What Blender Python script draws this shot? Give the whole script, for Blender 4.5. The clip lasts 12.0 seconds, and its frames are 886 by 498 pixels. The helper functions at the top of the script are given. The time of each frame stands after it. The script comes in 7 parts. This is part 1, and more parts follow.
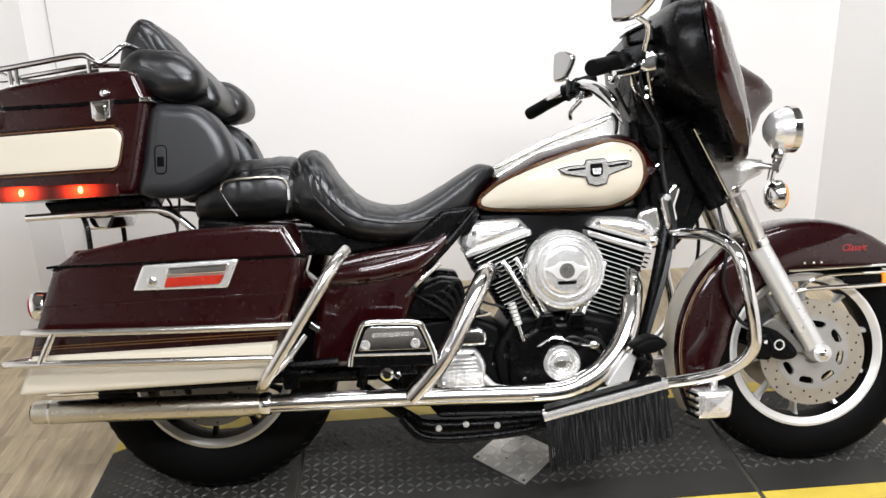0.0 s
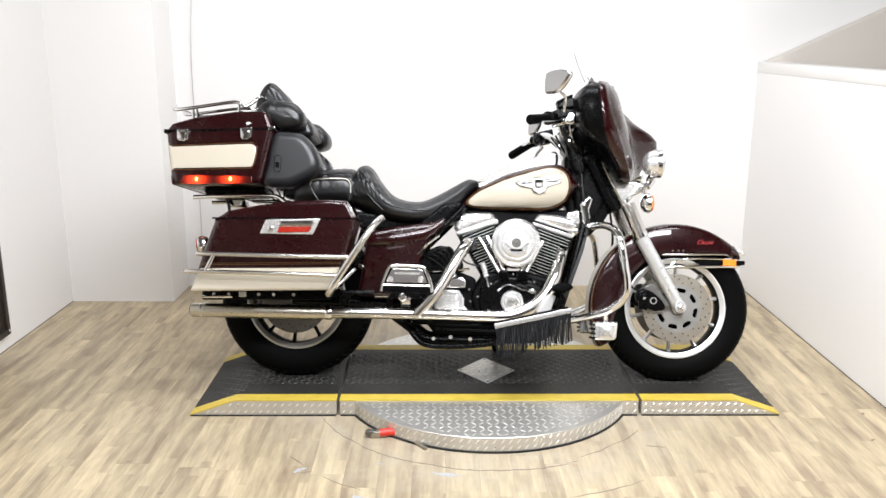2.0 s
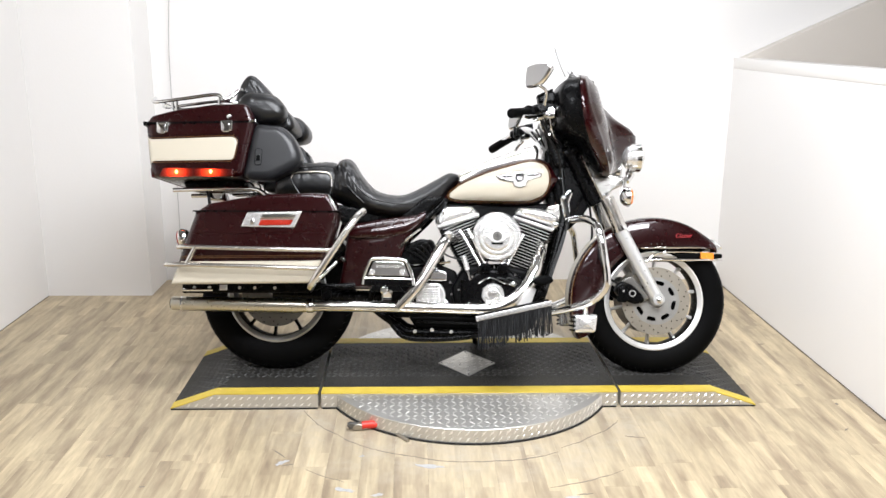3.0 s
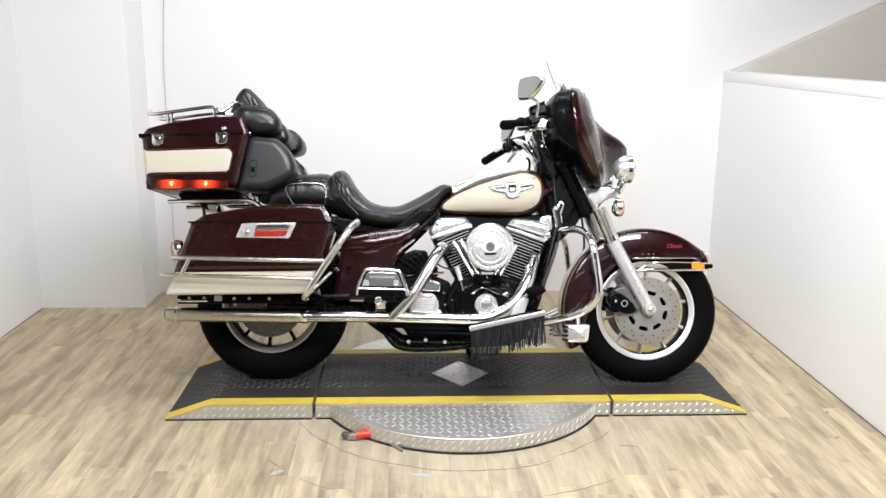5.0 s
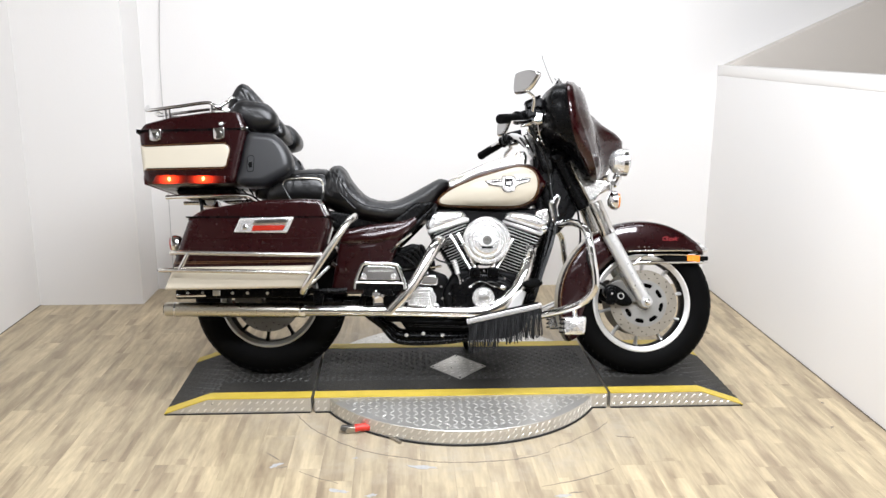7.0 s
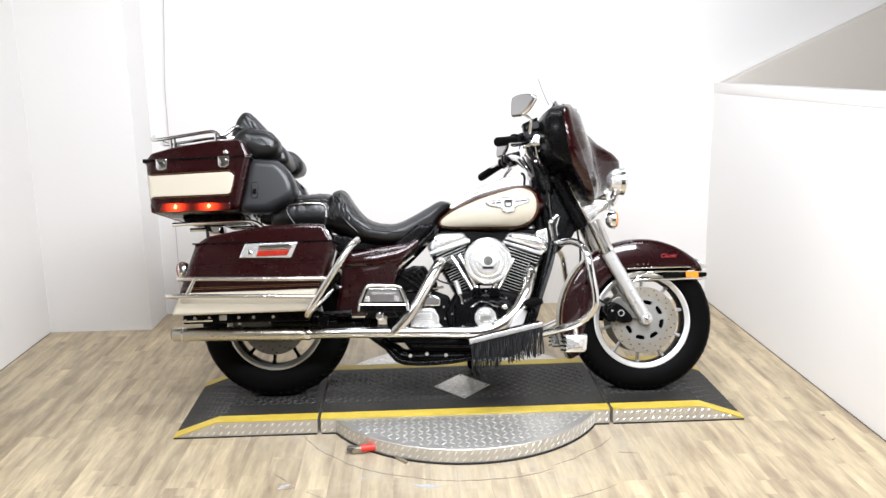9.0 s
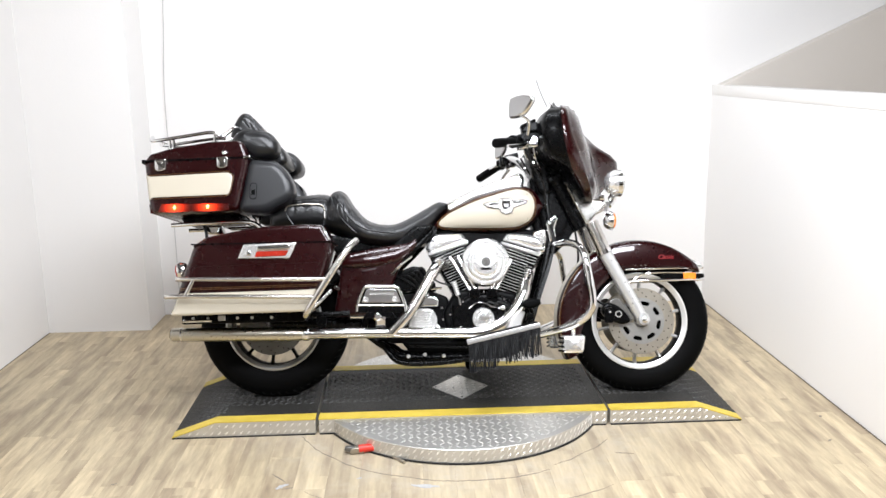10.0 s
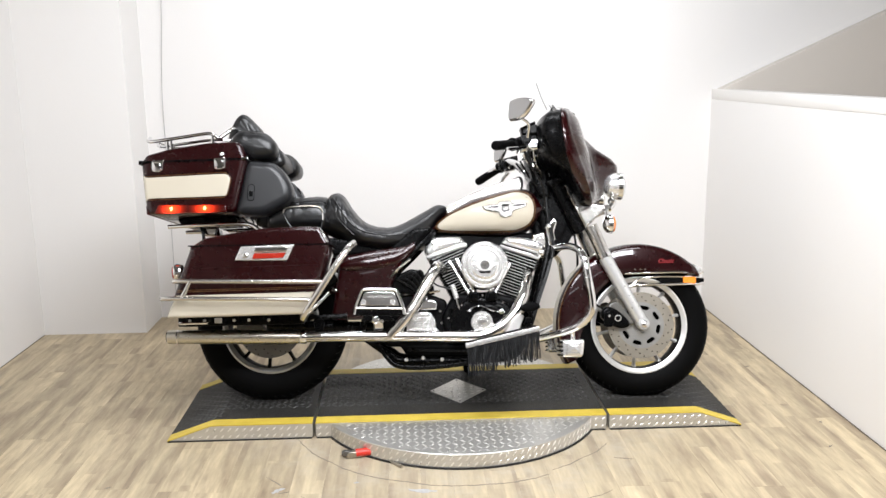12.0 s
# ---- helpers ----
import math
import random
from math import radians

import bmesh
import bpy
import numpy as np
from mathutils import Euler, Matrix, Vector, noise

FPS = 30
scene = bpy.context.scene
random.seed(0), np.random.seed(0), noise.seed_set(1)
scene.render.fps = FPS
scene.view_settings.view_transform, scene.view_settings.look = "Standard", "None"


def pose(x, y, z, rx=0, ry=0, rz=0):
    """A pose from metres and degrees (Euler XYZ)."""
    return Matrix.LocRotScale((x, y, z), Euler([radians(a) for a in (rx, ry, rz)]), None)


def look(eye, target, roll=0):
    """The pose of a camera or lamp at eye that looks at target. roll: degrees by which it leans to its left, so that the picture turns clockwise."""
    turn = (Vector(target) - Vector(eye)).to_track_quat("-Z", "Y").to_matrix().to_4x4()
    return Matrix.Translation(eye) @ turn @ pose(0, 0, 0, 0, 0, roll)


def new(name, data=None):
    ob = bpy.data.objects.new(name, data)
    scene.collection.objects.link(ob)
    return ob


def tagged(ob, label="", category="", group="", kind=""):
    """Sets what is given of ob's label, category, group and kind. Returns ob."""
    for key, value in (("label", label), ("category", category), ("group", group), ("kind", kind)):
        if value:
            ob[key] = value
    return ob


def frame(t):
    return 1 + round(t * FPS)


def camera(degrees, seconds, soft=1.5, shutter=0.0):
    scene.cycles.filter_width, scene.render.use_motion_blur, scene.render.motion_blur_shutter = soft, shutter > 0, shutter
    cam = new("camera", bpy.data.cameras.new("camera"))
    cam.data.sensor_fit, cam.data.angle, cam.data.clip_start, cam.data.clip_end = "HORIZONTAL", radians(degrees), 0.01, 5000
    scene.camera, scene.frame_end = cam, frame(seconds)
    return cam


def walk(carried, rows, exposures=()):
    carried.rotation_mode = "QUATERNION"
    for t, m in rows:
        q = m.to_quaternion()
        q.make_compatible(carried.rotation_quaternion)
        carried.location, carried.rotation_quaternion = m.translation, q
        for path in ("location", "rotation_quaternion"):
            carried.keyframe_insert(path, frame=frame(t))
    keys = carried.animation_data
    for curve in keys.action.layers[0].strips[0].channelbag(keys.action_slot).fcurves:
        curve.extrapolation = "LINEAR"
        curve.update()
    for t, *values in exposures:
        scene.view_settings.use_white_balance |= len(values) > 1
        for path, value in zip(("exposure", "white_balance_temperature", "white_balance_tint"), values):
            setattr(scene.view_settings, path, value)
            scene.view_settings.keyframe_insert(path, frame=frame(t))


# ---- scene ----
cam = camera(55.0, 12.0)
PATH = [
    (0, (-0.312, -2.004, 1.438), (-0.184, -0.123, 0.77), -1.9),
    (0.3, (-0.237, -2.310, 1.453), (-0.220, -0.402, 0.821), -1.35),
    (0.5, (-0.214, -2.502, 1.466), (-0.183, -0.583, 0.902), -1.0),
    (0.8, (-0.212, -2.762, 1.488), (-0.091, -0.836, 0.947), -0.7),
    (1, (-0.21, -2.923, 1.495), (-0.147, -0.993, 0.973), -0.5),
    (1.3, (-0.172, -3.146, 1.485), (-0.140, -1.208, 1.030), -0.05),
    (1.5, (-0.153, -3.265, 1.479), (-0.157, -1.324, 0.997), 0.2),
    (1.8, (-0.167, -3.373, 1.483), (-0.167, -1.432, 0.984), 0.15),
    (2, (-0.193, -3.407, 1.485), (-0.18, -1.466, 0.999), 0.1),
    (2.2, (-0.229, -3.422, 1.484), (-0.187, -1.485, 1.004), 0.1),
    (2.5, (-0.263, -3.427, 1.482), (-0.185, -1.493, 0.976), 0.1),
    (2.8, (-0.233, -3.424, 1.480), (-0.159, -1.489, 0.963), 0.35),
    (3, (-0.216, -3.422, 1.478), (-0.146, -1.486, 0.983), 0.5),
    (5, (-0.218, -3.451, 1.473), (-0.132, -1.508, 1.009), 0.5),
    (5.5, (-0.223, -3.456, 1.471), (-0.137, -1.514, 1.001), 0.4),
    (6, (-0.219, -3.459, 1.472), (-0.132, -1.518, 0.996), 0.4),
    (6.5, (-0.225, -3.466, 1.461), (-0.131, -1.525, 0.989), 0.3),
    (8.5, (-0.22, -3.507, 1.474), (-0.132, -1.561, 1.021), -0.2),
    (9, (-0.204, -3.531, 1.485), (-0.124, -1.578, 1.059), -1.0),
    (9.5, (-0.195, -3.545, 1.488), (-0.1, -1.593, 1.063), -0.9),
    (10, (-0.2, -3.542, 1.484), (-0.118, -1.589, 1.062), -0.9),
    (10.5, (-0.207, -3.534, 1.478), (-0.135, -1.578, 1.064), -0.8),
    (11, (-0.203, -3.526, 1.475), (-0.135, -1.568, 1.071), -0.7),
    (11.5, (-0.203, -3.523, 1.476), (-0.12, -1.566, 1.072), -0.6),
    (12, (-0.204, -3.52, 1.473), (-0.116, -1.565, 1.061), -0.6),
]
EXPOSURES = [(0, -0.20, 6450, 10), (1, -0.08, 6450, 10), (3, -0.07, 6400, 10), (5, -0.20, 6400, 10), (6.7, -0.18, 6350, 10), (8.3, -0.04, 6300, 10), (10.2, -0.04, 6300, 10), (11, -0.14, 6400, 10), (11.5, -0.19, 6450, 10), (12, -0.20, 6450, 10)]
walk(cam, [(t, look(eye, target, roll)) for t, eye, target, roll in PATH], EXPOSURES)

# ---- light ----
def room_world():
    world = bpy.data.worlds.new("world")
    world.use_nodes = True
    bg = world.node_tree.nodes["Background"]
    bg.inputs[0].default_value = (0.9, 0.93, 1.0, 1)
    bg.inputs[1].default_value = 0.25
    scene.world = world


def area(name, x, y, z, sx, sy, watts, target, color=(1, 0.95, 0.88)):
    lamp = bpy.data.lights.new(name, "AREA")
    lamp.shape, lamp.size, lamp.size_y, lamp.energy, lamp.color = "RECTANGLE", sx, sy, watts, color
    ob = new(name, lamp)
    ob.matrix_world = look((x, y, z), target)
    return ob


room_world()
WHITE = (0.945, 0.962, 1.0)
KEY = area("ceiling_light_middle", 0.15, -1.25, 2.55, 2.4, 0.3, 72, (0.1, -0.1, 0.2), WHITE)
FORE = area("ceiling_light_front", 0.15, -2.3, 2.55, 2.4, 0.3, 108, (0.1, -0.1, 0.2), WHITE)
BACK = area("ceiling_light_back", 0.1, 0.55, 2.66, 2.0, 0.16, 27, (0.1, 1.3, 0.4), WHITE)
# Added fill lamp that brightens the unseen front wall for the reflections.
ROOM = area("front_wall_fill", 0.0, -4.2, 2.66, 2.4, 0.3, 14, (0.0, -4.8, 0.6), WHITE)


# ---- materials ----
def material(name, color, rough=0.5, metal=0.0, scale=8.0, amount=0.12, bump=0.0, bump_scale=60.0, coat=0.0, stretch=(1, 1, 1), rough_var=0.08, random_amount=0.0, spec=0.5, second=None):
    """A principled surface with grain at two scales; second: a colour that broad stains mix in."""
    m = bpy.data.materials.new(name)
    m.use_nodes = True
    nt = m.node_tree
    n, l = nt.nodes, nt.links
    b = n["Principled BSDF"]
    b.inputs["Metallic"].default_value = metal
    b.inputs["Specular IOR Level"].default_value = spec
    b.inputs["Coat Weight"].default_value = coat
    b.inputs["Coat Roughness"].default_value = 0.04
    co = n.new("ShaderNodeTexCoord")
    mp = n.new("ShaderNodeMapping")
    mp.inputs["Scale"].default_value = stretch
    l.new(co.outputs["Object"], mp.inputs["Vector"])
    big = n.new("ShaderNodeTexNoise")
    big.inputs["Scale"].default_value, big.inputs["Detail"].default_value = scale, 4
    fine = n.new("ShaderNodeTexNoise")
    fine.inputs["Scale"].default_value, fine.inputs["Detail"].default_value = bump_scale, 6
    l.new(mp.outputs[0], big.inputs["Vector"])
    l.new(mp.outputs[0], fine.inputs["Vector"])
    dark = [max(0.0, c * (1 - amount)) for c in color]
    light = [min(1.0, c * (1 + amount)) for c in color]
    ramp = n.new("ShaderNodeMix")
    ramp.data_type = "RGBA"
    ramp.inputs[6].default_value, ramp.inputs[7].default_value = (*dark, 1), (*(second or light), 1)
    l.new(big.outputs["Fac"], ramp.inputs[0])
    last = ramp.outputs[2]
    if random_amount:
        info = n.new("ShaderNodeObjectInfo")
        hsv = n.new("ShaderNodeHueSaturation")
        span = n.new("ShaderNodeMapRange")
        span.inputs["To Min"].default_value, span.inputs["To Max"].default_value = 1 - random_amount, 1 + random_amount
        l.new(info.outputs["Random"], span.inputs["Value"])
        l.new(span.outputs[0], hsv.inputs["Value"])
        l.new(last, hsv.inputs["Color"])
        last = hsv.outputs[0]
    l.new(last, b.inputs["Base Color"])
    rr = n.new("ShaderNodeMapRange")
    rr.inputs["To Min"].default_value, rr.inputs["To Max"].default_value = max(0.02, rough - rough_var), min(1, rough + rough_var)
    l.new(fine.outputs["Fac"], rr.inputs["Value"])
    l.new(rr.outputs[0], b.inputs["Roughness"])
    if bump:
        bp = n.new("ShaderNodeBump")
        bp.inputs["Strength"].default_value, bp.inputs["Distance"].default_value = bump, 0.004
        l.new(fine.outputs["Fac"], bp.inputs["Height"])
        l.new(bp.outputs[0], b.inputs["Normal"])
    return m


def glowing(name, color, strength, rough=0.25):
    m = material(name, color, rough, 0, 40, 0.15)
    b = m.node_tree.nodes["Principled BSDF"]
    b.inputs["Emission Color"].default_value = (*color, 1)
    b.inputs["Emission Strength"].default_value = strength
    return m


def plank_material():
    """Wood-look vinyl: boards with their own tone, printed strips, streaks, and a trampled zone round the turntable."""
    m = material("wood_plank", (0.282, 0.217, 0.147), 0.36, 0, 1.5, 0.08, 0.1, 26, stretch=(13, 1.9, 1), random_amount=0.10, spec=0.25, second=(0.56, 0.462, 0.300))
    nt = m.node_tree
    n, l = nt.nodes, nt.links
    info = [x for x in n if x.type == "OBJECT_INFO"][0]
    place = [x for x in n if x.type == "MAPPING"][0]
    shift = n.new("ShaderNodeVectorMath")
    shift.operation = "SCALE"
    shift.inputs[0].default_value = (13, 37, 5)
    l.new(info.outputs["Random"], shift.inputs["Scale"])
    l.new(shift.outputs[0], place.inputs["Location"])
    big = [x for x in n if x.type == "TEX_NOISE"][0]
    mix = [x for x in n if x.type == "MIX"][0]
    # printed strips, each of its own tone
    turn = n.new("ShaderNodeMapping")
    turn.inputs["Rotation"].default_value = (0, 0, math.pi / 2)
    l.new([x for x in n if x.type == "TEX_COORD"][0].outputs["Object"], turn.inputs["Vector"])
    l.new(shift.outputs[0], turn.inputs["Location"])
    cells = n.new("ShaderNodeTexBrick")
    cells.offset, cells.squash = 0.37, 1.0
    cells.inputs["Color1"].default_value, cells.inputs["Color2"].default_value = (0, 0, 0, 1), (1, 1, 1, 1)
    cells.inputs["Scale"].default_value, cells.inputs["Mortar Size"].default_value = 1.0, 0.0
    cells.inputs["Brick Width"].default_value, cells.inputs["Row Height"].default_value = 0.31, 0.0393
    l.new(turn.outputs[0], cells.inputs["Vector"])
    tint = n.new("ShaderNodeSeparateColor")
    l.new(cells.outputs["Color"], tint.inputs[0])
    blend = n.new("ShaderNodeMath")
    blend.operation = "MULTIPLY_ADD"
    blend.inputs[1].default_value = 0.16
    l.new(tint.outputs[0], blend.inputs[0])
    soft = n.new("ShaderNodeMath")
    soft.operation = "MULTIPLY"
    soft.inputs[1].default_value = 0.84
    l.new(big.outputs["Fac"], soft.inputs[0])
    l.new(soft.outputs[0], blend.inputs[2])
    crisp = n.new("ShaderNodeMapRange")
    crisp.inputs["From Min"].default_value, crisp.inputs["From Max"].default_value = 0.30, 0.68
    l.new(blend.outputs[0], crisp.inputs["Value"])
    l.new(crisp.outputs[0], mix.inputs[0])
    # trampled and dulled round the turntable
    geo = n.new("ShaderNodeNewGeometry")
    dist = n.new("ShaderNodeVectorMath")
    dist.operation = "DISTANCE"
    dist.inputs[1].default_value = (0.015, 0.05, 0.0)
    l.new(geo.outputs["Position"], dist.inputs[0])
    wob = n.new("ShaderNodeTexNoise")
    wob.inputs["Scale"].default_value, wob.inputs["Detail"].default_value, wob.inputs["Roughness"].default_value = 9, 6, 0.7
    l.new(geo.outputs["Position"], wob.inputs["Vector"])
    zone = n.new("ShaderNodeMapRange")
    zone.interpolation_type = "SMOOTHSTEP"
    zone.inputs["From Min"].default_value, zone.inputs["From Max"].default_value = 1.15, 0.70
    zone.inputs["To Min"].default_value, zone.inputs["To Max"].default_value = 0.0, 1.0
    l.new(dist.outputs["Value"], zone.inputs["Value"])
    patch = n.new("ShaderNodeMapRange")
    patch.inputs["From Min"].default_value, patch.inputs["From Max"].default_value = 0.47, 0.66
    patch.inputs["To Min"].default_value, patch.inputs["To Max"].default_value = 0.26, 0.72
    l.new(wob.outputs["Fac"], patch.inputs["Value"])
    band = n.new("ShaderNodeMath")
    band.operation = "MULTIPLY"
    l.new(zone.outputs[0], band.inputs[0])
    l.new(patch.outputs[0], band.inputs[1])
    hsv = [x for x in n if x.type == "HUE_SAT"][0]
    worn = n.new("ShaderNodeMix")
    worn.data_type = "RGBA"
    worn.inputs[7].default_value = (0.455, 0.402, 0.318, 1)
    l.new(band.outputs[0], worn.inputs[0])
    streak = n.new("ShaderNodeTexNoise")
    streak.inputs["Scale"].default_value, streak.inputs["Detail"].default_value = 7, 6
    l.new(place.outputs[0], streak.inputs["Vector"])
    tone = n.new("ShaderNodeMapRange")
    tone.inputs["From Min"].default_value, tone.inputs["From Max"].default_value = 0.3, 0.7
    tone.inputs["To Min"].default_value, tone.inputs["To Max"].default_value = 0.88, 1.09
    l.new(streak.outputs["Fac"], tone.inputs["Value"])
    grain = n.new("ShaderNodeVectorMath")
    grain.operation = "SCALE"
    l.new(hsv.outputs[0], grain.inputs[0])
    l.new(tone.outputs[0], grain.inputs["Scale"])
    l.new(grain.outputs[0], worn.inputs[6])
    l.new(worn.outputs[2], n["Principled BSDF"].inputs["Base Color"])
    return m


WALL = material("white_wall_paint", (0.80, 0.79, 0.775), 0.62, 0, 0.7, 0.01, 0.12, 90, second=(0.795, 0.772, 0.748))
TRIM = material("white_gloss_trim", (0.82, 0.80, 0.77), 0.4, 0, 2, 0.02)
BEIGE = material("beige_wall_paint", (0.62, 0.575, 0.52), 0.65, 0, 1.5, 0.04, 0.12, 90)
CEIL = material("grey_ceiling_paint", (0.16, 0.155, 0.15), 0.8, 0, 3, 0.03, 0.3, 60)
GREYWALL = material("grey_wall_paint", (0.46, 0.45, 0.44), 0.7, 0, 1.5, 0.06, 0.1, 60)
DARKPANEL = material("dark_reflection_panel", (0.022, 0.021, 0.02), 0.7, 0, 1.5, 0.1, 0.1, 60)
PLANK = plank_material()
SUBFLOOR = material("dark_floor_joint", (0.10, 0.08, 0.055), 0.8, 0, 5, 0.2)
ALU = material("tread_plate_aluminium", (0.62, 0.605, 0.57), 0.36, 0.75, 9, 0.16, 0.15, 160, rough_var=0.12)
LUGALU = material("polished_tread_bar_aluminium", (0.86, 0.845, 0.81), 0.30, 0.7, 25, 0.15, rough_var=0.10)
TREAD = material("black_worn_tread_paint", (0.020, 0.020, 0.020), 0.5, 0.05, 5, 0.4, 0.35, 220, rough_var=0.15, spec=0.2, second=(0.048, 0.045, 0.040))
TREADBAR = material("worn_tread_bar", (0.035, 0.035, 0.035), 0.42, 0.3, 5, 0.3, second=(0.15, 0.148, 0.142))
YELLOW = material("yellow_safety_paint", (0.60, 0.425, 0.04), 0.5, 0, 14, 0.25, 0.2, 120, second=(0.74, 0.57, 0.09))
SEAL = material("black_rubber_seal", (0.012, 0.012, 0.012), 0.7, 0, 10, 0.2)


# ---- mesh helpers ----
X_AX, Y_AX, Z_AX = Vector((1, 0, 0)), Vector((0, 1, 0)), Vector((0, 0, 1))


def part(name, bm, mat, parent=None, label="", sharp=38):
    """One mesh object from a bmesh, under a thing or a part."""
    me = bpy.data.meshes.new(name)
    bmesh.ops.recalc_face_normals(bm, faces=bm.faces)
    bm.to_mesh(me)
    bm.free()
    me.polygons.foreach_set("use_smooth", [True] * len(me.polygons))
    me.set_sharp_from_angle(angle=radians(sharp))
    for p in me.polygons:
        if len(p.vertices) > 8:
            p.use_smooth = False
    me.materials.append(mat)
    ob = new(name, me)
    if parent:
        ob.parent = parent
    if label:
        ob["label"] = label
    return ob


def shared(name, me, parent, m=None):
    ob = new(name, me)
    ob.parent = parent
    if m is not None:
        ob.matrix_basis = m
    return ob


def box(x0, x1, y0, y1, z0, z1, bevel=0.0, segments=2, bm=None):
    bm = bm or bmesh.new()
    made = bmesh.ops.create_cube(bm, size=1, matrix=Matrix.Translation(((x0 + x1) / 2, (y0 + y1) / 2, (z0 + z1) / 2)) @ Matrix.Diagonal((abs(x1 - x0), abs(y1 - y0), abs(z1 - z0), 1)))
    if bevel:
        edges = list({e for v in made["verts"] for e in v.link_edges})
        bmesh.ops.bevel(bm, geom=edges, offset=bevel, segments=segments, affect="EDGES", profile=0.5)
    return bm


def ring_skin(bm, rings, closed=True, cap=True):
    """Faces between rings of points of one length; the ends closed by caps."""
    made = [[bm.verts.new(p) for p in r] for r in rings]
    n = len(made[0])
    for a, b in zip(made, made[1:]):
        for i in range(n if closed else n - 1):
            j = (i + 1) % n
            bm.faces.new((a[i], a[j], b[j], b[i]))
    if cap and closed:
        bm.faces.new(list(reversed(made[0])))
        bm.faces.new(made[-1])
    return made


def smooth_path(pts, n=8, closed=False):
    """A Catmull-Rom curve through the points."""
    pts = [Vector(p) for p in pts]
    k = len(pts)
    out = []
    for i in range(k if closed else k - 1):
        if closed:
            a, b, c, d = pts[i - 1], pts[i], pts[(i + 1) % k], pts[(i + 2) % k]
        else:
            b, c = pts[i], pts[i + 1]
            a = pts[i - 1] if i else b * 2 - c
            d = pts[i + 2] if i + 2 < k else c * 2 - b
        for s in range(n):
            t = s / n
            out.append(0.5 * ((2 * b) + (c - a) * t + (2 * a - 5 * b + 4 * c - d) * t * t + (3 * b - a - 3 * c + d) * t ** 3))
    if not closed:
        out.append(pts[-1])
    return out


def tube(pts, r, seg=12, n=6, bm=None, straight=False):
    """A round bar along a smooth path; r is one radius, or one for each end."""
    bm = bm or bmesh.new()
    path = [Vector(p) for p in pts] if straight else smooth_path(pts, n)
    r0, r1 = r if isinstance(r, tuple) else (r, r)
    up, rings = None, []
    for i, p in enumerate(path):
        d = (path[min(i + 1, len(path) - 1)] - path[max(i - 1, 0)]).normalized()
        if up is None:
            up = d.orthogonal().normalized()
        up = (up - d * up.dot(d)).normalized()
        side = d.cross(up)
        rr = r0 + (r1 - r0) * i / max(1, len(path) - 1)
        rings.append([p + (up * math.cos(a) + side * math.sin(a)) * rr for a in [2 * math.pi * k / seg for k in range(seg)]])
    ring_skin(bm, rings)
    return bm


def lathe(profile, centre, axis=(0, -1, 0), seg=32, bm=None, cap=True):
    """Turns (radius, height) pairs round an axis."""
    bm = bm or bmesh.new()
    axis = Vector(axis).normalized()
    u = axis.orthogonal().normalized()
    w = axis.cross(u)
    c = Vector(centre)
    rings = [[c + axis * h + (u * math.cos(a) + w * math.sin(a)) * max(r, 1e-4) for a in [2 * math.pi * k / seg for k in range(seg)]] for r, h in profile]
    ring_skin(bm, rings, cap=cap)
    return bm


def inset(outline, d):
    """A closed outline of (x, z) drawn in by d."""
    n = len(outline)
    area2 = sum(outline[i][0] * outline[(i + 1) % n][1] - outline[(i + 1) % n][0] * outline[i][1] for i in range(n))
    s = 1 if area2 > 0 else -1
    out = []
    for i in range(n):
        p, q, r = Vector(outline[i - 1]), Vector(outline[i]), Vector(outline[(i + 1) % n])
        a, b = (q - p).normalized(), (r - q).normalized()
        m = (Vector((-a.y, a.x)) + Vector((-b.y, b.x)))
        m = m.normalized() if m.length > 1e-6 else Vector((-a.y, a.x))
        k = max(0.5, m.dot(Vector((-a.y, a.x))))
        out.append(q + m * (s * d / k))
    if d <= 0:
        return [tuple(p) for p in out]
    # corners that folded over are drawn together where their sides meet
    src = np.array([tuple(p)[:2] for p in outline])
    nxt = np.roll(src, -1, 0)
    pts = np.array([tuple(p) for p in out])
    seg = nxt - src
    along_seg = np.clip(((pts[:, None] - src) * seg).sum(2) / np.maximum((seg ** 2).sum(1), 1e-12), 0, 1)
    gap = np.sqrt((((src + along_seg[:, :, None] * seg) - pts[:, None]) ** 2).sum(2)).min(1)
    good = gap > d * 0.985
    if good.all() or good.sum() < 4:
        return [tuple(p) for p in out]
    first = int(np.argmax(good))
    k = 0
    while k < n:
        i = (first + k) % n
        if good[i]:
            k += 1
            continue
        m = k
        while not good[(first + m) % n]:
            m += 1
        a0, a1, b0, b1 = (pts[(first + q) % n] for q in (k - 2, k - 1, m + 1, m))
        u, w = a1 - a0, b1 - b0
        den = u[0] * w[1] - u[1] * w[0]
        meet = (a1 + b1) / 2
        if abs(den) > 1e-9:
            t = ((b1[0] - a1[0]) * w[1] - (b1[1] - a1[1]) * w[0]) / den
            hit = a1 + u * t
            if t >= 0 and np.linalg.norm(hit - meet) < 3 * d + np.linalg.norm(a1 - b1):
                meet = hit
        for q in range(k, m):
            out[(first + q) % n] = Vector((float(meet[0]), float(meet[1])))
        k = m
    return [tuple(p) for p in out]


def rounded(outline, n=5):
    """A soft closed outline through the points."""
    return [(p.x, p.y) for p in smooth_path([(x, z, 0) for x, z in outline], n, True)]


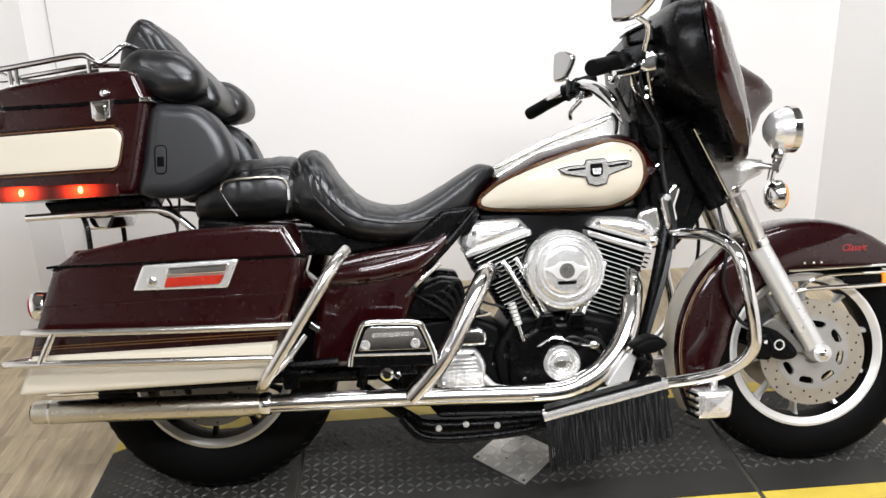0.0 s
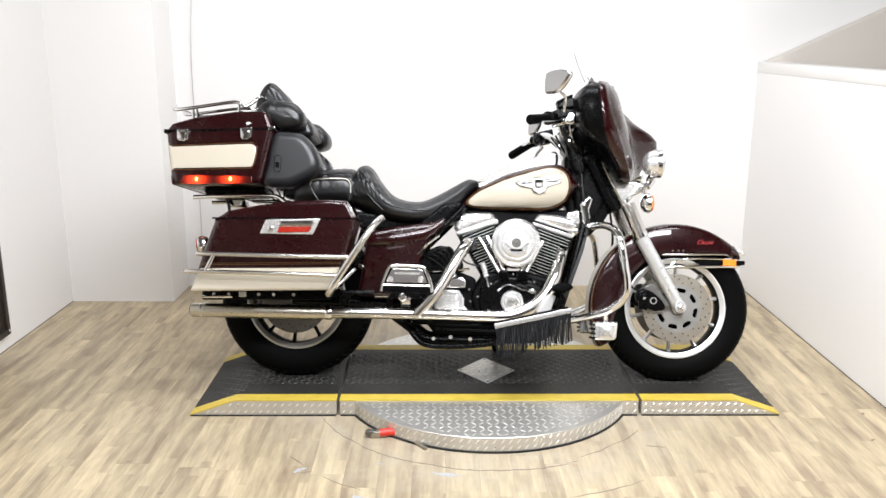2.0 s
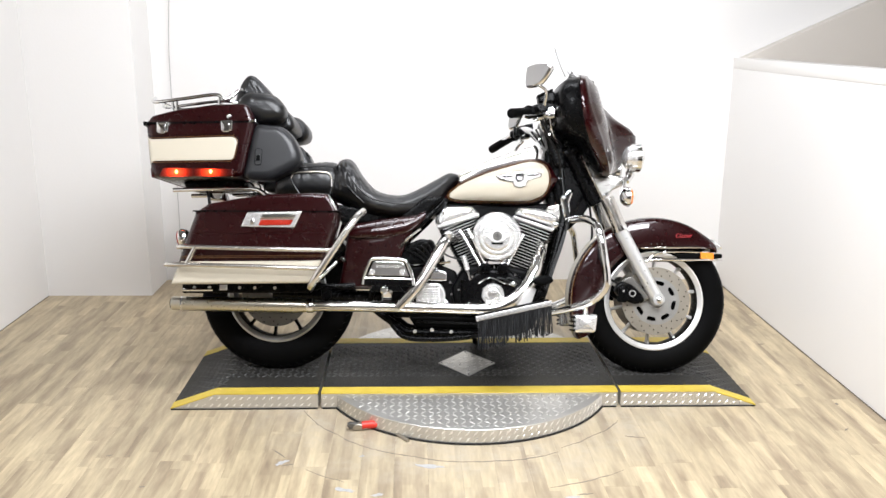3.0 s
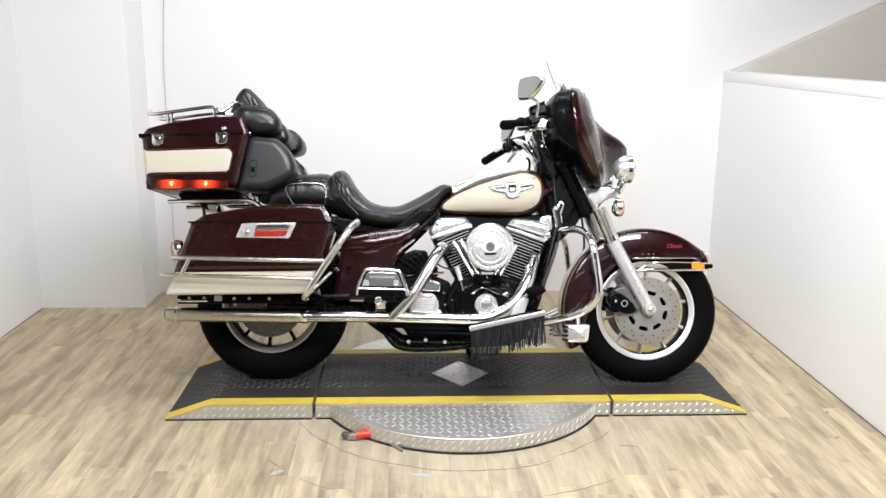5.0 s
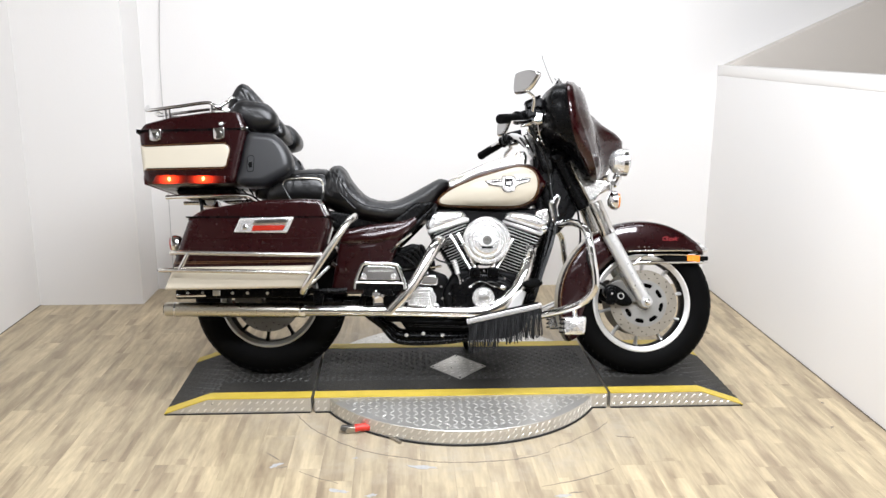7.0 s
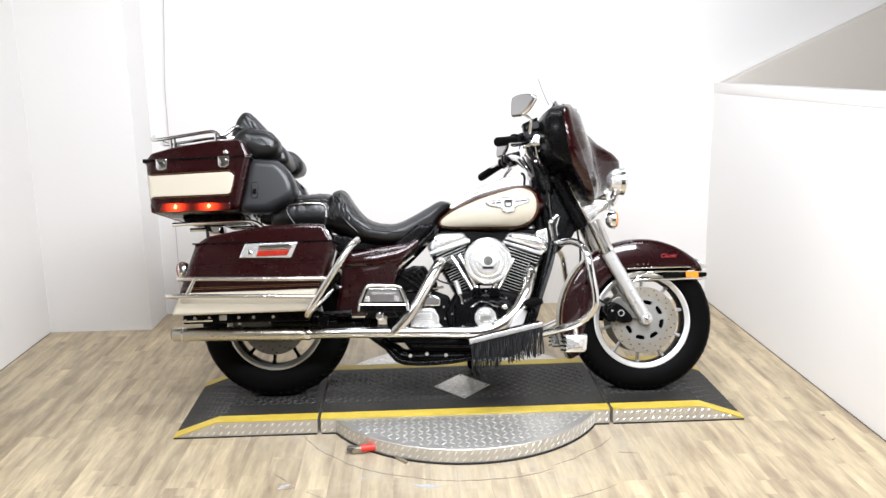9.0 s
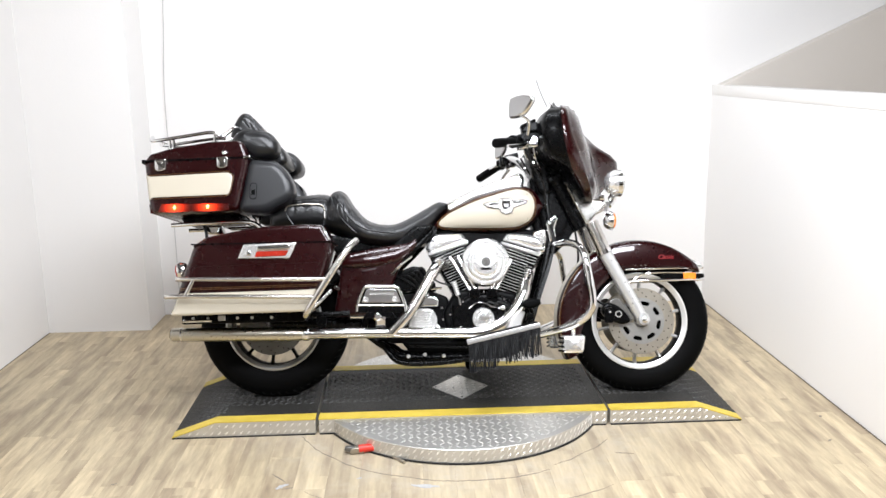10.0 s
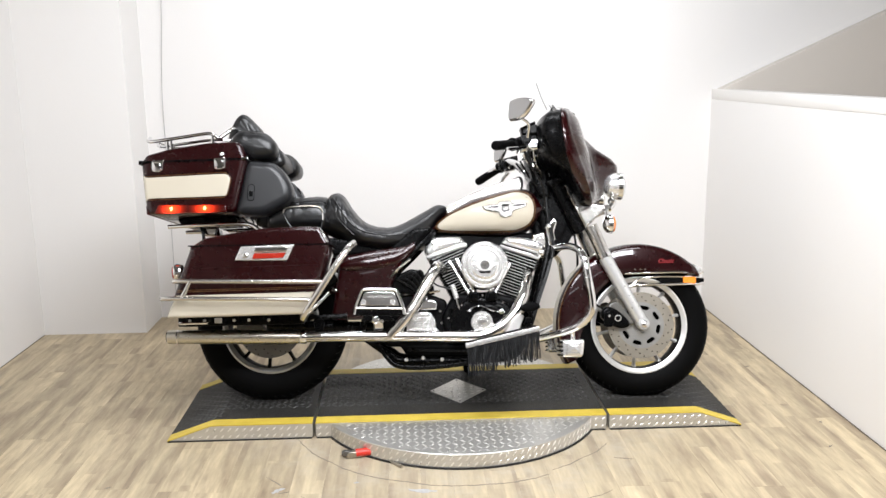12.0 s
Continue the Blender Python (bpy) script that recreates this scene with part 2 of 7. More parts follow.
def cornered(outline, r, n=4):
    """A closed outline with its corners rounded off by r."""
    out = []
    k = len(outline)
    for i in range(k):
        p, q, s = Vector(outline[i - 1]), Vector(outline[i]), Vector(outline[(i + 1) % k])
        rr = min(r, (p - q).length * 0.45, (s - q).length * 0.45)
        a, b = q + (p - q).normalized() * rr, q + (s - q).normalized() * rr
        for j in range(n + 1):
            t = j / n
            out.append(tuple(a * (1 - t) ** 2 + q * 2 * t * (1 - t) + b * t * t))
    return out


def dense(outline, near=0.016):
    """The outline with more points close to the ends of its long edges."""
    out = []
    for i, p in enumerate(outline):
        a, c = Vector(p), Vector(outline[(i + 1) % len(outline)])
        out.append(tuple(a))
        long = (c - a).length
        if long > near * 3:
            out += [tuple(a.lerp(c, q)) for q in (near / long, 0.5, 1 - near / long)]
    return out


def slab(outline, y0, y1, bevel=0.01, steps=4, bm=None, shape=None, dome=0.0):
    """An (x, z) outline drawn out from y0 to y1 with round edges; shape(x, y, z) may bend it."""
    bm = bm or bmesh.new()
    outline = dense(outline)
    lo, hi = min(y0, y1), max(y0, y1)
    bevel = min(bevel, (hi - lo) * 0.49)
    seq = [(lo + bevel * (1 - math.cos(math.pi / 2 * k / steps)), bevel * (1 - math.sin(math.pi / 2 * k / steps))) for k in range(steps + 1)]
    seq += [(hi - (y - lo), d) for y, d in reversed(seq)]
    more = min(0.003, bevel * 0.5)
    seq = [(lo, bevel + more)] + seq + [(hi, bevel + more)]
    rings = []
    for y, d in seq:
        ol = inset(outline, d) if d > 1e-6 else outline
        rings.append([Vector(shape(x, y, z)) if shape else Vector((x, y, z)) for x, z in ol])
    if dome:
        for first in (True, False):
            edge = rings[0] if first else rings[-1]
            mid = sum(edge, Vector()) / len(edge)
            out = -1 if first else 1
            more_rings = [[mid + (p - mid) * q + Y_AX * (out * dome * (1 - q * q) ** 2) for p in edge] for q in (0.85, 0.65, 0.45, 0.25, 0.08)]
            rings = more_rings[::-1] + rings if first else rings + more_rings
    mx, mz = sum(p[0] for p in outline) / len(outline), sum(p[1] for p in outline) / len(outline)
    turns = [(a[0] - mx) * (b[1] - mz) - (b[0] - mx) * (a[1] - mz) for a, b in zip(outline, outline[1:] + outline[:1])]
    star = min(turns) > -1e-7 or max(turns) < 1e-7
    made = ring_skin(bm, rings, cap=not star)
    if star:
        for ring in (made[0], made[-1]):
            hub = bm.verts.new(sum((v.co for v in ring), Vector()) / len(ring))
            for a, b in zip(ring, ring[1:] + ring[:1]):
                bm.faces.new((hub, a, b))
    bmesh.ops.remove_doubles(bm, verts=bm.verts, dist=2e-5)
    return bm


def skin_panel(outline, face, thick=0.003, steps=7, bm=None):
    """A thin panel of that outline that lies on the surface y = face(x, z), raised off it by thick towards the nearer side."""
    bm = bm or bmesh.new()
    cx = sum(p[0] for p in outline) / len(outline)
    cz = sum(p[1] for p in outline) / len(outline)
    rings = []
    for k in range(1, steps + 1):
        s = k / steps
        rings.append([(cx + (x - cx) * s, cz + (z - cz) * s) for x, z in outline])
    top = [[bm.verts.new((x, face(x, z) - thick, z)) for x, z in r] for r in rings]
    mid = bm.verts.new((cx, face(cx, cz) - thick, cz))
    n = len(outline)
    for i in range(n):
        j = (i + 1) % n
        bm.faces.new((mid, top[0][i], top[0][j]))
        for a, b in zip(top, top[1:]):
            bm.faces.new((a[i], b[i], b[j], a[j]))
    low = [bm.verts.new((x, face(x, z) + thick, z)) for x, z in rings[-1]]
    for i in range(n):
        j = (i + 1) % n
        bm.faces.new((top[-1][i], low[i], low[j], top[-1][j]))
    return bm


def lettering(name, text, size, m, mat, parent, depth=0.0008, lean=0.0):
    """Raised letters of the built-in font as one mesh."""
    curve = bpy.data.curves.new(name, "FONT")
    curve.body, curve.size, curve.extrude, curve.align_x, curve.align_y = text, size, depth, "CENTER", "CENTER"
    curve.shear = lean
    tmp = bpy.data.objects.new(name, curve)
    me = bpy.data.meshes.new_from_object(tmp)
    bpy.data.objects.remove(tmp)
    me.materials.clear()
    me.materials.append(mat)
    ob = new(name, me)
    ob.parent = parent
    ob.matrix_basis = m
    return ob


# ---- the room ----
X_LEFT, X_RIGHT, Y_BACK, Y_FRONT, Z_TOP = -2.29, 1.655, 1.60, -5.2, 2.7
X_FAR = 3.3


def structure(name, bm, mat, label, category):
    return tagged(part(name, bm, mat), label, category, kind="structure")


floor = structure("floor", box(X_LEFT - 0.1, X_FAR + 0.1, Y_FRONT - 0.1, Y_BACK + 0.1, -0.12, -0.006), SUBFLOOR, "light wood-look plank floor with scuffs", "floor")
structure("wall_back", box(X_LEFT - 0.15, X_FAR + 0.15, Y_BACK, Y_BACK + 0.12, -0.05, Z_TOP), WALL, "plain off-white painted back wall", "wall")
structure("wall_left", box(X_LEFT - 0.12, X_LEFT, Y_FRONT, Y_BACK, -0.05, Z_TOP), WALL, "plain off-white painted side wall", "wall")
structure("wall_far_right", box(X_FAR, X_FAR + 0.12, Y_FRONT, Y_BACK, -0.05, Z_TOP), BEIGE, "beige painted wall behind the half-height wall", "wall")
# Unseen wall behind the camera; its grey is set to lighten reflections.
structure("wall_front", box(X_LEFT - 0.12, X_FAR + 0.12, Y_FRONT - 0.12, Y_FRONT, -0.05, Z_TOP), GREYWALL, "unseen pale grey wall behind the camera, lightens the reflections", "wall")
# Added dark panel, out of view, that darkens low reflections on the bike.
structure("reflection_panel", box(X_LEFT + 0.01, X_RIGHT - 0.01, Y_FRONT, Y_FRONT + 0.03, 0.0, 1.12), DARKPANEL, "unseen dark panel behind the camera, added for dark reflections", "panelling")
# Ceiling stays out of view; its dark grey is chosen for darker reflections.
structure("ceiling", box(X_LEFT - 0.12, X_FAR + 0.12, Y_FRONT - 0.12, Y_BACK + 0.12, Z_TOP, Z_TOP + 0.1), CEIL, "unseen ceiling, kept dark grey to darken reflections", "ceiling")
structure("wall_pillar", box(X_LEFT - 0.03, -1.71, 1.285, Y_BACK + 0.03, -0.04, Z_TOP + 0.03), WALL, "off-white painted corner pier", "wall")
structure("wall_half", box(X_RIGHT, X_RIGHT + 0.12, Y_FRONT, Y_BACK, -0.05, 1.285), WALL, "white half-height partition wall", "wall")
structure("trim", box(X_RIGHT - 0.003, X_RIGHT + 0.125, Y_FRONT, Y_BACK - 0.002, 1.285, 1.345, 0.004), TRIM, "white painted cap board along the half wall", "trim")


def sloped_panel():
    outline = [(1.68, 1.345), (1.79, 0.9), (X_FAR - 0.01, 0.9), (X_FAR - 0.01, 2.08)]
    ob = part("wall_sloped", slab(outline, Y_BACK - 0.09, Y_BACK - 0.005, 0.004, 1), BEIGE)
    return tagged(ob, "beige panel with a sloping top edge above the half wall", "wall", kind="structure")


sloped_panel()


# ---- turntable platform ----
def lugs(places, length=0.017, width=0.0062, height=0.0018):
    """Raised bars of a tread plate: each a low pointed ridge; places give origin, along, across and up."""
    verts, faces = [], []
    for o, a, c, u in places:
        k = len(verts)
        verts += [o - a * length, o - c * width, o + a * length, o + c * width, o - a * length * 0.45 + u * height, o + a * length * 0.45 + u * height]
        faces += [(k, k + 1, k + 5, k + 4), (k + 1, k + 2, k + 5), (k + 2, k + 3, k + 4, k + 5), (k + 3, k, k + 4)]
    me = bpy.data.meshes.new("lug")
    me.from_pydata([tuple(v) for v in verts], [], faces)
    return me


def lug_grid(o, ax, ay, up, nx, ny, pitch, keep, one_way=False):
    out = []
    for i in range(nx):
        for j in range(ny):
            p = o + ax * (i * pitch) + ay * (j * pitch)
            if keep(p):
                s = 1 if one_way or (i + j) % 2 else -1
                a = (ax + ay * s).normalized()
                out.append((p, a, a.cross(up).normalized(), up))
    return out


def tread(places, mat, parent, label, **kw):
    me = lugs(places, **kw)
    me.materials.append(mat)
    ob = new("tread_bar", me)
    ob.parent = parent
    return tagged(ob, label, kind="stuff")


TOP = 0.065
Y_NEAR, Y_MID, Y_LIP = -0.242, 0.07, 0.385


def runway(name, x0, x1, slope, label):
    """One length of the runway; slope: -1 or 1 for a ramp at that end, 0 for the middle."""
    thing = tagged(new(name), label, "display platform", "turntable runway sections")
    if slope == 0:
        prof = [(x0, 0.004), (x1, 0.004), (x1, TOP), (x0, TOP)]
    elif slope < 0:
        prof = [(x0, 0.002), (x1, 0.004), (x1, TOP), (x0 + 0.18, TOP)]
    else:
        prof = [(x0, 0.004), (x1, 0.002), (x1 - 0.18, TOP), (x0, TOP)]
    body = part("body", slab(prof, Y_NEAR, Y_LIP, 0.002, 1), ALU, thing, "bright aluminium tread plate side")

    def deck(ya, yb, mat, pname, lift, lab):
        pts = [p for p in prof[2:]]
        if slope < 0:
            line = [(x0 + 0.002, 0.004), (x0 + 0.18, TOP), (x1, TOP)]
        elif slope > 0:
            line = [(x0, TOP), (x1 - 0.18, TOP), (x1 - 0.002, 0.004)]
        else:
            line = [(x0, TOP), (x1, TOP)]
        bm = bmesh.new()
        rings = []
        for x, z in line:
            rings.append([(x, ya, z + lift), (x, yb, z + lift), (x, yb, z - 0.001), (x, ya, z - 0.001)])
        ring_skin(bm, rings)
        return part(pname, bm, mat, thing, lab)

    deck(Y_NEAR + 0.062, Y_LIP - 0.062, TREAD, "deck", 0.002, "worn black tread surface")
    deck(Y_NEAR - 0.001, Y_NEAR + 0.06, YELLOW, "edge_stripe", 0.003, "yellow painted safety edge")
    deck(Y_LIP - 0.06, Y_LIP + 0.001, YELLOW, "edge_stripe", 0.003, "yellow painted safety edge")
    places = []
    base = Vector((x0 + 0.012, Y_NEAR + 0.074, TOP + 0.002))
    w = x1 - x0
    top_ok = lambda p: (slope == 0 or (slope < 0 and p.x > x0 + 0.185) or (slope > 0 and p.x < x1 - 0.185)) and not (slope == 0 and abs(p.x - 0.019) + abs(p.y - Y_MID) < 0.150)
    worn_ok = lambda p: top_ok(p) and p.y > Y_NEAR + 0.165
    places += lug_grid(base, X_AX, Y_AX, Z_AX, int((w - 0.012) / 0.026), int((Y_LIP - Y_NEAR - 0.14) / 0.026), 0.026, worn_ok)
    if slope:
        ax = (Vector((0.18, 0, TOP)) if slope < 0 else Vector((0.18, 0, -TOP))).normalized()
        o = Vector((x0 + 0.01, Y_NEAR + 0.074, 0.0065)) if slope < 0 else Vector((x1 - 0.174, Y_NEAR + 0.074, TOP + 0.001))
        places += lug_grid(o, ax, Y_AX, ax.cross(Y_AX), 9, int((Y_LIP - Y_NEAR - 0.14) / 0.026), 0.026, lambda p: True)
    tread(places, TREADBAR, thing, "worn black tread bars", length=0.0150, width=0.0050, height=0.0026)
    side_ok = lambda p: 0.012 < p.z < TOP - 0.008 and (slope == 0 or (slope < 0 and (p.x - x0) * TOP / 0.18 > p.z + 0.006) or (slope > 0 and (x1 - p.x) * TOP / 0.18 > p.z + 0.006)) and not (slope == 0 and abs(p.x) < 0.5)
    tread(lug_grid(Vector((x0 + 0.015, Y_NEAR - 0.0003, 0.017)), X_AX, Z_AX, -Y_AX, int(w / 0.03), 2, 0.03, side_ok, one_way=True), LUGALU, thing, "aluminium tread bars", length=0.013, width=0.0036)
    part("seal", box(x0 + 0.004, x1 - 0.004, Y_NEAR - 0.004, Y_LIP + 0.004, 0.0, 0.005), SEAL, thing)
    return thing


runway("runway_ramp", -1.19, -0.598, -1, "black treaded ramp with yellow edges and aluminium sides on the floor")
runway("runway_middle", -0.586, 0.616, 0, "black treaded centre deck with yellow edges and aluminium sides")
runway("runway_ramp", 0.628, 1.19, 1, "black treaded ramp with yellow edges and aluminium sides on the floor")


def turntable_disc():
    thing = tagged(new("turntable_disc"), "round aluminium tread plate turntable under the runway", "turntable")
    c, r = Vector((0.015, Y_MID - 0.02, 0)), 0.612
    hgt = TOP - 0.004
    for sgn, y_cut in ((-1, Y_NEAR - 0.002), (1, Y_LIP + 0.002)):
        bm = bmesh.new()
        dy = y_cut - c.y
        half = math.acos(min(1, abs(dy) / r))
        arc = [-math.pi / 2 - half + 2 * half * k / 60 for k in range(61)]
        pts = [(c.x + r * math.cos(a), c.y + sgn * -1 * r * math.sin(a)) for a in arc]
        ring_skin(bm, [[(x, y, 0.006) for x, y in pts], [(x, y, hgt - 0.002) for x, y in pts], [(c.x + (x - c.x) * 0.996, c.y + (y - c.y) * 0.996, hgt) for x, y in pts]])
        half_disc = part("plate", bm, ALU, thing, "worn aluminium tread plate")
        bm = bmesh.new()
        ring_skin(bm, [[(c.x + (x - c.x) * 1.008, c.y + (y - c.y) * 1.008, z) for x, y in pts] for z in (0.0, 0.007)])
        part("seal", bm, SEAL, thing)
        ok = lambda p, s=sgn, yc=y_cut: (p - Vector((c.x, c.y, p.z))).length < r - 0.02 and s * (p.y - yc) > 0.014
        start = Vector((c.x - r, y_cut if sgn > 0 else c.y - r, hgt))
        places = lug_grid(start, X_AX, Y_AX, Z_AX, 41, 24, 0.03, ok)
        for row in range(2):
            count = int(2 * half * r / 0.03)
            for k in range(count):
                a = arc[0] + 2 * half * (k + 0.5) / count
                nrm = Vector((math.cos(a), -sgn * math.sin(a), 0))
                tang = Vector((-nrm.y, nrm.x, 0))
                q = (tang + Z_AX * sgn * -1.2).normalized()
                places.append((Vector((c.x, c.y, 0.018 + 0.027 * row)) + nrm * r, q, q.cross(nrm), nrm))
        tread(places, LUGALU, thing, "bright raised tread bars", length=0.0155, width=0.0038, height=0.002)
    return thing


turntable_disc()


def diamond_plate():
    thing = tagged(new("diamond_plate"), "square aluminium tread plate set cornerwise on the deck", "metal plate")
    bm = bmesh.new()
    c, d = Vector((0.019, Y_MID)), 0.146
    pts = [(c.x - 0.125, c.y), (c.x, c.y - d), (c.x + 0.125, c.y), (c.x, c.y + d)]
    ring_skin(bm, [[(x, y, TOP + 0.002) for x, y in pts], [(x, y, TOP + 0.0045) for x, y in pts]])
    part("plate", bm, ALU, thing)
    ok = lambda p: abs(p.x - c.x) / 0.125 + abs(p.y - c.y) / d < 0.86
    tread(lug_grid(Vector((c.x - 0.12, c.y - 0.135, TOP + 0.0045)), X_AX, Y_AX, Z_AX, 9, 10, 0.03, ok), LUGALU, thing, "bright raised tread bars")
    for x, y in pts:
        part("rivet", lathe([(0.004, 0), (0.003, 0.002)], (c.x + (x - c.x) * 0.88, c.y + (y - c.y) * 0.88, TOP + 0.0045), (0, 0, 1), 8), SEAL, thing)
    return thing


diamond_plate()

# ---- motorcycle: materials ----
BLACK = material("satin_black_metal", (0.0016, 0.0016, 0.0017), 0.28, 0.0, 20, 0.2, spec=0.10)
CASE = material("wrinkle_black_castings", (0.0016, 0.0016, 0.0017), 0.4, 0.0, 60, 0.3, 0.3, 300, spec=0.08)
MAROON = material("dark_maroon_paint", (0.0138, 0.0004, 0.0008), 0.28, 0.20, 3, 0.15, coat=0.9, spec=0.15, rough_var=0.03)
CREAM = material("cream_paint", (0.505, 0.460, 0.370), 0.3, 0.0, 5, 0.03, coat=0.4, rough_var=0.02)
GOLD = material("gold_pinstripe", (0.16, 0.075, 0.02), 0.35, 0.2, 20, 0.1)
LEATHER = material("black_leather", (0.0035, 0.0035, 0.0039), 0.36, 0.0, 9, 0.35, 0.08, 130, spec=0.60, rough_var=0.1)
VINYL = material("charcoal_vinyl", (0.0115, 0.0118, 0.0132), 0.38, 0.0, 9, 0.25, 0.06, 500, spec=0.50)
CHROME = material("chrome_plate", (0.78, 0.78, 0.78), 0.07, 1.0, 30, 0.03, rough_var=0.03)
WORN = material("dulled_chrome", (0.66, 0.64, 0.61), 0.24, 1.0, 14, 0.12, rough_var=0.08)
PIPE = material("heat_dulled_chrome", (0.74, 0.725, 0.70), 0.17, 1.0, 9, 0.10, 0.03, 60, rough_var=0.10)
# The yellowish second colour paints the floor's reflection into the chrome.
WARMCHROME = material("floor_tinted_chrome", (0.66, 0.65, 0.62), 0.30, 1.0, 5, 0.15, 0.05, 90, rough_var=0.10, second=(0.55, 0.49, 0.35))
SILVER = material("silver_cast_aluminium", (0.68, 0.67, 0.65), 0.34, 0.55, 30, 0.08, 0.1, 250)
FORKGREY = material("polished_slider_grey", (0.66, 0.66, 0.65), 0.3, 0.6, 20, 0.05)
STEEL = material("brushed_rotor_steel", (0.42, 0.385, 0.325), 0.34, 0.9, 20, 0.2, 0.1, 300)
REARRIM = material("mid_grey_metal", (0.40, 0.395, 0.38), 0.36, 0.8, 20, 0.15, 0.1, 200)
SATIN = material("satin_chrome", (0.85, 0.845, 0.83), 0.24, 0.8, 14, 0.05, rough_var=0.06)
DULLRIM = material("dark_grey_metal", (0.15, 0.145, 0.135), 0.40, 0.7, 20, 0.2, 0.1, 200)
RUBBER = material("black_tyre_rubber", (0.0018, 0.0018, 0.0018), 0.55, 0.0, 12, 0.25, 0.25, 160, spec=0.05)
# Lighter grey than the tyre, so that the tread pattern shows.
TREADGREY = material("lighter_tread_rubber", (0.014, 0.0138, 0.0135), 0.7, 0, 40, 0.4, spec=0.1)

BULB = glowing("lit_bulb_glow", (1.0, 0.30, 0.08), 9)
REDREF = material("red_reflector", (0.30, 0.016, 0.006), 0.25, 0, 60, 0.35)
AMBER = material("amber_lens", (0.85, 0.25, 0.02), 0.25, 0, 60, 0.1)
REDTEXT = material("red_script_paint", (0.36, 0.02, 0.025), 0.4, 0, 20, 0.1)
FRINGE = material("black_leather_fringe", (0.0022, 0.0022, 0.0024), 0.40, 0, 30, 0.4, 0.3, 300, spec=0.16)
HOSE = material("black_hose", (0.004, 0.004, 0.004), 0.4, 0, 20, 0.2, spec=0.3)
MIRRORGLASS = material("mirror_glass", (0.62, 0.62, 0.63), 0.03, 1.0, 5, 0.0, rough_var=0.01)
REDHANDLE = material("red_plastic_grip", (0.62, 0.035, 0.02), 0.4, 0, 20, 0.1)


def clear_material():
    m = bpy.data.materials.new("clear_screen")
    m.use_nodes = True
    b = m.node_tree.nodes["Principled BSDF"]
    b.inputs["Transmission Weight"].default_value = 1.0
    b.inputs["Roughness"].default_value = 0.02
    b.inputs["IOR"].default_value = 1.15
    b.inputs["Base Color"].default_value = (0.96, 0.97, 0.97, 1)
    return m


CLEAR = clear_material()


def lit_lens():
    """A red lens that glows round the two bulbs behind it."""
    m = material("lit_red_lens", (0.022, 0.0006, 0.0006), 0.2, 0, 60, 0.3)
    n, l = m.node_tree.nodes, m.node_tree.links
    co = [x for x in n if x.type == "TEX_COORD"][0]
    flat = n.new("ShaderNodeVectorMath")
    flat.operation = "MULTIPLY"
    flat.inputs[1].default_value = (0.8, 0, 1)
    l.new(co.outputs["Object"], flat.inputs[0])
    ends = []
    for x, z in ((-1.168, 0.812), (-1.030, 0.814)):
        d = n.new("ShaderNodeVectorMath")
        d.operation = "DISTANCE"
        d.inputs[1].default_value = (x * 0.8, 0, z)
        l.new(flat.outputs[0], d.inputs[0])
        ends.append(d)
    near = n.new("ShaderNodeMath")
    near.operation = "MINIMUM"
    for k, d in enumerate(ends):
        l.new(d.outputs["Value"], near.inputs[k])
    fall = n.new("ShaderNodeMapRange")
    fall.inputs["From Min"].default_value, fall.inputs["From Max"].default_value = 0.0, 0.080
    fall.inputs["To Min"].default_value, fall.inputs["To Max"].default_value = 1.0, 0.0
    l.new(near.outputs[0], fall.inputs["Value"])
    power = n.new("ShaderNodeMath")
    power.operation = "POWER"
    power.inputs[1].default_value = 4.5
    l.new(fall.outputs[0], power.inputs[0])
    gain = n.new("ShaderNodeMath")
    gain.operation = "MULTIPLY_ADD"
    gain.inputs[1].default_value, gain.inputs[2].default_value = 8.0, 0.022
    l.new(power.outputs[0], gain.inputs[0])
    bsdf = n["Principled BSDF"]
    bsdf.inputs["Emission Color"].default_value = (1.0, 0.045, 0.010, 1)
    l.new(gain.outputs[0], bsdf.inputs["Emission Strength"])
    return m


RED = lit_lens()

# ---- motorcycle ----
LEAN, HEADING = 16.0, -2.0
bike = tagged(new("motorcycle"), "maroon and cream touring motorcycle with chrome trim on the platform", "motorcycle")
bike.matrix_world = pose(0, 0.01, TOP, 0, 0, HEADING) @ pose(0, 0, 0, -LEAN, 0, 0)
REAR, FRONT = Vector((-0.797, 0, 0.326)), Vector((0.81, 0, 0.303))


def mp(name, bm, mat, parent=bike, label="", sharp=38):
    if parent.parent and parent.parent.parent:
        parent = parent.parent
    return part(name, bm, mat, parent, label, sharp)


def other_side(bm):
    for v in bm.verts:
        v.co.y = -v.co.y
    return bm


def flip(bm, s):
    return bm if s < 0 else other_side(bm)


def ball(c, r, sx=1, sy=1, sz=1, seg=16, bm=None):
    bm = bm or bmesh.new()
    bmesh.ops.create_uvsphere(bm, u_segments=seg, v_segments=seg // 2, radius=r, matrix=Matrix.Translation(c) @ Matrix.Diagonal((sx, sy, sz, 1)))
    return bm


def bolt(c, r, parent, mat=None, axis=(0, -1, 0)):
    return mp("bolt", lathe([(r, 0), (r, r * 0.5), (r * 0.7, r * 0.8)], c, axis, 6), mat or CHROME, parent)


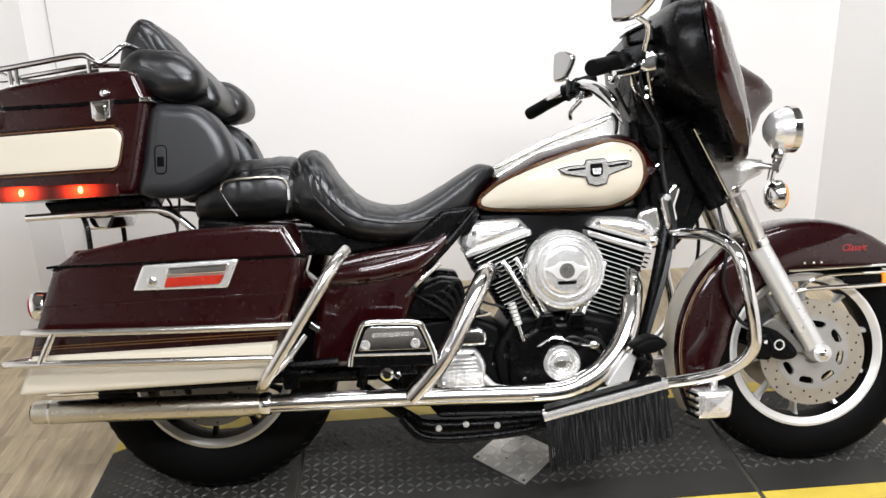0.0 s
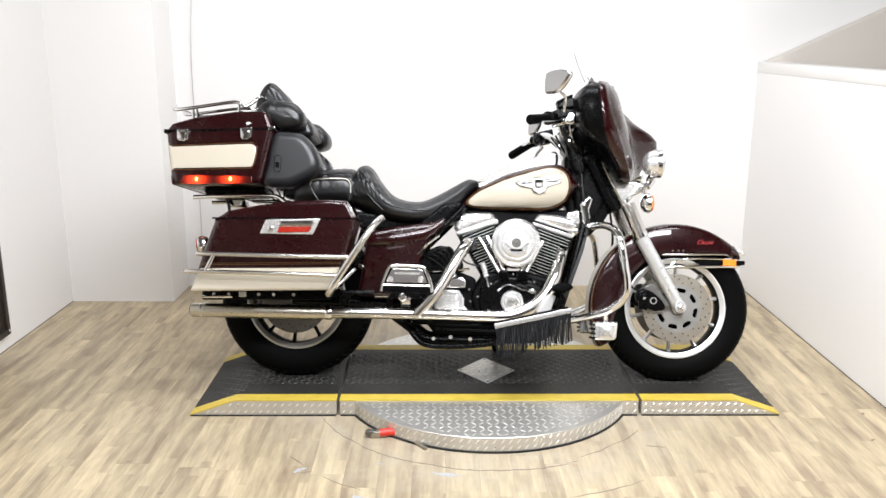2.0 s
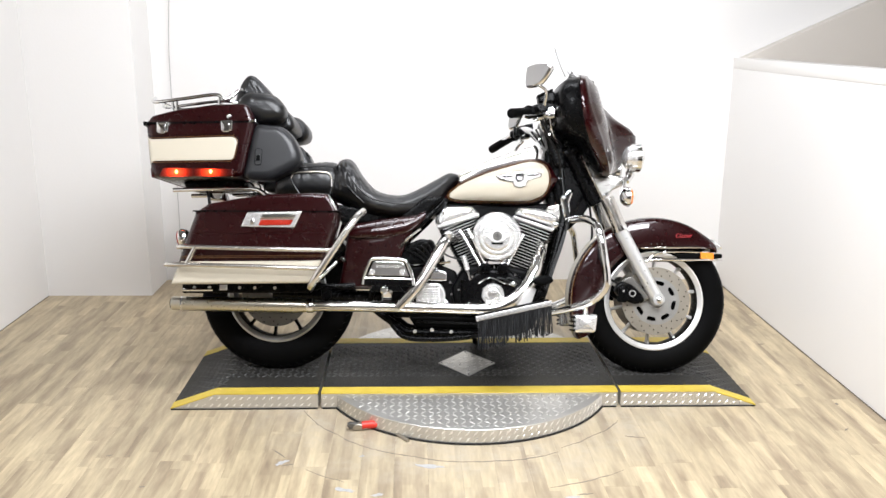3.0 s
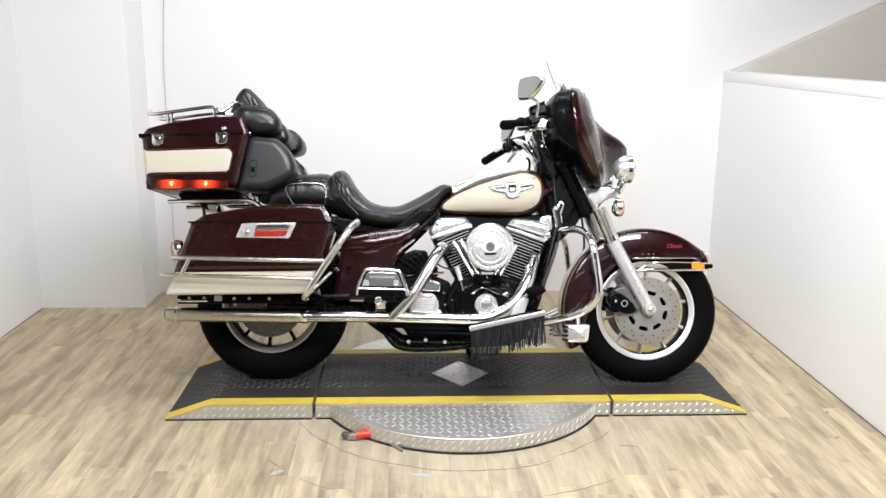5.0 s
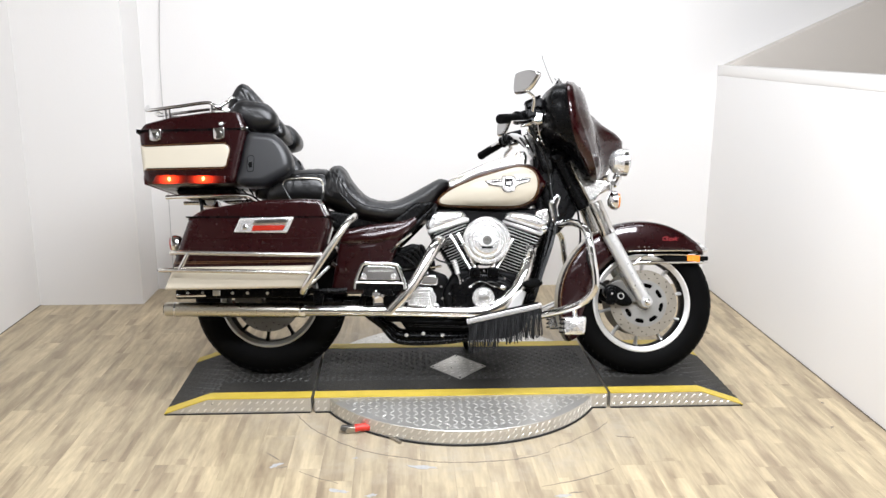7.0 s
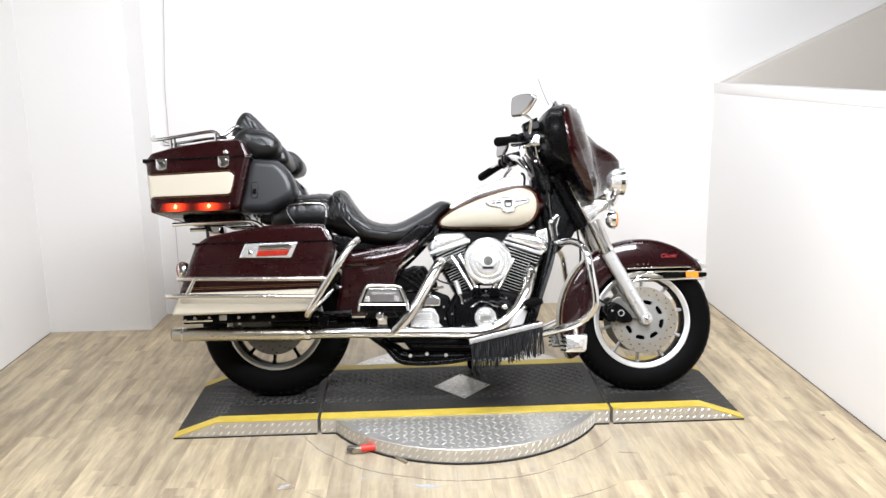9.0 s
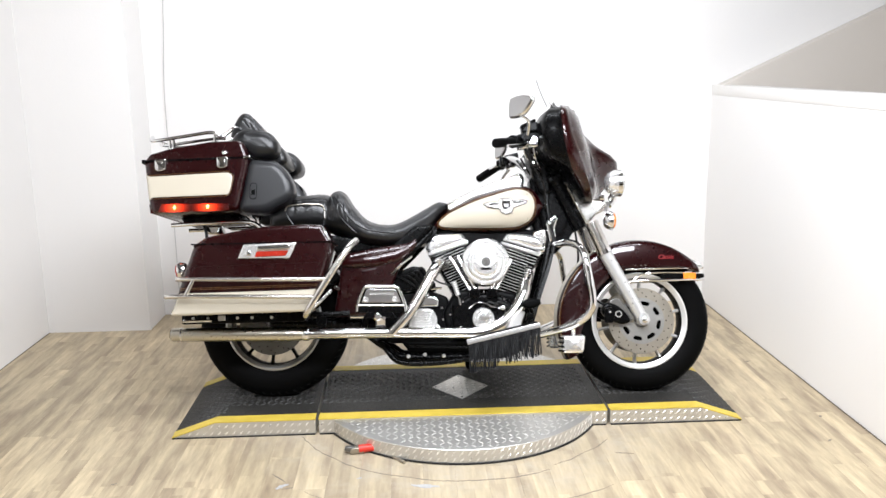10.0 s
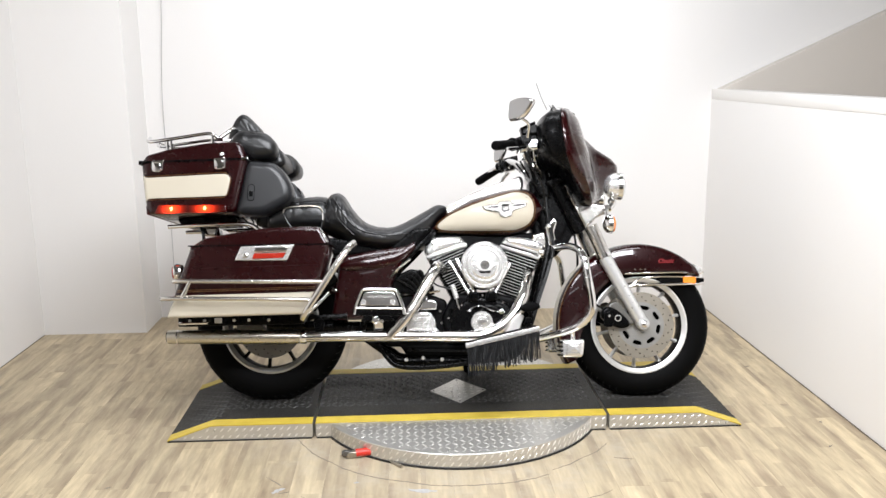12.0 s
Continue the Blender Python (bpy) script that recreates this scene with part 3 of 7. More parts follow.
def wheel(name, c, r, label, rotor_y):
    w = mp(name, lathe([(0.034, -0.06), (0.05, -0.055), (0.05, -0.03), (0.032, -0.02), (0.032, 0.02), (0.05, 0.03), (0.05, 0.055), (0.034, 0.06)], c, seg=24), SILVER, bike, label)
    k = r - 0.312
    prof = [(0.206, -0.050), (0.222 + k * 0.3, -0.060), (0.248 + k * 0.6, -0.066), (0.272 + k, -0.065), (0.290 + k, -0.056), (0.298 + k, -0.046), (0.2995 + k, -0.044), (0.308 + k, -0.026), (0.312 + k, 0.0)]
    prof = prof + [(a, -h) for a, h in prof[-2::-1]] + [(0.200, 0.040), (0.200, -0.040), prof[0]]
    mp("tyre", lathe(prof, c, seg=72, cap=False), RUBBER, w, "black rubber tyre", 50)
    grooves = bmesh.new()
    for i in range(58):
        for side in (-1, 1):
            line = []
            for q, (rad, y) in enumerate(((0.2925 + k, 0.0555), (0.2985 + k, 0.0465), (0.3045 + k, 0.0350), (0.3090 + k, 0.0235))):
                a = 2 * math.pi * (i + 0.5 * (side > 0)) / 58 + 0.020 * q
                line.append([Vector((c.x + (rad + lift) * math.cos(a + da), side * (y + lift * 0.6), c.z + (rad + lift) * math.sin(a + da))) for da, lift in ((-0.006, -0.001), (0.006, -0.001), (0.006, 0.0007), (-0.006, 0.0007))])
            ring_skin(grooves, line)
    tagged(mp("tread_groove", grooves, TREADGREY, w, "tread grooves in a lighter grey"), kind="stuff")
    rp = [(0.214, -0.053), (0.2135, -0.056), (0.205, -0.0545), (0.192, -0.050), (0.189, -0.046), (0.186, -0.020), (0.183, 0.0), (0.186, 0.020), (0.189, 0.046), (0.205, 0.0545), (0.214, 0.053), (0.204, 0.044), (0.196, 0.0), (0.204, -0.044), (0.214, -0.053)]
    # The rear wheel takes darker rim, spoke and disc colours than the front.
    mp("rim", lathe(rp, c, seg=72, cap=False), REARRIM if name == "rear_wheel" else SILVER, w, "grey rim, darker than the front one" if name == "rear_wheel" else "polished aluminium rim", 30)
    mp("rim_barrel", lathe([(0.1880, -0.045), (0.1855, -0.020), (0.1822, 0.0), (0.1855, 0.020), (0.1880, 0.045), (0.1900, 0.045), (0.1875, 0.020), (0.1842, 0.0), (0.1875, -0.020), (0.1900, -0.045), (0.1880, -0.045)], c, seg=72, cap=False), CASE, w, "black inner rim")
    for i in range(10):
        a = 2 * math.pi * (i + 0.35) / 10
        bm = bmesh.new()
        rings = []
        for q, half, dep in ((0.040, 0.012, 0.020), (0.10, 0.008, 0.015), (0.17, 0.006, 0.016), (0.19, 0.009, 0.028)):
            o = Vector((c.x + q * math.cos(a), 0, c.z + q * math.sin(a)))
            t = Vector((-math.sin(a), 0, math.cos(a)))
            rings.append([o + t * (half * u) + Y_AX * (dep * v) for u, v in ((-1, -0.6), (-0.5, -1), (0.5, -1), (1, -0.6), (1, 0.6), (0.5, 1), (-0.5, 1), (-1, 0.6))])
        ring_skin(bm, rings)
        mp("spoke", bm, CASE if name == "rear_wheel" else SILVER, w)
    for y in (rotor_y,) if name == "rear_wheel" else (rotor_y, -rotor_y):
        s = -1 if y < 0 else 1
        cc = Vector((c.x, y, c.z))
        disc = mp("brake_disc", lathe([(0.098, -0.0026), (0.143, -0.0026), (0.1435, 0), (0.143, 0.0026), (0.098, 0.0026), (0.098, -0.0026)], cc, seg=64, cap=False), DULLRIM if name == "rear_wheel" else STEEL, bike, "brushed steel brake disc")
        bm = lathe([(0.030, -0.005), (0.067, -0.005), (0.069, 0), (0.067, 0.005), (0.030, 0.005), (0.030, -0.005)], cc, seg=48, cap=False)
        lathe([(0.086, -0.004), (0.1, -0.004), (0.1, 0.004), (0.086, 0.004), (0.086, -0.004)], cc, seg=48, cap=False, bm=bm)
        for i in range(8):
            a = 2 * math.pi * (i + 0.2) / 8
            o, t = Vector((math.cos(a), 0, math.sin(a))), Vector((-math.sin(a), 0, math.cos(a)))
            rings = [[cc + o * q + t * (h * u) + Y_AX * (0.0045 * v) for u, v in ((-1, -1), (1, -1), (1, 1), (-1, 1))] for q, h in ((0.064, 0.019), (0.070, 0.013), (0.077, 0.0105), (0.083, 0.0135), (0.089, 0.022))]
            arm = bmesh.new()
            ring_skin(arm, rings)
            mp("carrier_arm", arm, DULLRIM if name == "rear_wheel" else REARRIM, disc)
        mp("carrier", bm, DULLRIM if name == "rear_wheel" else REARRIM, disc)
        bm = bmesh.new()
        for i in range(14):
            for q, da in ((0.108, 0), (0.122, 0.16), (0.134, 0.30)):
                a = 2 * math.pi * i / 14 + da
                lathe([(0.0028, 0), (0.0028, 0.0004)], cc + Vector((q * math.cos(a), s * 0.0025, q * math.sin(a))), (0, s, 0), 8, bm)
        tagged(mp("drilling", bm, BLACK, disc), kind="stuff")
    mp("hub_flange", lathe([(0.05, -0.04), (0.105, -0.03), (0.11, 0.0), (0.105, 0.03), (0.05, 0.04)], c, seg=40), CASE, w, "dark hub centre")
    mp("axle", lathe([(0.012, -0.13), (0.012, 0.13)], c, seg=16), CHROME, w)
    return w


wheel("rear_wheel", REAR, 0.330, "ten-spoke cast wheel with black tyre", -0.085)
wheel("front_wheel", FRONT, 0.314, "ten-spoke cast wheel with black tyre", -0.085)


def arc_sheet(c, section, a0, a1, n=48, thick=0.004):
    """A sheet swept round an axle: section(a) gives (radius, y) from one edge to the other."""
    bm = bmesh.new()
    rings = []
    for i in range(n + 1):
        a = radians(a0 + (a1 - a0) * i / n)
        sec = section(math.degrees(a))
        loop = sec + [(r - thick, y * 0.96) for r, y in reversed(sec)]
        rings.append([(c.x + r * math.cos(a), y, c.z + r * math.sin(a)) for r, y in loop])
    ring_skin(bm, rings)
    return bm


def front_fender():
    def depth(a):
        if a < 90:
            return min(0.346, max(0.235, 0.226 / max(0.3, math.sin(radians(a)))))
        if a < 170:
            return 0.235
        return 0.235 + 0.085 * ((a - 170) / 38) ** 1.3

    def crown(a):
        return 0.358 + 0.008 * math.sin(radians(max(0, a - 90))) - (0.02 * ((46 - a) / 8) if a < 46 else 0)

    def section(a):
        lo, hi = depth(a), crown(a)
        lo = min(lo, hi - 0.012)
        half = 0.092
        out = []
        for y, q in ((-1, 0.0), (-1.0, 0.35), (-0.985, 0.62), (-0.93, 0.8), (-0.80, 0.91), (-0.55, 0.975), (-0.2, 1.0), (0.2, 1.0), (0.55, 0.975), (0.80, 0.91), (0.93, 0.8), (0.985, 0.62), (1.0, 0.35), (1, 0.0)):
            drop = (hi - lo) if q < 0.5 else min(hi - lo, 0.07)
            r = lo + (hi - lo) * q / 0.62 * 0.3 if q < 0.5 else hi - drop * (1 - q)
            out.append((min(max(r, lo), hi), y * half))
        return out

    f = mp("front_fender", arc_sheet(FRONT, section, 39, 207, 64), MAROON, bike, "deep maroon front fender with cream crown", 50)

    def cream(a):
        k = min(1.0, max(0.05, (a - 108) / 30))
        return [(crown(a) + 0.003 - 0.012 * (y / 0.08) ** 2, y * k) for y in (-0.079, -0.066, -0.045, -0.022, 0.0, 0.022, 0.045, 0.066, 0.079)]

    mp("cream_panel", arc_sheet(FRONT, cream, 110, 206, 36, 0.002), CREAM, f, "cream painted panel")
    for sy in (-1, 1):
        edge = []
        for i in range(25):
            a = 112 + (206 - 112) * i / 24
            k = min(1.0, max(0.05, (a - 108) / 30))
            r = crown(a) - 0.0110
            edge.append((FRONT.x + r * math.cos(radians(a)), sy * 0.0840 * k, FRONT.z + r * math.sin(radians(a))))
        mp("pinstripe", tube(edge, 0.0016, 6, 1, straight=True), GOLD, f)
        mp("side_trim", tube([(0.745, sy * 0.098, 0.527), (0.92, sy * 0.098, 0.530), (1.07, sy * 0.075, 0.530), (1.10, sy * 0.02, 0.529)], 0.0045, 8), CHROME, f)
        rail = mp("bumper_rail", tube([(0.715, sy * 0.10, 0.455), (0.79, sy * 0.108, 0.476), (0.93, sy * 0.106, 0.478), (1.06, sy * 0.088, 0.480), (1.105, sy * 0.03, 0.482)], 0.006, 10), CHROME, f)
        mp("bumper_stay", tube([(0.76, sy * 0.10, 0.465), (0.83, sy * 0.104, 0.508), (1.02, sy * 0.09, 0.511), (1.09, sy * 0.03, 0.511)], 0.0045, 8), CHROME, rail)
        mp("bumper_rubber", slab(cornered([(0.90, 0.484), (1.09, 0.486), (1.09, 0.505), (0.90, 0.503)], 0.006), sy * 0.080, sy * 0.096, 0.003, 2), RUBBER, rail)
        mp("reflector", slab(cornered([(0.998, 0.480), (1.052, 0.480), (1.052, 0.509), (0.998, 0.509)], 0.003), sy * 0.090, sy * 0.102, 0.002, 2), AMBER, rail, "amber side reflector")
        lettering("fender_script", "Classic", 0.025, Matrix.Translation((0.925, sy * 0.0932, 0.580)) @ pose(0, 0, 0, 90, 0, 0 if sy < 0 else 180), REDTEXT, f, lean=0.35)
        for x in (0.79, 0.815, 0.835):
            bolt((x, sy * 0.094, 0.545), 0.004, f, CHROME, (0, sy, 0))
    mp("tip_lamp", slab(rounded([(1.040, 0.545), (1.050, 0.570), (1.078, 0.562), (1.098, 0.545), (1.104, 0.528), (1.07, 0.526)], 3), -0.058, 0.058, 0.016), SATIN, f, "chrome fender tip lamp")
    mp("tip_lens", slab(rounded([(1.080, 0.533), (1.09, 0.545), (1.103, 0.533)], 3), -0.04, 0.04, 0.006), AMBER, f)


front_fender()


def fork_leg(s):
    y = s * 0.118
    a, b, c, d = Vector((0.806, y, 0.318)), Vector((0.655, y, 0.598)), Vector((0.597, y, 0.735)), Vector((0.442, y, 0.930))
    leg = mp("fork_leg", tube([a - (b - a) * 0.06, a, a.lerp(b, 0.5), b], (0.026, 0.029), 18, 3), FORKGREY, bike, "polished grey fork slider")
    mp("axle_clamp", lathe([(0.026, -0.03), (0.03, 0.0), (0.024, 0.03)], (FRONT.x, y, FRONT.z + 0.008), seg=18), FORKGREY, leg)
    mp("axle_nut", lathe([(0.015, 0), (0.015, 0.012), (0.009, 0.016)], (FRONT.x, s * 0.148, FRONT.z + 0.006), (0, s, 0), 6), CHROME, leg)
    mp("collar", tube([b, b.lerp(c, 0.12)], 0.0335, 18, 1), CHROME, leg)
    mp("upper_tube", tube([b, c], 0.0295, 18, 2), WORN, leg, "chrome fork tube cover")
    mp("fork_cover", tube([Vector((0.551, y, 0.708)), d], 0.029, 18, 2), BLACK, leg, "black upper fork cover")
    mp("cover_edge", slab([(0.570, 0.724), (0.577, 0.728), (0.487, 0.912), (0.480, 0.908)], s * 0.150, s * 0.155, 0.002, 1), CHROME, leg)
    # caliper behind the leg
    cal = mp("caliper", slab(rounded([(0.632, 0.352), (0.655, 0.383), (0.700, 0.372), (0.745, 0.330), (0.752, 0.300), (0.710, 0.292), (0.655, 0.318)], 4), s * 0.074, s * 0.128, 0.012), BLACK, leg, "black brake caliper")
    mp("piston_cap", lathe([(0.015, 0), (0.0145, 0.004), (0.0105, 0.004), (0.010, 0.001), (0.002, 0.001)], (0.703, s * 0.127, 0.335), (0, s, 0), 20), SATIN, cal)
    mp("piston_core", lathe([(0.0098, 0), (0.0095, 0.0015), (0.002, 0.002)], (0.703, s * 0.128, 0.335), (0, s, 0), 16), BLACK, cal)
    mp("caliper_bridge", slab(cornered([(0.640, 0.300), (0.675, 0.296), (0.690, 0.330), (0.672, 0.366), (0.645, 0.360)], 0.006), s * 0.12, s * 0.136, 0.004), BLACK, cal)
    bolt((0.664, s * 0.135, 0.345), 0.006, cal, SATIN, (0, s, 0))
    mp("caliper_bracket", slab(rounded([(0.662, 0.385), (0.70, 0.405), (0.735, 0.37), (0.775, 0.318), (0.75, 0.31), (0.70, 0.365)], 4), s * 0.100, s * 0.118, 0.005), DULLRIM, cal)
    mp("brake_hose", tube([(0.645, s * 0.10, 0.375), (0.60, s * 0.11, 0.41), (0.565, s * 0.11, 0.50), (0.575, s * 0.11, 0.60), (0.56, s * 0.09, 0.72)], 0.005, 8), HOSE, cal)


for s in (-1, 1):
    fork_leg(s)


def front_end():
    hn = mp("steering_head", slab(cornered([(0.36, 0.64), (0.44, 0.62), (0.50, 0.80), (0.45, 0.93), (0.34, 0.95), (0.34, 0.80)], 0.02), -0.075, 0.075, 0.02), BLACK, bike, "black steering head and lower clamp")
    mp("wiring_cover", slab(cornered([(0.385, 0.70), (0.47, 0.66), (0.53, 0.78), (0.47, 0.95), (0.37, 0.97), (0.355, 0.90)], 0.03), -0.105, 0.105, 0.02), BLACK, hn, "black rubber wiring boot")
    mp("lower_clamp", slab(cornered([(0.545, 0.745), (0.60, 0.775), (0.57, 0.83), (0.51, 0.80)], 0.01), -0.15, 0.15, 0.01), BLACK, hn)
    mp("upper_clamp", slab(cornered([(0.42, 0.90), (0.485, 0.93), (0.47, 0.955), (0.40, 0.93)], 0.01), -0.15, 0.15, 0.01), BLACK, hn)
    nac = mp("headlamp_nacelle", slab(cornered([(0.481, 0.909), (0.514, 0.872), (0.545, 0.846), (0.586, 0.830), (0.662, 0.822), (0.660, 0.788), (0.616, 0.768), (0.600, 0.748), (0.571, 0.727)], 0.006), -0.151, 0.151, 0.006), WORN, bike, "chrome lower nacelle panel")
    for s in (-1, 1):
        bolt((0.497, s * 0.151, 0.900), 0.009, nac, CHROME, (0, s, 0))
        bolt((0.588, s * 0.151, 0.748), 0.009, nac, CHROME, (0, s, 0))
    mp("lamp_bar", tube([(0.645, -0.26, 0.800), (0.655, -0.14, 0.806), (0.655, 0.14, 0.806), (0.645, 0.26, 0.800)], 0.010, 10), CHROME, nac)
    for s in (-1, 1):
        lamp = mp("passing_lamp", lathe([(0.006, -0.046), (0.026, -0.042), (0.043, -0.029), (0.053, -0.008), (0.056, 0.012), (0.058, 0.014), (0.058, 0.027), (0.053, 0.031)], (0.685, s * 0.215, 0.893), (1, 0, -0.02), 32), SATIN, bike, "chrome passing lamp")
        mp("lens", lathe([(0.052, 0), (0.037, 0.008), (0.012, 0.012)], (0.715, s * 0.215, 0.892), (1, 0, -0.02), 24), CLEAR, lamp)
        mp("visor", lathe([(0.0585, 0.008), (0.0595, 0.024), (0.0575, 0.024), (0.0565, 0.008), (0.0585, 0.008)], (0.685, s * 0.215, 0.893), (1, 0, -0.02), 28, cap=False), CHROME, lamp)
        mp("lamp_post", tube([(0.676, s * 0.215, 0.845), (0.668, s * 0.225, 0.815), (0.652, s * 0.235, 0.795)], 0.014, 12), CHROME, lamp)
        mp("lamp_collar", lathe([(0.016, -0.008), (0.019, 0), (0.016, 0.008)], (0.671, s * 0.22, 0.826), (0.3, 0, 1), 16), CHROME, lamp)
        ts = mp("turn_signal", lathe([(0.004, -0.022), (0.022, -0.019), (0.035, -0.008), (0.040, 0.006), (0.040, 0.015), (0.037, 0.018)], (0.648, s * 0.24, 0.730), (1, 0, 0), 24), CHROME, bike, "chrome turn signal")
        mp("lens", lathe([(0.036, 0), (0.030, 0.009), (0.012, 0.014)], (0.665, s * 0.24, 0.730), (1, 0, 0), 22), AMBER, ts, "amber turn signal lens")
        mp("stem", tube([(0.640, s * 0.24, 0.768), (0.645, s * 0.245, 0.795)], 0.009, 10), CHROME, ts)


front_end()


def fairing():
    rows = [  # height, edge x, half width, centre x, bump
        (1.228, 0.500, 0.215, 0.518, 0.0), (1.212, 0.463, 0.300, 0.538, 0.0), (1.180, 0.450, 0.360, 0.558, 0.0), (1.130, 0.447, 0.390, 0.570, 0.018), (1.080, 0.454, 0.398, 0.584, 0.066),
        (1.040, 0.467, 0.396, 0.602, 0.113), (1.010, 0.480, 0.390, 0.614, 0.126), (0.980, 0.493, 0.382, 0.618, 0.122), (0.945, 0.513, 0.366, 0.624, 0.080), (0.905, 0.533, 0.340, 0.632, 0.055), (0.865, 0.556, 0.304, 0.634, 0.030), (0.832, 0.576, 0.256, 0.614, 0.0), (0.818, 0.588, 0.200, 0.606, 0.0)]
    n = 49

    def flange(z):
        """Depth of the rim that turns back along the side."""
        return 0.008 + 0.028 * min(1.0, max(0.0, (1.10 - z) / 0.16)) - 0.010 * min(1.0, max(0.0, (0.90 - z) / 0.07))

    def surface(off, squeeze):
        out = []
        for z, e, w, c, b in rows:
            line = []
            for i in range(n):
                u = -1 + 2 * i / (n - 1)
                y = u * w * squeeze
                k = 1 - abs(u) ** 3.4
                dip = 0.07 * min(1.0, max(0.0, (1.10 - z) / 0.1))
                k = k - dip * math.sin(math.pi * abs(u)) * (1 if abs(u) > 0.3 else abs(u) / 0.3)
                x = e + (c - e) * k + b * math.exp(-(abs(y) / 0.105) ** 3.6)
                line.append(Vector((x - off, y, z)))
            if off == 0:
                f = flange(z)
                line[0], line[-1] = Vector((e - f * 0.25, -w * 1.004, z)), Vector((e - f * 0.25, w * 1.004, z))
                line[1].y, line[-2].y = -w * 0.988, w * 0.988
                line = [Vector((e - f, -w * 0.992, z)), Vector((e - f * 0.6, -w * 1.003, z))] + line + [Vector((e - f * 0.6, w * 1.003, z)), Vector((e - f, w * 0.992, z))]
            else:
                back = e - flange(z)
                line = [Vector((back, -w * 0.985, z)), Vector((back + 0.004, -w * 0.984, z))] + line + [Vector((back + 0.004, w * 0.984, z)), Vector((back, w * 0.985, z))]
            out.append(line)
        return out

    outer, inner = surface(0, 1), surface(0.012, 0.99)
    bm = bmesh.new()
    go = [[bm.verts.new(p) for p in r] for r in outer]
    gi = [[bm.verts.new(p) for p in r] for r in inner]
    m, n = len(rows), n + 4
    for a in range(m - 1):
        for b in range(n - 1):
            bm.faces.new((go[a][b], go[a][b + 1], go[a + 1][b + 1], go[a + 1][b]))
            bm.faces.new((gi[a][b], gi[a + 1][b], gi[a + 1][b + 1], gi[a][b + 1]))
        bm.faces.new((go[a][0], go[a + 1][0], gi[a + 1][0], gi[a][0]))
        bm.faces.new((go[a][-1], gi[a][-1], gi[a + 1][-1], go[a + 1][-1]))
    for b in range(n - 1):
        bm.faces.new((go[0][b], gi[0][b], gi[0][b + 1], go[0][b + 1]))
        bm.faces.new((go[-1][b], go[-1][b + 1], gi[-1][b + 1], gi[-1][b]))
    f = mp("fairing", bm, MAROON, bike, "maroon batwing fairing with glossy paint", 60)
    # inner shell with dash
    bm = bmesh.new()
    rings = []
    for z, e, w, c, b in rows[1:-1]:
        back = min(e - 0.010 - flange(z), 0.350 + max(0.0, 1.10 - z) * 0.28 + max(0.0, 0.995 - z) * 1.6 + max(0, z - 1.16) * 0.9)
        ring = []
        for i in range(28):
            a = 2 * math.pi * i / 28
            cx, cy = math.cos(a), math.sin(a)
            sx = abs(cx) ** 0.55 * (1 if cx > 0 else -1)
            sy = abs(cy) ** 0.45 * (1 if cy > 0 else -1)
            mid, hx = (e + 0.016 + back) / 2, (e + 0.016 - back) / 2
            ring.append((mid + sx * hx, sy * w * (0.985 if cx > 0 else 0.93), z - (0.004 if z > 1.2 else 0)))
        rings.append(ring)
    ring_skin(bm, rings)
    inn = mp("inner_fairing", bm, BLACK, f, "black inner fairing", 50)
    for y in (-0.1, 0.0, 0.1):
        g = mp("gauge", lathe([(0.042, 0), (0.044, 0.012), (0.038, 0.014), (0.037, 0.008), (0.002, 0.008)], (0.352, y, 1.10), (-1, 0, 0.35), 24), CHROME, inn)
    # windscreen
    bm = bmesh.new()
    rings = []
    for z, lean in ((1.205, 0.0), (1.225, -0.008), (1.245, -0.016), (1.262, -0.025)):
        w = 0.275 - (z - 1.2) * 0.55
        line = []
        for i in range(17):
            u = -1 + i / 8
            line.append(Vector((0.520 + lean - 0.085 * u * u, u * w, z - 0.02 * u * u)))
        rings.append(line + [p + Vector((-0.003, 0, 0)) for p in reversed(line)])
    ring_skin(bm, rings)
    ws = mp("windscreen", bm, CLEAR, f, "low clear windscreen")
    ws.visible_shadow = False
    mp("screen_trim", slab(rounded([(0.425, 1.215), (0.440, 1.262), (0.455, 1.24), (0.53, 1.222), (0.52, 1.205), (0.45, 1.205)], 3), -0.17, -0.06, 0.01), BLACK, f)
    mp("screen_edge", tube([(0.412, -0.17, 1.235), (0.395, -0.17, 1.273), (0.380, -0.17, 1.313), (0.367, -0.17, 1.355)], 0.0019, 6), DULLRIM, f)
    for s in (-1, 1):
        mp("edge_seam", tube([(e - flange(z) - 0.002, s * w * 0.992, z) for z, e, w, c, b in rows[1:-1]], 0.003, 8, 3), BLACK, f)
        mp("fairing_bracket", tube([(0.47, s * 0.20, 0.96), (0.50, s * 0.14, 0.90)], 0.008, 8), BLACK, f)
    hl = mp("headlamp", lathe([(0.078, -0.03), (0.078, 0), (0.072, 0.006)], (0.640, 0, 0.965), (1, 0, -0.05), 32), CHROME, f, "round headlamp with chrome ring")
    mp("lens", lathe([(0.072, 0), (0.055, 0.012), (0.02, 0.02)], (0.646, 0, 0.965), (1, 0, -0.05), 28), CLEAR, hl)


fairing()


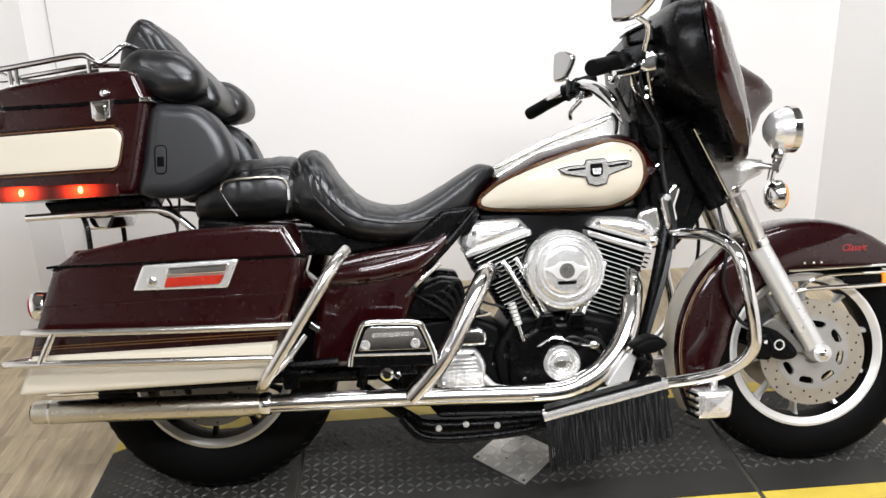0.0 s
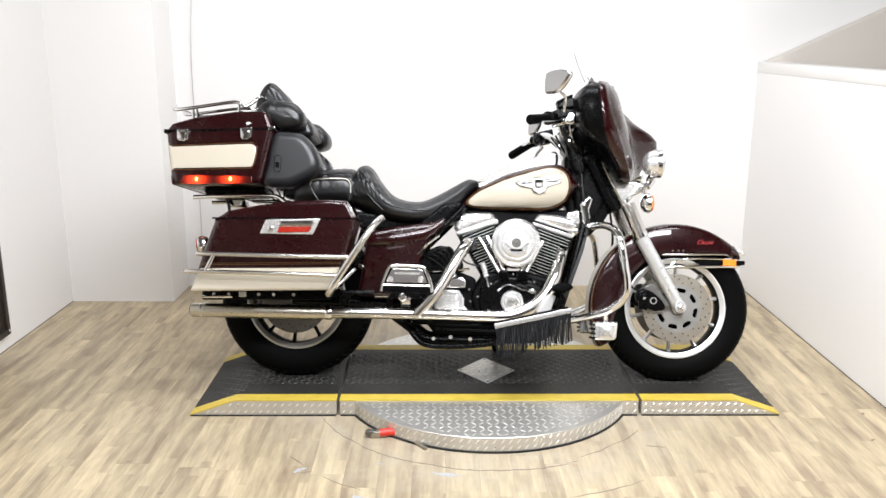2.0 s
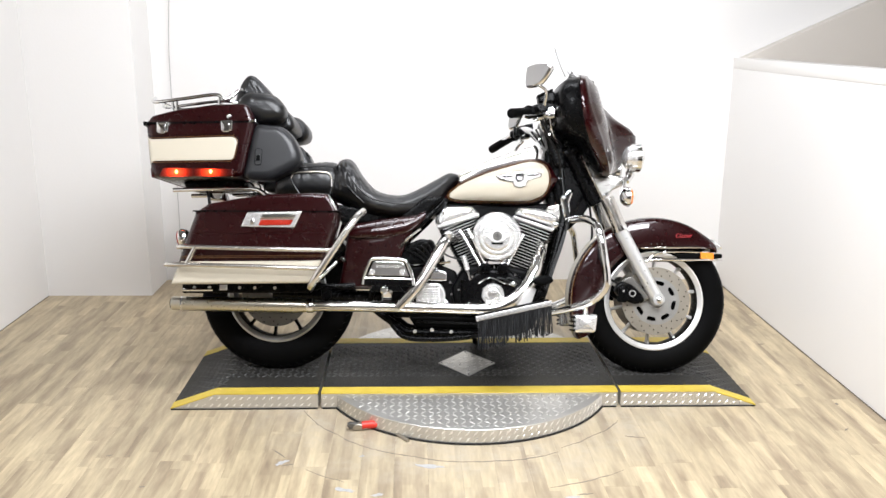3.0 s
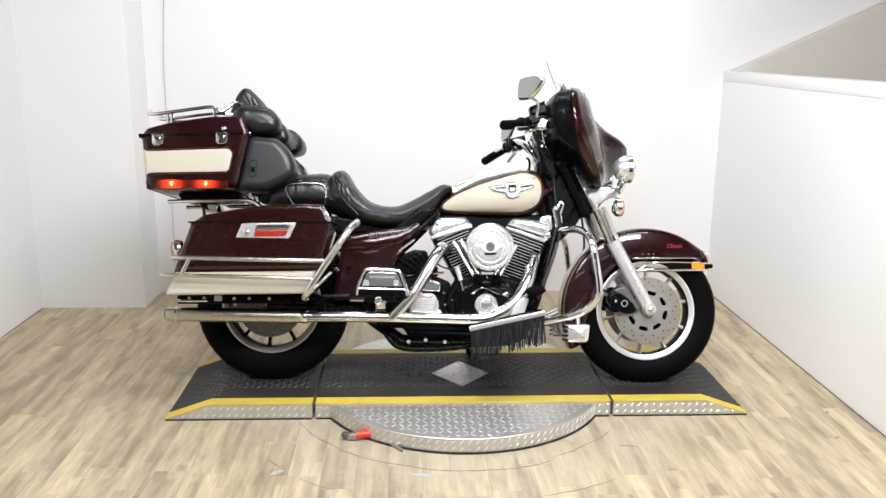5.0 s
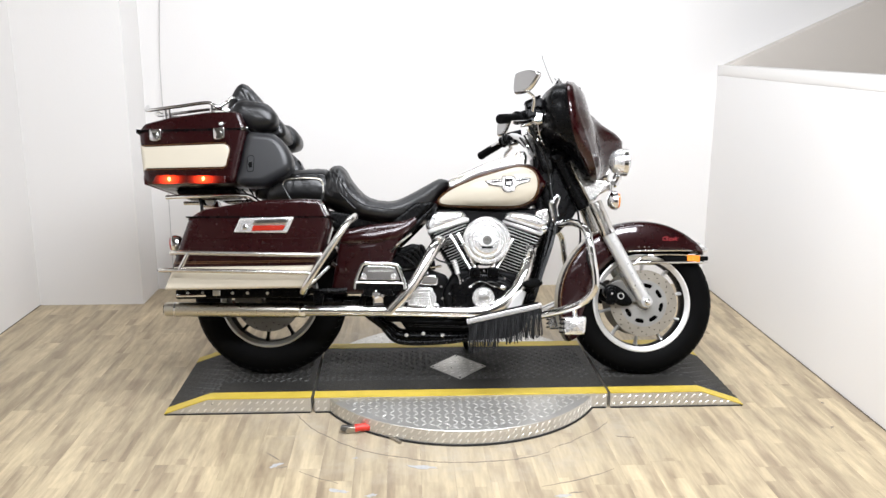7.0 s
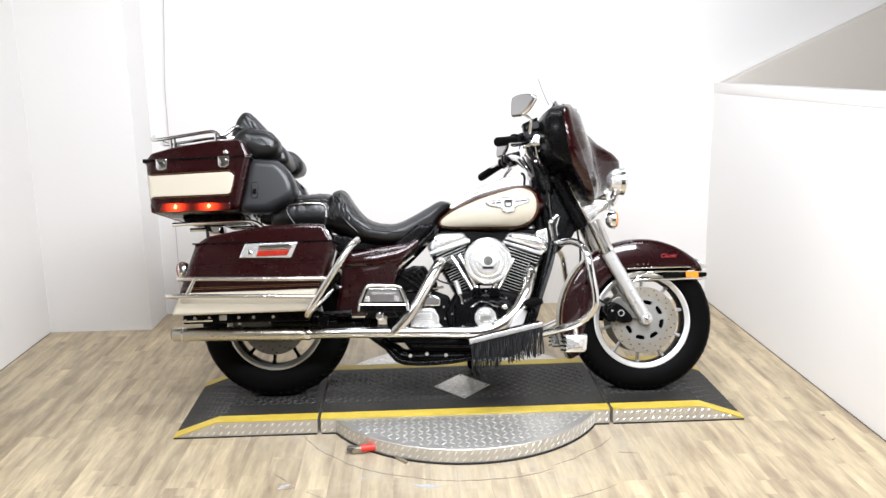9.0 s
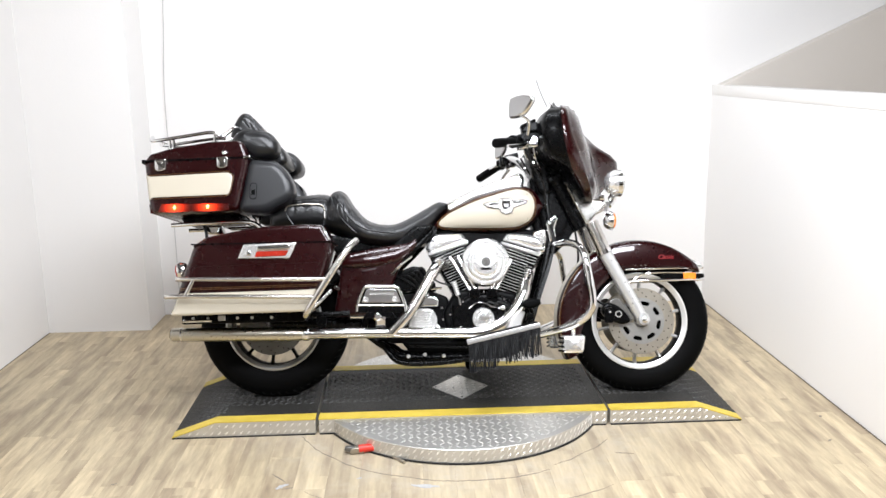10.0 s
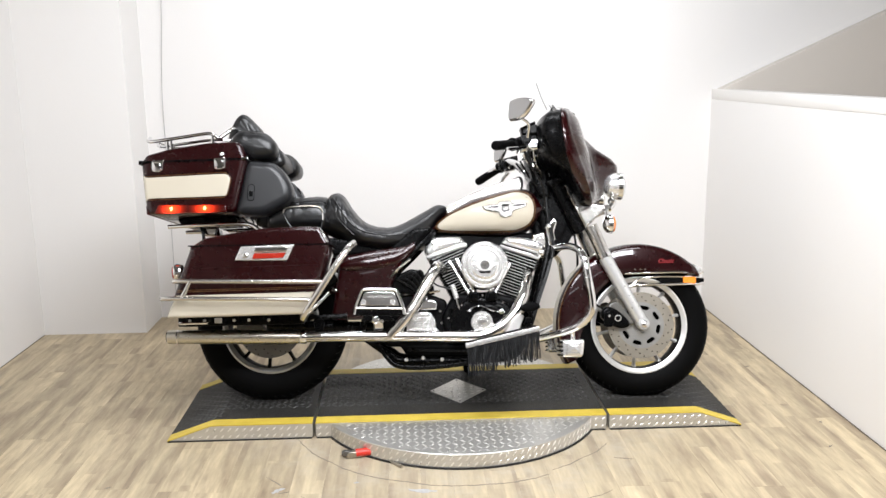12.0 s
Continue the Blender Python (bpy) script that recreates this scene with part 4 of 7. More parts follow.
def controls():
    hb = mp("handlebar", tube([(0.372, -0.05, 0.985), (0.345, -0.12, 1.06), (0.318, -0.20, 1.085), (0.285, -0.265, 1.078), (0.255, -0.30, 1.062), (0.17, -0.42, 1.034)], 0.0145, 14), CHROME, bike, "chrome handlebar")
    mp("bar_half", tube([(0.372, 0.05, 0.93), (0.358, 0.07, 0.957), (0.340, 0.09, 1.001), (0.319, 0.14, 1.044), (0.288, 0.20, 1.074), (0.253, 0.27, 1.076), (0.145, 0.42, 1.018)], 0.0145, 14), CHROME, hb)
    mp("bar_clamp", tube([(0.350, 0.085, 0.968), (0.364, 0.065, 0.945)], 0.021, 14, 1), CHROME, hb, "chrome bar clamp")
    mp("wiring_boot", slab(cornered([(0.325, 1.075), (0.40, 1.10), (0.43, 0.86), (0.375, 0.86), (0.352, 0.93), (0.335, 0.99)], 0.015), -0.13, 0.06, 0.015), BLACK, hb)
    mp("perch_clamp", slab(cornered([(0.312, 1.050), (0.318, 1.086), (0.350, 1.094), (0.366, 1.084), (0.362, 1.046), (0.335, 1.040)], 0.010), -0.275, -0.235, 0.010), CHROME, hb, "chrome lever perch")
    mp("reservoir", slab(cornered([(0.292, 1.108), (0.288, 1.134), (0.345, 1.160), (0.360, 1.150), (0.361, 1.112)], 0.008), -0.255, -0.195, 0.008), BLACK, hb, "black brake fluid reservoir")
    mp("reservoir_lid", slab(cornered([(0.286, 1.134), (0.286, 1.140), (0.348, 1.168), (0.352, 1.160)], 0.002), -0.258, -0.192, 0.003, 2), BLACK, hb)
    for k in range(3):
        mp("cable_guide", tube([(0.300 + 0.02 * k, -0.25, 1.045), (0.305 + 0.022 * k, -0.235, 1.015 - 0.006 * k), (0.330 + 0.018 * k, -0.20, 0.995 - 0.01 * k), (0.372 + 0.01 * k, -0.14, 0.985 - 0.02 * k)], 0.0042, 8), (CHROME, HOSE, CHROME)[k], hb)
    for x, z in ((0.335, 1.020), (0.352, 1.008), (0.362, 1.028), (0.348, 0.985)):
        mp("cable_fitting", lathe([(0.008, 0), (0.009, 0.008), (0.005, 0.018)], (x, -0.20, z), (-0.3, -1, 0.2), 10), CHROME, hb)
    for k in range(4):
        mp("switch_button", slab(cornered([(0.232 + 0.013 * k, 1.050 + 0.010 * (k % 2)), (0.242 + 0.013 * k, 1.050 + 0.010 * (k % 2)), (0.242 + 0.013 * k, 1.094), (0.232 + 0.013 * k, 1.094)], 0.003), 0.235, 0.27, 0.003, 2), BLACK, hb)
    mp("riser", slab(cornered([(0.345, 0.95), (0.40, 0.95), (0.40, 1.00), (0.345, 1.00)], 0.01), -0.07, 0.07, 0.01), CHROME, hb)
    for s, tip, root in ((-1, Vector((0.165, -0.425, 1.032)), Vector((0.246, -0.305, 1.060))), (1, Vector((0.138, 0.425, 1.014)), Vector((0.240, 0.305, 1.064)))):
        d = (tip - root).normalized()
        L = (tip - root).length
        grip = mp("grip", lathe([(0.015, 0), (0.0195, 0.004), (0.019, L * 0.5), (0.0195, L - 0.006), (0.017, L), (0.006, L + 0.001)], root, d, 22), RUBBER, hb, "black rubber grip")
        mp("grip_flange", lathe([(0.026, 0), (0.028, 0.004), (0.020, 0.010)], root - d * 0.004, d, 20), RUBBER, grip)
        sw = mp("switch_housing", tube([root - d * 0.005, root - d * 0.055], 0.026, 16, 2), BLACK, hb, "black switch housing")
        mp("switch", slab(cornered([(root.x + 0.002, root.z - 0.018), (root.x + 0.03, root.z - 0.012), (root.x + 0.028, root.z + 0.002), (root.x + 0.002, root.z - 0.004)], 0.003), root.y - s * 0.03 - 0.012, root.y - s * 0.03 + 0.012, 0.003, 2), BLACK, sw)
        mp("master_cylinder", slab(cornered([(root.x + 0.02, root.z - 0.005), (root.x + 0.085, root.z + 0.01), (root.x + 0.08, root.z + 0.05), (root.x + 0.02, root.z + 0.035)], 0.008), root.y - s * 0.075, root.y - s * 0.025, 0.008), BLACK, sw)
        mp("lever", tube([root - d * 0.02 + Vector((0.03, 0, -0.03)), root + d * 0.012 + Vector((0.02, 0, -0.055)), root + d * 0.02 + Vector((0.026, 0, -0.075))] if s > 0 else [root - d * 0.03 + Vector((0.05, 0, -0.005)), root + d * 0.05 + Vector((0.066, 0, -0.012)), tip + Vector((0.050, 0, -0.012))], (0.008, 0.006), 10), CHROME, sw)
        mp("lever_clamp", slab(cornered([(root.x + 0.02, root.z - 0.03), (root.x + 0.07, root.z - 0.02), (root.x + 0.07, root.z + 0.015), (root.x + 0.02, root.z + 0.01)], 0.006), root.y - s * 0.06, root.y - s * 0.035, 0.006), CHROME, sw)
        # mirror
        cx = Vector((0.270, s * 0.395, 1.190)) if s < 0 else Vector((0.247, 0.40, 1.160))
        face = Vector((-0.72, -0.70 if s < 0 else -0.72, 0.12)).normalized()
        side = Z_AX.cross(face).normalized()
        up = face.cross(side)
        ol = rounded([(-0.062, 0.030), (-0.050, 0.046), (0.0, 0.050), (0.062, 0.030), (0.058, 0.006), (0.015, -0.038), (-0.045, -0.044), (-0.062, -0.030)], 4)

        if s > 0:
            ol = [(x * 0.62, z * 1.05) for x, z in ol]

        def put(x, y, z, cx=cx, side=side, up=up, face=face):
            return cx + side * x + up * z + face * y

        mir = mp("mirror", slab(ol, -0.026, 0.0, 0.012, 4, shape=put), CHROME, bike, "chrome teardrop mirror", 60)
        mp("mirror_glass", slab(inset(ol, 0.006), 0.0, 0.0015, 0.0006, 1, shape=put), MIRRORGLASS, mir)
        mp("mirror_stem", tube([cx + up * -0.036 - face * 0.012, cx + Vector((0.038, 0.02 * -s, -0.062)), cx + Vector((0.036, 0.05 * -s, -0.11))], 0.006, 10), CHROME, mir)
    for k, (y, z) in enumerate(((-0.09, 1.00), (-0.03, 0.97), (0.04, 0.99), (0.10, 1.01))):
        mp("cable", tube([(0.30, y * 2.6, z + 0.06), (0.345, y * 1.5, z - 0.01), (0.40, y, z - 0.08), (0.42, y * 0.7, 0.83), (0.41, y * 0.8, 0.74)], 0.0045, 8), HOSE, hb)
    mp("clutch_cable", tube([(0.29, -0.25, 1.06), (0.33, -0.24, 0.98), (0.385, -0.18, 0.90), (0.40, -0.13, 0.80)], 0.004, 8), HOSE, hb)
    mp("fork_lock", tube([(0.355, -0.10, 0.94), (0.385, -0.115, 0.865)], 0.005, 8), CHROME, hb)
    mp("ignition_box", slab(cornered([(0.30, 1.05), (0.36, 1.06), (0.365, 1.12), (0.31, 1.12)], 0.01), -0.24, -0.14, 0.01), BLACK, hb)


controls()


def moved(bm, m):
    bmesh.ops.transform(bm, matrix=m, verts=bm.verts)
    return bm


def tank_half_width(x):
    t = (x + 0.09) / 0.475
    return 0.070 + 0.092 * math.sin(min(1, max(0, t)) ** 0.75 * math.pi * 0.62) * (1 if t < 0.86 else 1 - (t - 0.86) * 1.6)


TANK_TOP = [(-0.092, 0.738), (-0.06, 0.778), (-0.02, 0.815), (0.089, 0.872), (0.19, 0.900), (0.269, 0.914), (0.32, 0.911), (0.352, 0.895), (0.375, 0.862), (0.386, 0.82)]
TANK_LOW = [(-0.092, 0.722), (-0.06, 0.717), (0.0, 0.708), (0.141, 0.699), (0.25, 0.701), (0.32, 0.713), (0.352, 0.735), (0.375, 0.768), (0.386, 0.80)]


def along(line, x):
    for (a, p), (b, q) in zip(line, line[1:]):
        if x <= b:
            return p + (q - p) * max(0, (x - a) / (b - a))
    return line[-1][1]


def tank_face(x, z):
    """The tank's right side: y at that place."""
    lo, hi = along(TANK_LOW, x), along(TANK_TOP, x)
    mid, h = (lo + hi) / 2 - 0.15 * (hi - lo), (hi - lo) / 2
    v = (z - (lo + hi) / 2) / max(h, 1e-3)
    v = max(-0.995, min(0.995, v))
    return -tank_half_width(x) * (1 - abs(v) ** 2.6) ** (1 / 2.6)


def fuel_tank():
    bm = bmesh.new()
    rings = []
    for i in range(29):
        x = -0.092 + (0.386 + 0.092) * i / 28
        lo, hi = along(TANK_LOW, x), along(TANK_TOP, x)
        w, ring = tank_half_width(x), []
        for k in range(32):
            a = 2 * math.pi * k / 32
            c, s = math.cos(a), math.sin(a)
            e = 2 / 2.6
            ring.append((x, w * abs(c) ** e * (1 if c > 0 else -1), (lo + hi) / 2 + (hi - lo) / 2 * abs(s) ** e * (1 if s > 0 else -1)))
        rings.append(ring)
    ring_skin(bm, rings)
    t = mp("fuel_tank", bm, MAROON, bike, "maroon fuel tank with cream side panels", 60)
    ol = rounded([(-0.066, 0.745), (-0.045, 0.768), (0.0, 0.796), (0.10, 0.836), (0.207, 0.868), (0.27, 0.884), (0.315, 0.874), (0.340, 0.848), (0.348, 0.801), (0.332, 0.754), (0.290, 0.728), (0.24, 0.720), (0.10, 0.720), (-0.04, 0.728)], 4)
    for s in (-1, 1):
        mp("cream_panel", flip(skin_panel(ol, tank_face, 0.0022), s), CREAM, t, "cream painted panel")
        for d, mat, r in ((-0.004, GOLD, 0.0010), (-0.008, GOLD, 0.0008)):
            o2 = inset(ol, d)
            pts = [(x, s * -1 * (tank_face(x, z) - 0.0012), z) for x, z in o2 + o2[:1]]
            mp("pinstripe", tube(pts, r, 6, 1, straight=True), mat, t)

        def flat(x, z):
            return tank_face(0.23, 0.80) - 0.004 - 0.02 * (x - 0.23) ** 2

        wings = [(0.128, 0.818), (0.155, 0.824), (0.195, 0.826), (0.20, 0.838), (0.246, 0.840), (0.252, 0.830), (0.300, 0.834), (0.314, 0.830), (0.312, 0.820), (0.270, 0.806), (0.255, 0.800), (0.248, 0.780), (0.225, 0.774), (0.204, 0.780), (0.198, 0.798), (0.170, 0.802), (0.145, 0.808)]
        mp("badge_rim", flip(skin_panel(inset(wings, -0.0026), lambda x, z: flat(x, z) + 0.001, 0.002, 3), s), BLACK, t)
        emb = mp("tank_emblem", flip(skin_panel(wings, flat, 0.002, 4), s), WORN, t, "winged shield badge in chrome and black")
        mp("badge_shield", flip(skin_panel([(0.209, 0.829), (0.240, 0.830), (0.241, 0.803), (0.230, 0.796), (0.216, 0.796), (0.208, 0.803)], lambda x, z: flat(x, z) - 0.002, 0.0012, 3), s), BLACK, emb)
        mp("badge_bar", flip(skin_panel([(0.150, 0.812), (0.196, 0.816), (0.196, 0.821), (0.152, 0.818)], lambda x, z: flat(x, z) - 0.002, 0.0008, 2), s), BLACK, emb)
        mp("badge_bar", flip(skin_panel([(0.255, 0.818), (0.306, 0.824), (0.308, 0.830), (0.255, 0.824)], lambda x, z: flat(x, z) - 0.002, 0.0008, 2), s), BLACK, emb)
        mp("badge_bar", flip(skin_panel([(0.214, 0.818), (0.236, 0.818), (0.234, 0.803), (0.216, 0.803)], lambda x, z: flat(x, z) - 0.0032, 0.0008, 2), s), SILVER, emb)
    yb = tank_face(0.225, 0.81) - 0.0085
    lettering("badge_number", "95", 0.017, Matrix.Translation((0.225, yb, 0.811)) @ pose(0, 0, 0, 90, 0, 0), MAROON, t)
    con = slab(rounded([(-0.045, 0.824), (0.02, 0.862), (0.13, 0.912), (0.258, 0.957), (0.300, 0.970), (0.318, 0.94), (0.29, 0.89), (0.13, 0.855), (0.0, 0.800)], 4), -0.042, 0.042, 0.012)
    cn = mp("tank_console", con, WORN, t, "chrome tank console")
    mp("console_strip", slab(rounded([(-0.02, 0.834), (0.13, 0.899), (0.27, 0.946), (0.27, 0.939), (0.13, 0.892), (-0.02, 0.827)], 3), -0.044, 0.044, 0.003), WARMCHROME, cn)
    for x in (0.155, 0.175, 0.195, 0.21):
        bolt((x, -0.03, 0.694), 0.006, t, CHROME, (0, 0, -1))


fuel_tank()


def pad(stations, n=96, power=2.6):
    """A cushion from stations (x, low z, high z, half width)."""
    bm = bmesh.new()
    rings = []
    pts = smooth_path([(a, b, c) for a, b, c, d in stations], 14)
    ws = smooth_path([(a, d, 0) for a, b, c, d in stations], 14)
    for p, w in zip(pts, ws):
        e, ring = 2 / power, []
        for k in range(n):
            a = 2 * math.pi * k / n
            c, s = math.cos(a), math.sin(a)
            ring.append((p.x, w.y * abs(c) ** e * (1 if c > 0 else -1), (p.y + p.z) / 2 + (p.z - p.y) / 2 * abs(s) ** e * (1 if s > 0 else -1)))
        rings.append(ring)
    ring_skin(bm, rings)
    return bm


def crumpled(bm, amount=0.003, size=26, where=lambda p: 1.0):
    for v in bm.verts:
        q = Vector((v.co.x * size, v.co.y * size * 0.25, v.co.z * size * 0.6))
        fold = 1 - abs(noise.noise(q * 1.3 + Vector((3, 7, 1)))) * 2.2
        d = (noise.noise(q * 0.5) * 0.8 + noise.noise(q * 2.3) * 0.35 - max(0.0, fold) ** 4 * 0.8) * amount * where(v.co)
        v.co += Vector((0, 1 if v.co.y > 0 else -1, 1)) * d
    return bm


def seat():
    rider = mp("rider_seat", crumpled(pad([(-0.560, 0.720, 0.800, 0.150), (-0.548, 0.715, 0.868, 0.160), (-0.520, 0.702, 0.897, 0.168), (-0.480, 0.684, 0.890, 0.178), (-0.440, 0.664, 0.830, 0.186), (-0.390, 0.650, 0.776, 0.190), (-0.320, 0.640, 0.748, 0.184), (-0.250, 0.638, 0.752, 0.165), (-0.180, 0.655, 0.785, 0.135), (-0.120, 0.692, 0.820, 0.105), (-0.070, 0.760, 0.846, 0.080), (-0.035, 0.800, 0.842, 0.060), (-0.022, 0.812, 0.832, 0.040)]), 0.0045, 34, lambda p: 1.0 if -0.54 < p.x < -0.36 and p.z > 0.74 else (0.5 if p.x < -0.25 else 0.15)), LEATHER, bike, "black leather rider seat with creases", 70)
    mp("seam", tube([(-0.50, -0.168, 0.845), (-0.455, -0.184, 0.775), (-0.40, -0.191, 0.725), (-0.33, -0.186, 0.705), (-0.25, -0.166, 0.700), (-0.17, -0.132, 0.715)], 0.003, 6), LEATHER, rider)
    mp("seam", tube([(-0.50, 0.168, 0.845), (-0.455, 0.184, 0.775), (-0.40, 0.191, 0.725), (-0.33, 0.186, 0.705), (-0.25, 0.166, 0.700)], 0.003, 6), LEATHER, rider)
    rear = mp("passenger_seat", crumpled(pad([(-0.800, 0.722, 0.800, 0.130), (-0.780, 0.716, 0.848, 0.155), (-0.720, 0.715, 0.874, 0.168), (-0.640, 0.716, 0.885, 0.172), (-0.570, 0.716, 0.888, 0.168), (-0.545, 0.722, 0.875, 0.160), (-0.535, 0.740, 0.840, 0.150)]), 0.003, 20), LEATHER, bike, "black leather passenger seat", 70)
    mp("seat_strip", tube([(-0.726, -0.165, 0.800), (-0.720, -0.168, 0.818), (-0.700, -0.172, 0.825), (-0.64, -0.177, 0.829), (-0.585, -0.174, 0.828), (-0.565, -0.172, 0.820), (-0.556, -0.170, 0.802)], 0.0035, 8), STEEL, rear, "dull metal seat trim")
    mp("seat_strip", tube([(-0.727, -0.165, 0.800), (-0.708, -0.166, 0.765), (-0.688, -0.165, 0.735)], 0.0032, 8), VINYL, rear)
    mp("seat_strip", tube([(-0.556, -0.170, 0.800), (-0.556, -0.167, 0.770)], 0.004, 8), SATIN, rear)
    mp("seat_strip", tube([(-0.557, -0.167, 0.768), (-0.563, -0.165, 0.738)], 0.0032, 8), VINYL, rear)
    mp("seam", tube([(-0.735, -0.166, 0.840), (-0.65, -0.172, 0.848), (-0.56, -0.168, 0.850), (-0.53, -0.156, 0.82), (-0.47, -0.184, 0.75), (-0.42, -0.190, 0.70)], 0.0028, 6), LEATHER, rear)


seat()


def tour_case():
    base = mp("tour_case", slab(cornered([(-1.301, 1.008), (-1.270, 1.027), (-0.872, 1.038), (-0.860, 1.019), (-0.908, 0.798), (-1.262, 0.790), (-1.276, 0.81)], 0.02), -0.268, 0.268, 0.022), MAROON, bike, "maroon luggage case with cream band")
    lid = mp("lid", slab(cornered([(-1.302, 1.002), (-1.276, 1.040), (-1.18, 1.066), (-1.03, 1.089), (-0.91, 1.094), (-0.886, 1.086), (-0.858, 1.012)], 0.008), -0.2705, 0.2705, 0.016, 6), MAROON, base, "maroon hinged lid")
    mp("rim_seal", slab(cornered([(-1.306, 1.0065), (-0.857, 1.0175), (-0.857, 1.0215), (-1.306, 1.0105)], 0.001), -0.2718, 0.2718, 0.004, 2), BLACK, base)
    mp("corner_trim", slab(cornered([(-0.880, 1.015), (-0.853, 1.016), (-0.853, 1.028), (-0.880, 1.027)], 0.002), -0.274, 0.274, 0.004, 2), CHROME, base)
    mp("corner_trim", slab(cornered([(-1.308, 1.000), (-1.290, 1.000), (-1.290, 1.016), (-1.308, 1.016)], 0.002), -0.272, 0.272, 0.004, 2), BLACK, base)
    band = [(-1.2953, 0.957), (-0.966, 0.971), (-0.944, 0.9705), (-0.927, 0.962), (-0.916, 0.946), (-0.914, 0.930), (-0.924, 0.880), (-0.930, 0.862), (-0.944, 0.851), (-0.964, 0.8495), (-1.2812, 0.842)]
    mp("cream_band", slab(band, -0.2696, 0.2696, 0.022, 6), CREAM, base, "cream painted band round the case")
    for s in (-1, 1):
        for d, r, mat in ((0.005, 0.0010, GOLD), (0.010, 0.0009, BLACK)):
            line = [(-1.280, 0.944 + d), (-0.968, 0.9575 + d), (-0.950, 0.956 + d), (-0.936 + d * 0.7, 0.948 + d * 0.7), (-0.930 + d, 0.934), (-0.939 + d, 0.882), (-0.945 + d * 0.7, 0.870 - d * 0.7), (-0.957, 0.8635 - d), (-0.975, 0.8625 - d), (-1.268, 0.855 - d)]
            mp("pinstripe", tube([(x, s * 0.2688, z) for x, z in line], r, 6, 3), mat, base)
        for x, z in ((-1.226, 0.995), (-0.968, 1.003)):
            la = mp("latch", slab(cornered([(x - 0.022, z - 0.026), (x + 0.022, z - 0.024), (x + 0.024, z + 0.020), (x - 0.024, z + 0.018)], 0.005), s * 0.266, s * 0.286, 0.006), CHROME, base, "chrome latch")
            mp("latch_tongue", slab(cornered([(x - 0.013, z - 0.030), (x + 0.013, z - 0.030), (x + 0.014, z + 0.006), (x - 0.014, z + 0.006)], 0.004), s * 0.284, s * 0.291, 0.003), CHROME, la)
        mp("lock_knob", lathe([(0.010, 0), (0.0115, 0.008), (0.008, 0.016), (0.002, 0.018)], (-0.960, s * 0.266, 1.038), (0, s, 0), 18), CHROME, base)
        lens = mp("side_marker", slab(cornered([(-1.240, 0.793), (-1.222, 0.828), (-0.942, 0.826), (-0.940, 0.797)], 0.006), s * 0.262, s * 0.276, 0.004), RED, base, "lit red side marker lens")
        for x, z in ((-1.168, 0.812), (-1.030, 0.814)):
            mp("bulb", ball((x, s * 0.2765, z), 0.0068, 0.9, 0.3, 1.25, 14), BULB, lens, "glowing bulb")
    tail = mp("tail_marker", slab(cornered([(-1.276, 0.792), (-1.266, 0.790), (-1.270, 0.829), (-1.281, 0.829)], 0.003), -0.255, 0.255, 0.004), RED, base, "lit red tail marker")
    # carrier rack on the lid
    rk = None
    for s in (-1, 1):
        bar = mp("luggage_rack" if s < 0 else "rack_side", tube([(-1.300, s * 0.150, 1.135), (-1.297, s * 0.185, 1.114), (-1.26, s * 0.197, 1.112), (-1.15, s * 0.200, 1.127), (-1.04, s * 0.200, 1.142), (-1.01, s * 0.200, 1.132), (-0.99, s * 0.198, 1.124), (-0.965, s * 0.190, 1.142), (-0.94, s * 0.17, 1.168), (-0.925, s * 0.12, 1.166)], 0.0075, 10), CHROME, base if rk is None else rk, "chrome luggage rack")
        rk = rk or bar
        mp("lower_rail", tube([(-1.285, s * 0.10, 1.128), (-1.25, s * 0.165, 1.094), (-1.15, s * 0.178, 1.103), (-1.03, s * 0.178, 1.118), (-0.95, s * 0.17, 1.118)], 0.006, 8), CHROME, rk)
        for x, z in ((-1.215, 1.060), (-1.200, 1.066), (-1.024, 1.088)):
            mp("rack_post", tube([(x, s * 0.180, z - 0.004), (x, s * 0.190, z + 0.055)], 0.006, 8, 1), CHROME, rk)
    for y in (-0.10, -0.03, 0.04, 0.11):
        mp("cross_bar", tube([(-1.285, y, 1.125), (-1.20, y, 1.100), (-1.03, y, 1.122)], 0.005, 8), CHROME, rk)
    # speaker pods, backrest
    pod = rounded([(-0.905, 0.800), (-0.893, 0.88), (-0.866, 1.004), (-0.80, 1.012), (-0.750, 1.004), (-0.705, 0.960), (-0.677, 0.892), (-0.690, 0.845), (-0.750, 0.808), (-0.81, 0.786)], 4)
    for s in (-1, 1):
        p = mp("speaker_pod", slab(pod if s < 0 else [(x, z - 0.016) for x, z in pod], s * 0.125, s * (0.255 if s < 0 else 0.275), 0.034, 6), VINYL, bike, "charcoal vinyl speaker pod", 60)
        rg = cornered([(-0.858, 0.845), (-0.832, 0.845), (-0.828, 0.912), (-0.856, 0.912)], 0.012, 5)
        mp("jack_plate", slab(rg, s * 0.250, s * (0.2565 if s < 0 else 0.2765), 0.002, 2), VINYL, p)
        mp("jack_rim", tube([(x, s * (0.2568 if s < 0 else 0.2768), z - (0.016 if s > 0 else 0)) for x, z in rg + rg[:1]], 0.0013, 6, 1, straight=True), RUBBER, p)
        mp("jack_socket", slab(cornered([(-0.853, 0.862), (-0.836, 0.862), (-0.835, 0.886), (-0.852, 0.886)], 0.003), s * 0.250, s * (0.2590 if s < 0 else 0.2790), 0.002, 2), BLACK, p)
